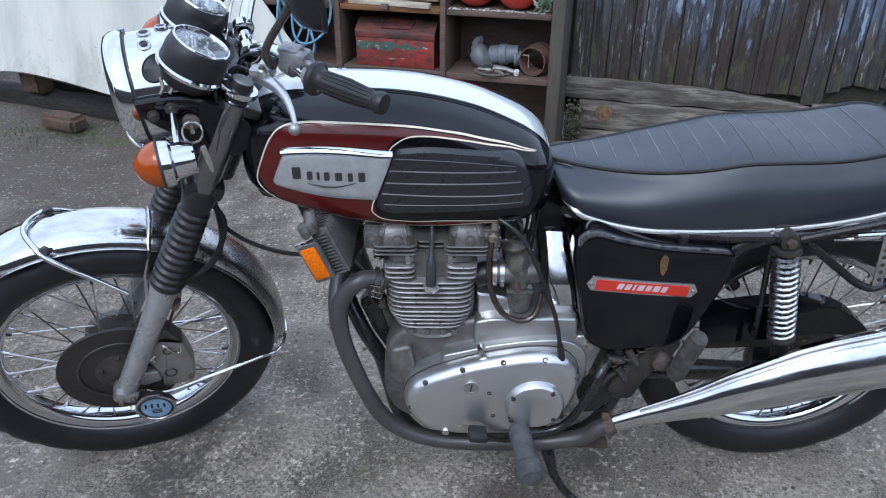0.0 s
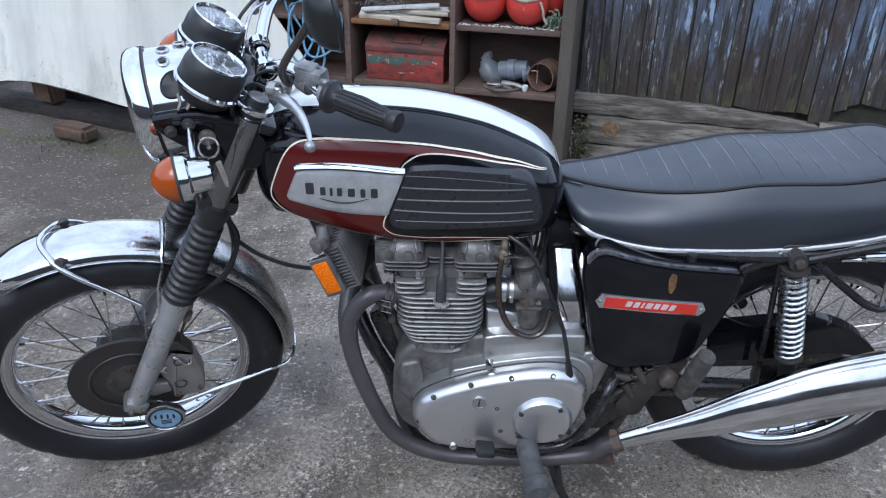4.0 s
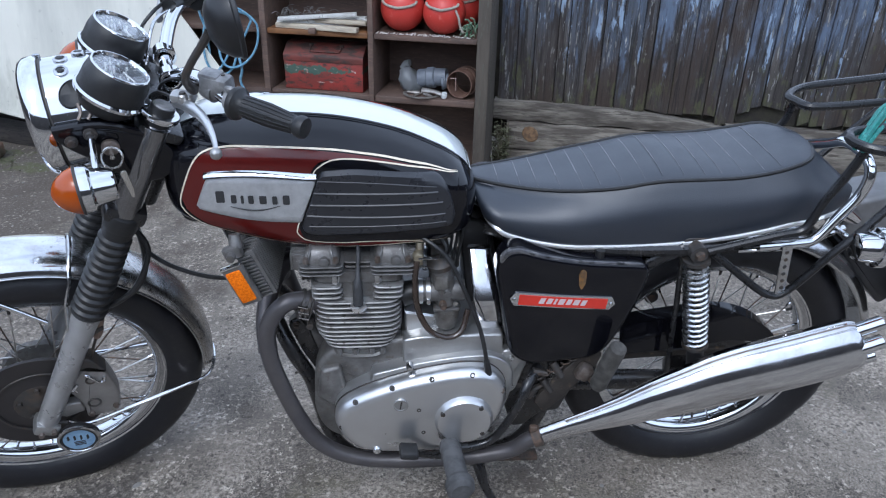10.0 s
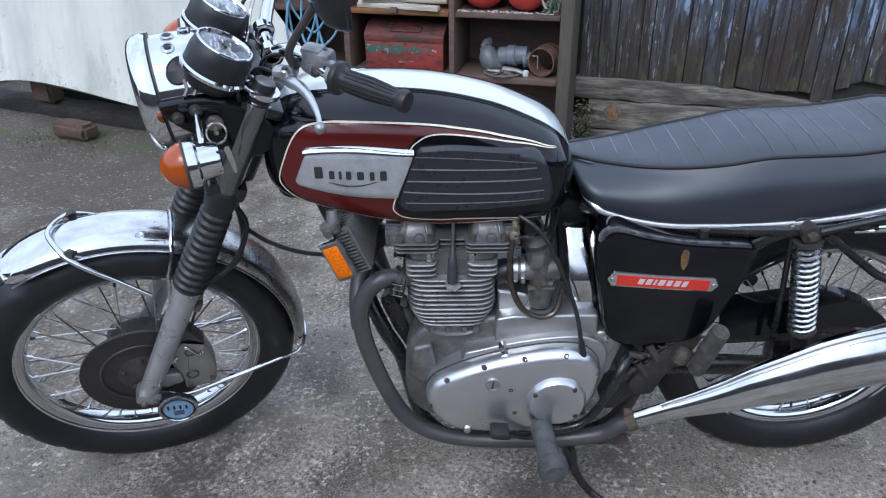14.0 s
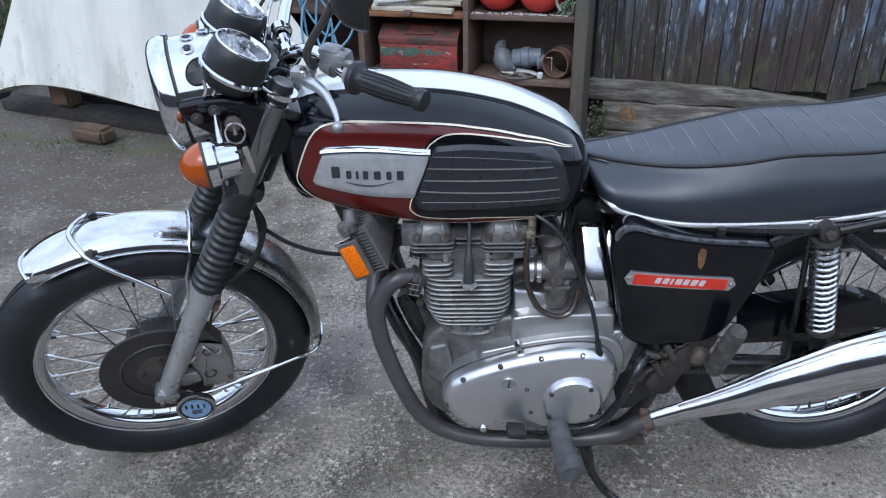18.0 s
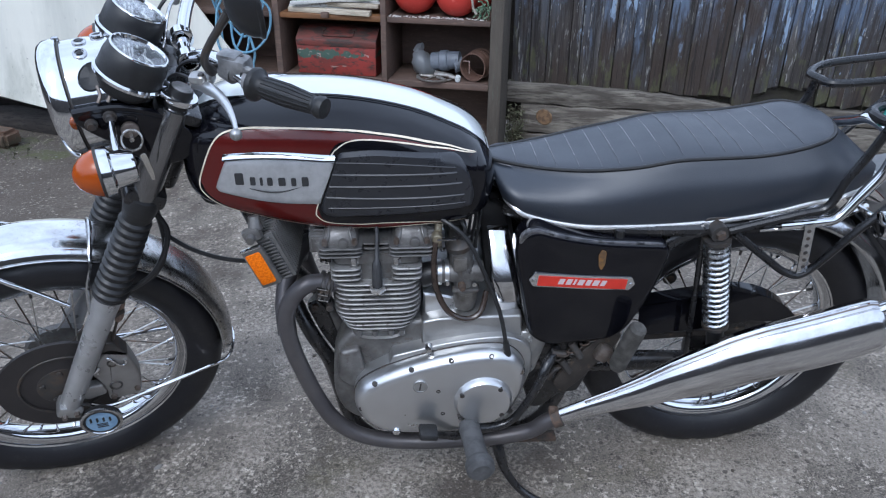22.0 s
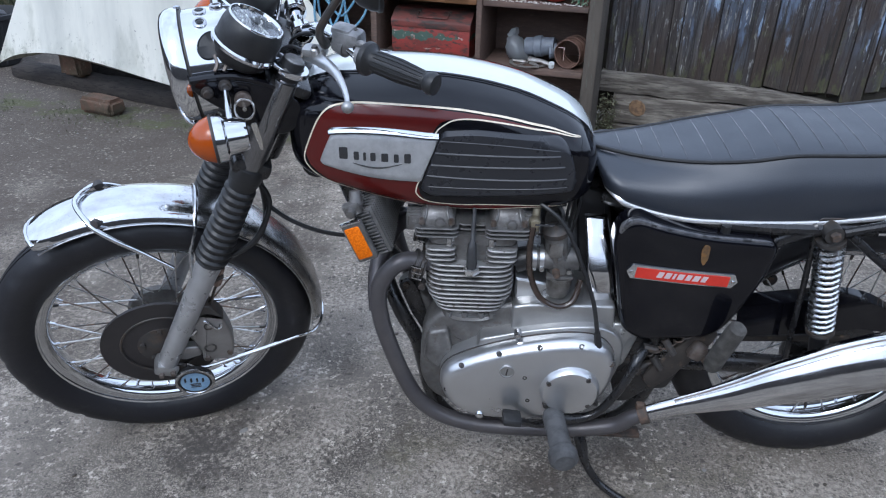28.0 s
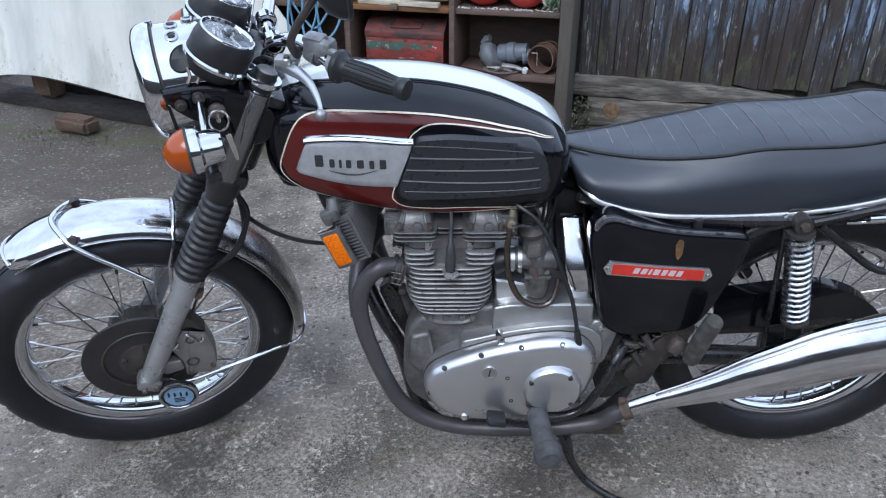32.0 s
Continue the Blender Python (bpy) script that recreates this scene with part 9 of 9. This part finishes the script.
# weeds, moss and pebbles
M["leaf"] = material("dull_leaf", (0.05, 0.068, 0.026), 0.7, second=(0.085, 0.078, 0.045), scale=40)
M["straw"] = material("dry_stem", (0.13, 0.115, 0.075), 0.85, second=(0.07, 0.062, 0.04), scale=30)
mr = random.Random(21)


def along_wall(x, y, z=0.0):
    return WALL @ Vector((x, y, z))


tufts, mats_ = [], []
for i in range(1300):
    x_, y_ = mr.uniform(-3.3, -0.9), -0.42 - abs(mr.gauss(0, 0.10)) - 0.05
    if mr.random() < 0.25:
        x_, y_ = mr.uniform(-3.1, -2.2), -0.5 + mr.gauss(0, 0.12)
    if math.sin(x_ * 7) + math.sin(x_ * 17 + y_ * 9) < -0.2:
        continue
    p = along_wall(x_, y_)
    for k in range(2):
        a, l = mr.uniform(0, 6.28), mr.uniform(0.004, 0.013)
        d = Vector((math.cos(a), math.sin(a), 0))
        s = Vector((-d.y, d.x, 0)) * 0.0022
        q = p + d * l * 0.7 + Vector((0, 0, l))
        o = len(tufts)
        tufts += [p - s, p + s, q]
        mats_.append((o, o + 1, o + 2))
tagged(part("moss_and_weeds", (tufts, mats_), M["leaf"], smooth=0), "low moss and weeds along the foot of the sheet", "moss", kind="stuff")
# dry weeds between shelf and beam
weed = []
for i in range(70):
    p = Vector((mr.uniform(0.10, 0.155), mr.uniform(-0.10, -0.03), 0.0))
    top = p + Vector((mr.uniform(-0.03, 0.05), mr.uniform(-0.04, 0.02), mr.uniform(0.10, 0.27)))
    weed.append(tube([p, (p + top) / 2 + Vector((mr.uniform(-0.02, 0.02), 0, 0.02)), top], 0.0014, 4, 3))
tagged(part("dry_weeds", join(*weed), M["straw"], place=WALL.copy()), "dry weed stems beside the shelf", "weeds", kind="stuff")
lv, lf = [], []
for i in range(620):
    p = Vector((mr.uniform(0.098, 0.175), mr.uniform(-0.11, -0.03), mr.uniform(0.01, 0.27) * mr.uniform(0.5, 1)))
    a, e = mr.uniform(0, 6.28), mr.uniform(-0.5, 0.8)
    d = Vector((math.cos(a) * math.cos(e), math.sin(a) * math.cos(e), math.sin(e))) * mr.uniform(0.010, 0.024)
    s = d.cross(Vector((0, 0, 1))).normalized() * d.length * 0.32
    o = len(lv)
    lv += [p, p + d * 0.5 + s, p + d, p + d * 0.5 - s]
    lf.append((o, o + 1, o + 2, o + 3))
tagged(part("weed_leaves", (lv, lf), material("pale_weed_leaf", (0.085, 0.095, 0.045), 0.7, second=(0.21, 0.20, 0.13), scale=45, amount=0.4), smooth=0, place=WALL.copy()), "small dull leaves beside the shelf", "weeds", kind="stuff")

# pebbles and grit on the concrete
peb = {"a": [], "b": []}
for i in range(900):
    if i % 3:
        x_, y_ = mr.uniform(-1.6, 3.0), mr.uniform(-0.9, 1.9)
    else:
        q = along_wall(mr.uniform(-3.2, -0.6), -0.5 - abs(mr.gauss(0, 0.22)))
        x_, y_ = q.x, q.y
    s = 0.0018 + 0.005 * mr.random() ** 3
    g = lathe([(s * 0.7, -0.001), (s, s * 0.25), (s * 0.7, s * 0.6), (0.0, s * 0.75)], (x_, y_, 0), (0, 0, 1), 6, squash=mr.uniform(0.6, 1))
    peb["a" if mr.random() < 0.55 else "b"].append(g)
peb["a"].append(lathe([(0.012, -0.001), (0.011, 0.002), (0.007, 0.004), (0.0, 0.0045)], (0.139, -0.049, 0), (0, 0, 1), 9, squash=0.6))
tagged(part("pale_grit", join(*peb["a"]), material("pale_grit", (0.26, 0.25, 0.23), 0.85, second=(0.18, 0.17, 0.155), scale=60)), "pale grit scattered on the concrete", "grit", kind="stuff")
tagged(part("dark_grit", join(*peb["b"]), material("dark_grit", (0.05, 0.046, 0.042), 0.85, second=(0.09, 0.07, 0.05), scale=60)), "dark grit scattered on the concrete", "grit", kind="stuff")

# rough bank and fallen timber beyond the tub
gv, gf = [], []
for i in range(5200):
    p = Vector((mr.uniform(-5.6, -2.3), 4.35 + abs(mr.gauss(0, 0.8)), 0.0))
    if p.y < 4.5 and mr.random() < 0.5 and p.x < -3.2:
        continue
    l = mr.uniform(0.04, 0.16) * (1 + 0.5 * (p.y - 4.3))
    a = mr.uniform(0, 6.28)
    d = Vector((math.cos(a), math.sin(a), 0))
    s = Vector((-d.y, d.x, 0)) * mr.uniform(0.004, 0.010)
    o = len(gv)
    gv += [p - s, p + s, p + d * l * 0.25 + s * 0.6 + Vector((0, 0, l * 0.7)), p + d * l * 0.6 + Vector((0, 0, l))]
    gf.append((o, o + 1, o + 2, o + 3))
tagged(part("grass", (gv, gf), material("rough_grass", (0.055, 0.075, 0.03), 0.8, second=(0.095, 0.085, 0.05), scale=3, fine=(0.03, 0.045, 0.02), fine_scale=15, fine_amount=0.4), smooth=0), "rough grass bank beyond the concrete", "grass", kind="stuff")
M["old_timber"] = material("rotten_brown_timber", (0.035, 0.026, 0.022), 0.9, second=(0.018, 0.015, 0.014), scale=10, amount=0.5, fine=(0.07, 0.06, 0.052), fine_scale=30, fine_amount=0.2, bump=0.005, bump_scale=30)
for pts, rr in (([(-3.27, 3.98, 0.075), (-3.60, 4.06, 0.16), (-4.3, 4.2, 0.34)], [0.075, 0.085, 0.09]), ([(-3.42, 4.22, 0.07), (-3.9, 4.25, 0.075), (-4.6, 4.3, 0.08)], [0.06, 0.07, 0.075]), ([(-3.05, 3.78, 0.016), (-3.16, 3.74, 0.018), (-3.28, 3.77, 0.016)], [0.014, 0.017, 0.012]), ([(-2.86, 3.56, 0.012), (-3.05, 3.60, 0.013)], [0.011, 0.012])):
    t = thing("fallen_timber", "rotten brown length of timber lying at the yard's edge", "timber", None, "fallen timber")
    part("log", tube(pts, rr, 12, 4 if len(pts) > 2 else 0), M["old_timber"], t)
for x_, y_ in ((-3.95, 5.25), (-3.62, 5.35)):
    t = thing("stake", "weathered grey stake standing in the grass", "stake", pose(x_, y_, 0, 2, 3, 0), "stakes in the grass")
    part("post", box(0, 0, 0.4, 0.05, 0.05, 0.8, 0.006), M["beam"], t)
# rubbish on top of the tub
rub = material("grey_plastic_scrap", (0.045, 0.045, 0.049), 0.5, second=(0.04, 0.04, 0.045), scale=18, bump=0.004, bump_scale=25)
for k, (dx, dy, a) in enumerate(((0.04, -0.02, 0.4), (-0.07, 0.02, 1.4), (0.02, 0.08, 2.2))):
    part("scrap", box(dx, dy, 0.278 + 0.012 * k, 0.19 - 0.03 * k, 0.11, 0.010, 0.004, Matrix.Rotation(a, 4, "Z") @ Matrix.Rotation(0.08 * (k + 1), 4, "X")), rub, tub)
for k in range(10):
    a = 2 * math.pi * k / 10
    part("tub_rib", tube([(0.139 * math.cos(a), 0.139 * math.sin(a), 0.02), (0.167 * math.cos(a), 0.167 * math.sin(a), 0.15), (0.195 * math.cos(a), 0.195 * math.sin(a), 0.28)], 0.007, 6), M["tub"], tub)

# added dark block: gives the gap behind the sheet its black shade
low = thing("void_block", "added dark block behind the leaning sheet, standing in for shade", "wall", WALL.copy(), "", "structure")
part("footing", box(-2.18, 0.02, 0.34, 1.44, 0.10, 0.68, 0.012), M["dark_baulk"], low)

# unseen walls added round the yard so that chrome mirrors a dark horizon
M["backdrop_wall"] = material("backdrop_grey", (0.095, 0.085, 0.08), 0.9, second=(0.06, 0.055, 0.05), scale=1.2, amount=0.5, sharp=0.5, bump=0.004, bump_scale=30)
tagged(part("wall_south", box(0.5, -6.2, 1.25, 16, 0.25, 2.5, 0.01), M["backdrop_wall"]), "unseen dark grey wall added across the yard to darken reflections", "wall", kind="structure")
tagged(part("wall_east", box(8.5, -1.5, 1.3, 0.25, 9.0, 2.6, 0.01), M["backdrop_wall"]), "unseen grey wall added at the yard's end to darken reflections", "wall", kind="structure")
tagged(part("wall_west", box(-9.0, 2.0, 1.4, 0.25, 16.0, 2.8, 0.01), M["backdrop_wall"]), "unseen grey wall added at the yard's far side to darken reflections", "wall", kind="structure")
tagged(part("wall_north", box(-0.5, 9.5, 1.4, 17.0, 0.25, 2.8, 0.01), M["backdrop_wall"]), "unseen grey wall added behind the fence to darken reflections", "wall", kind="structure")
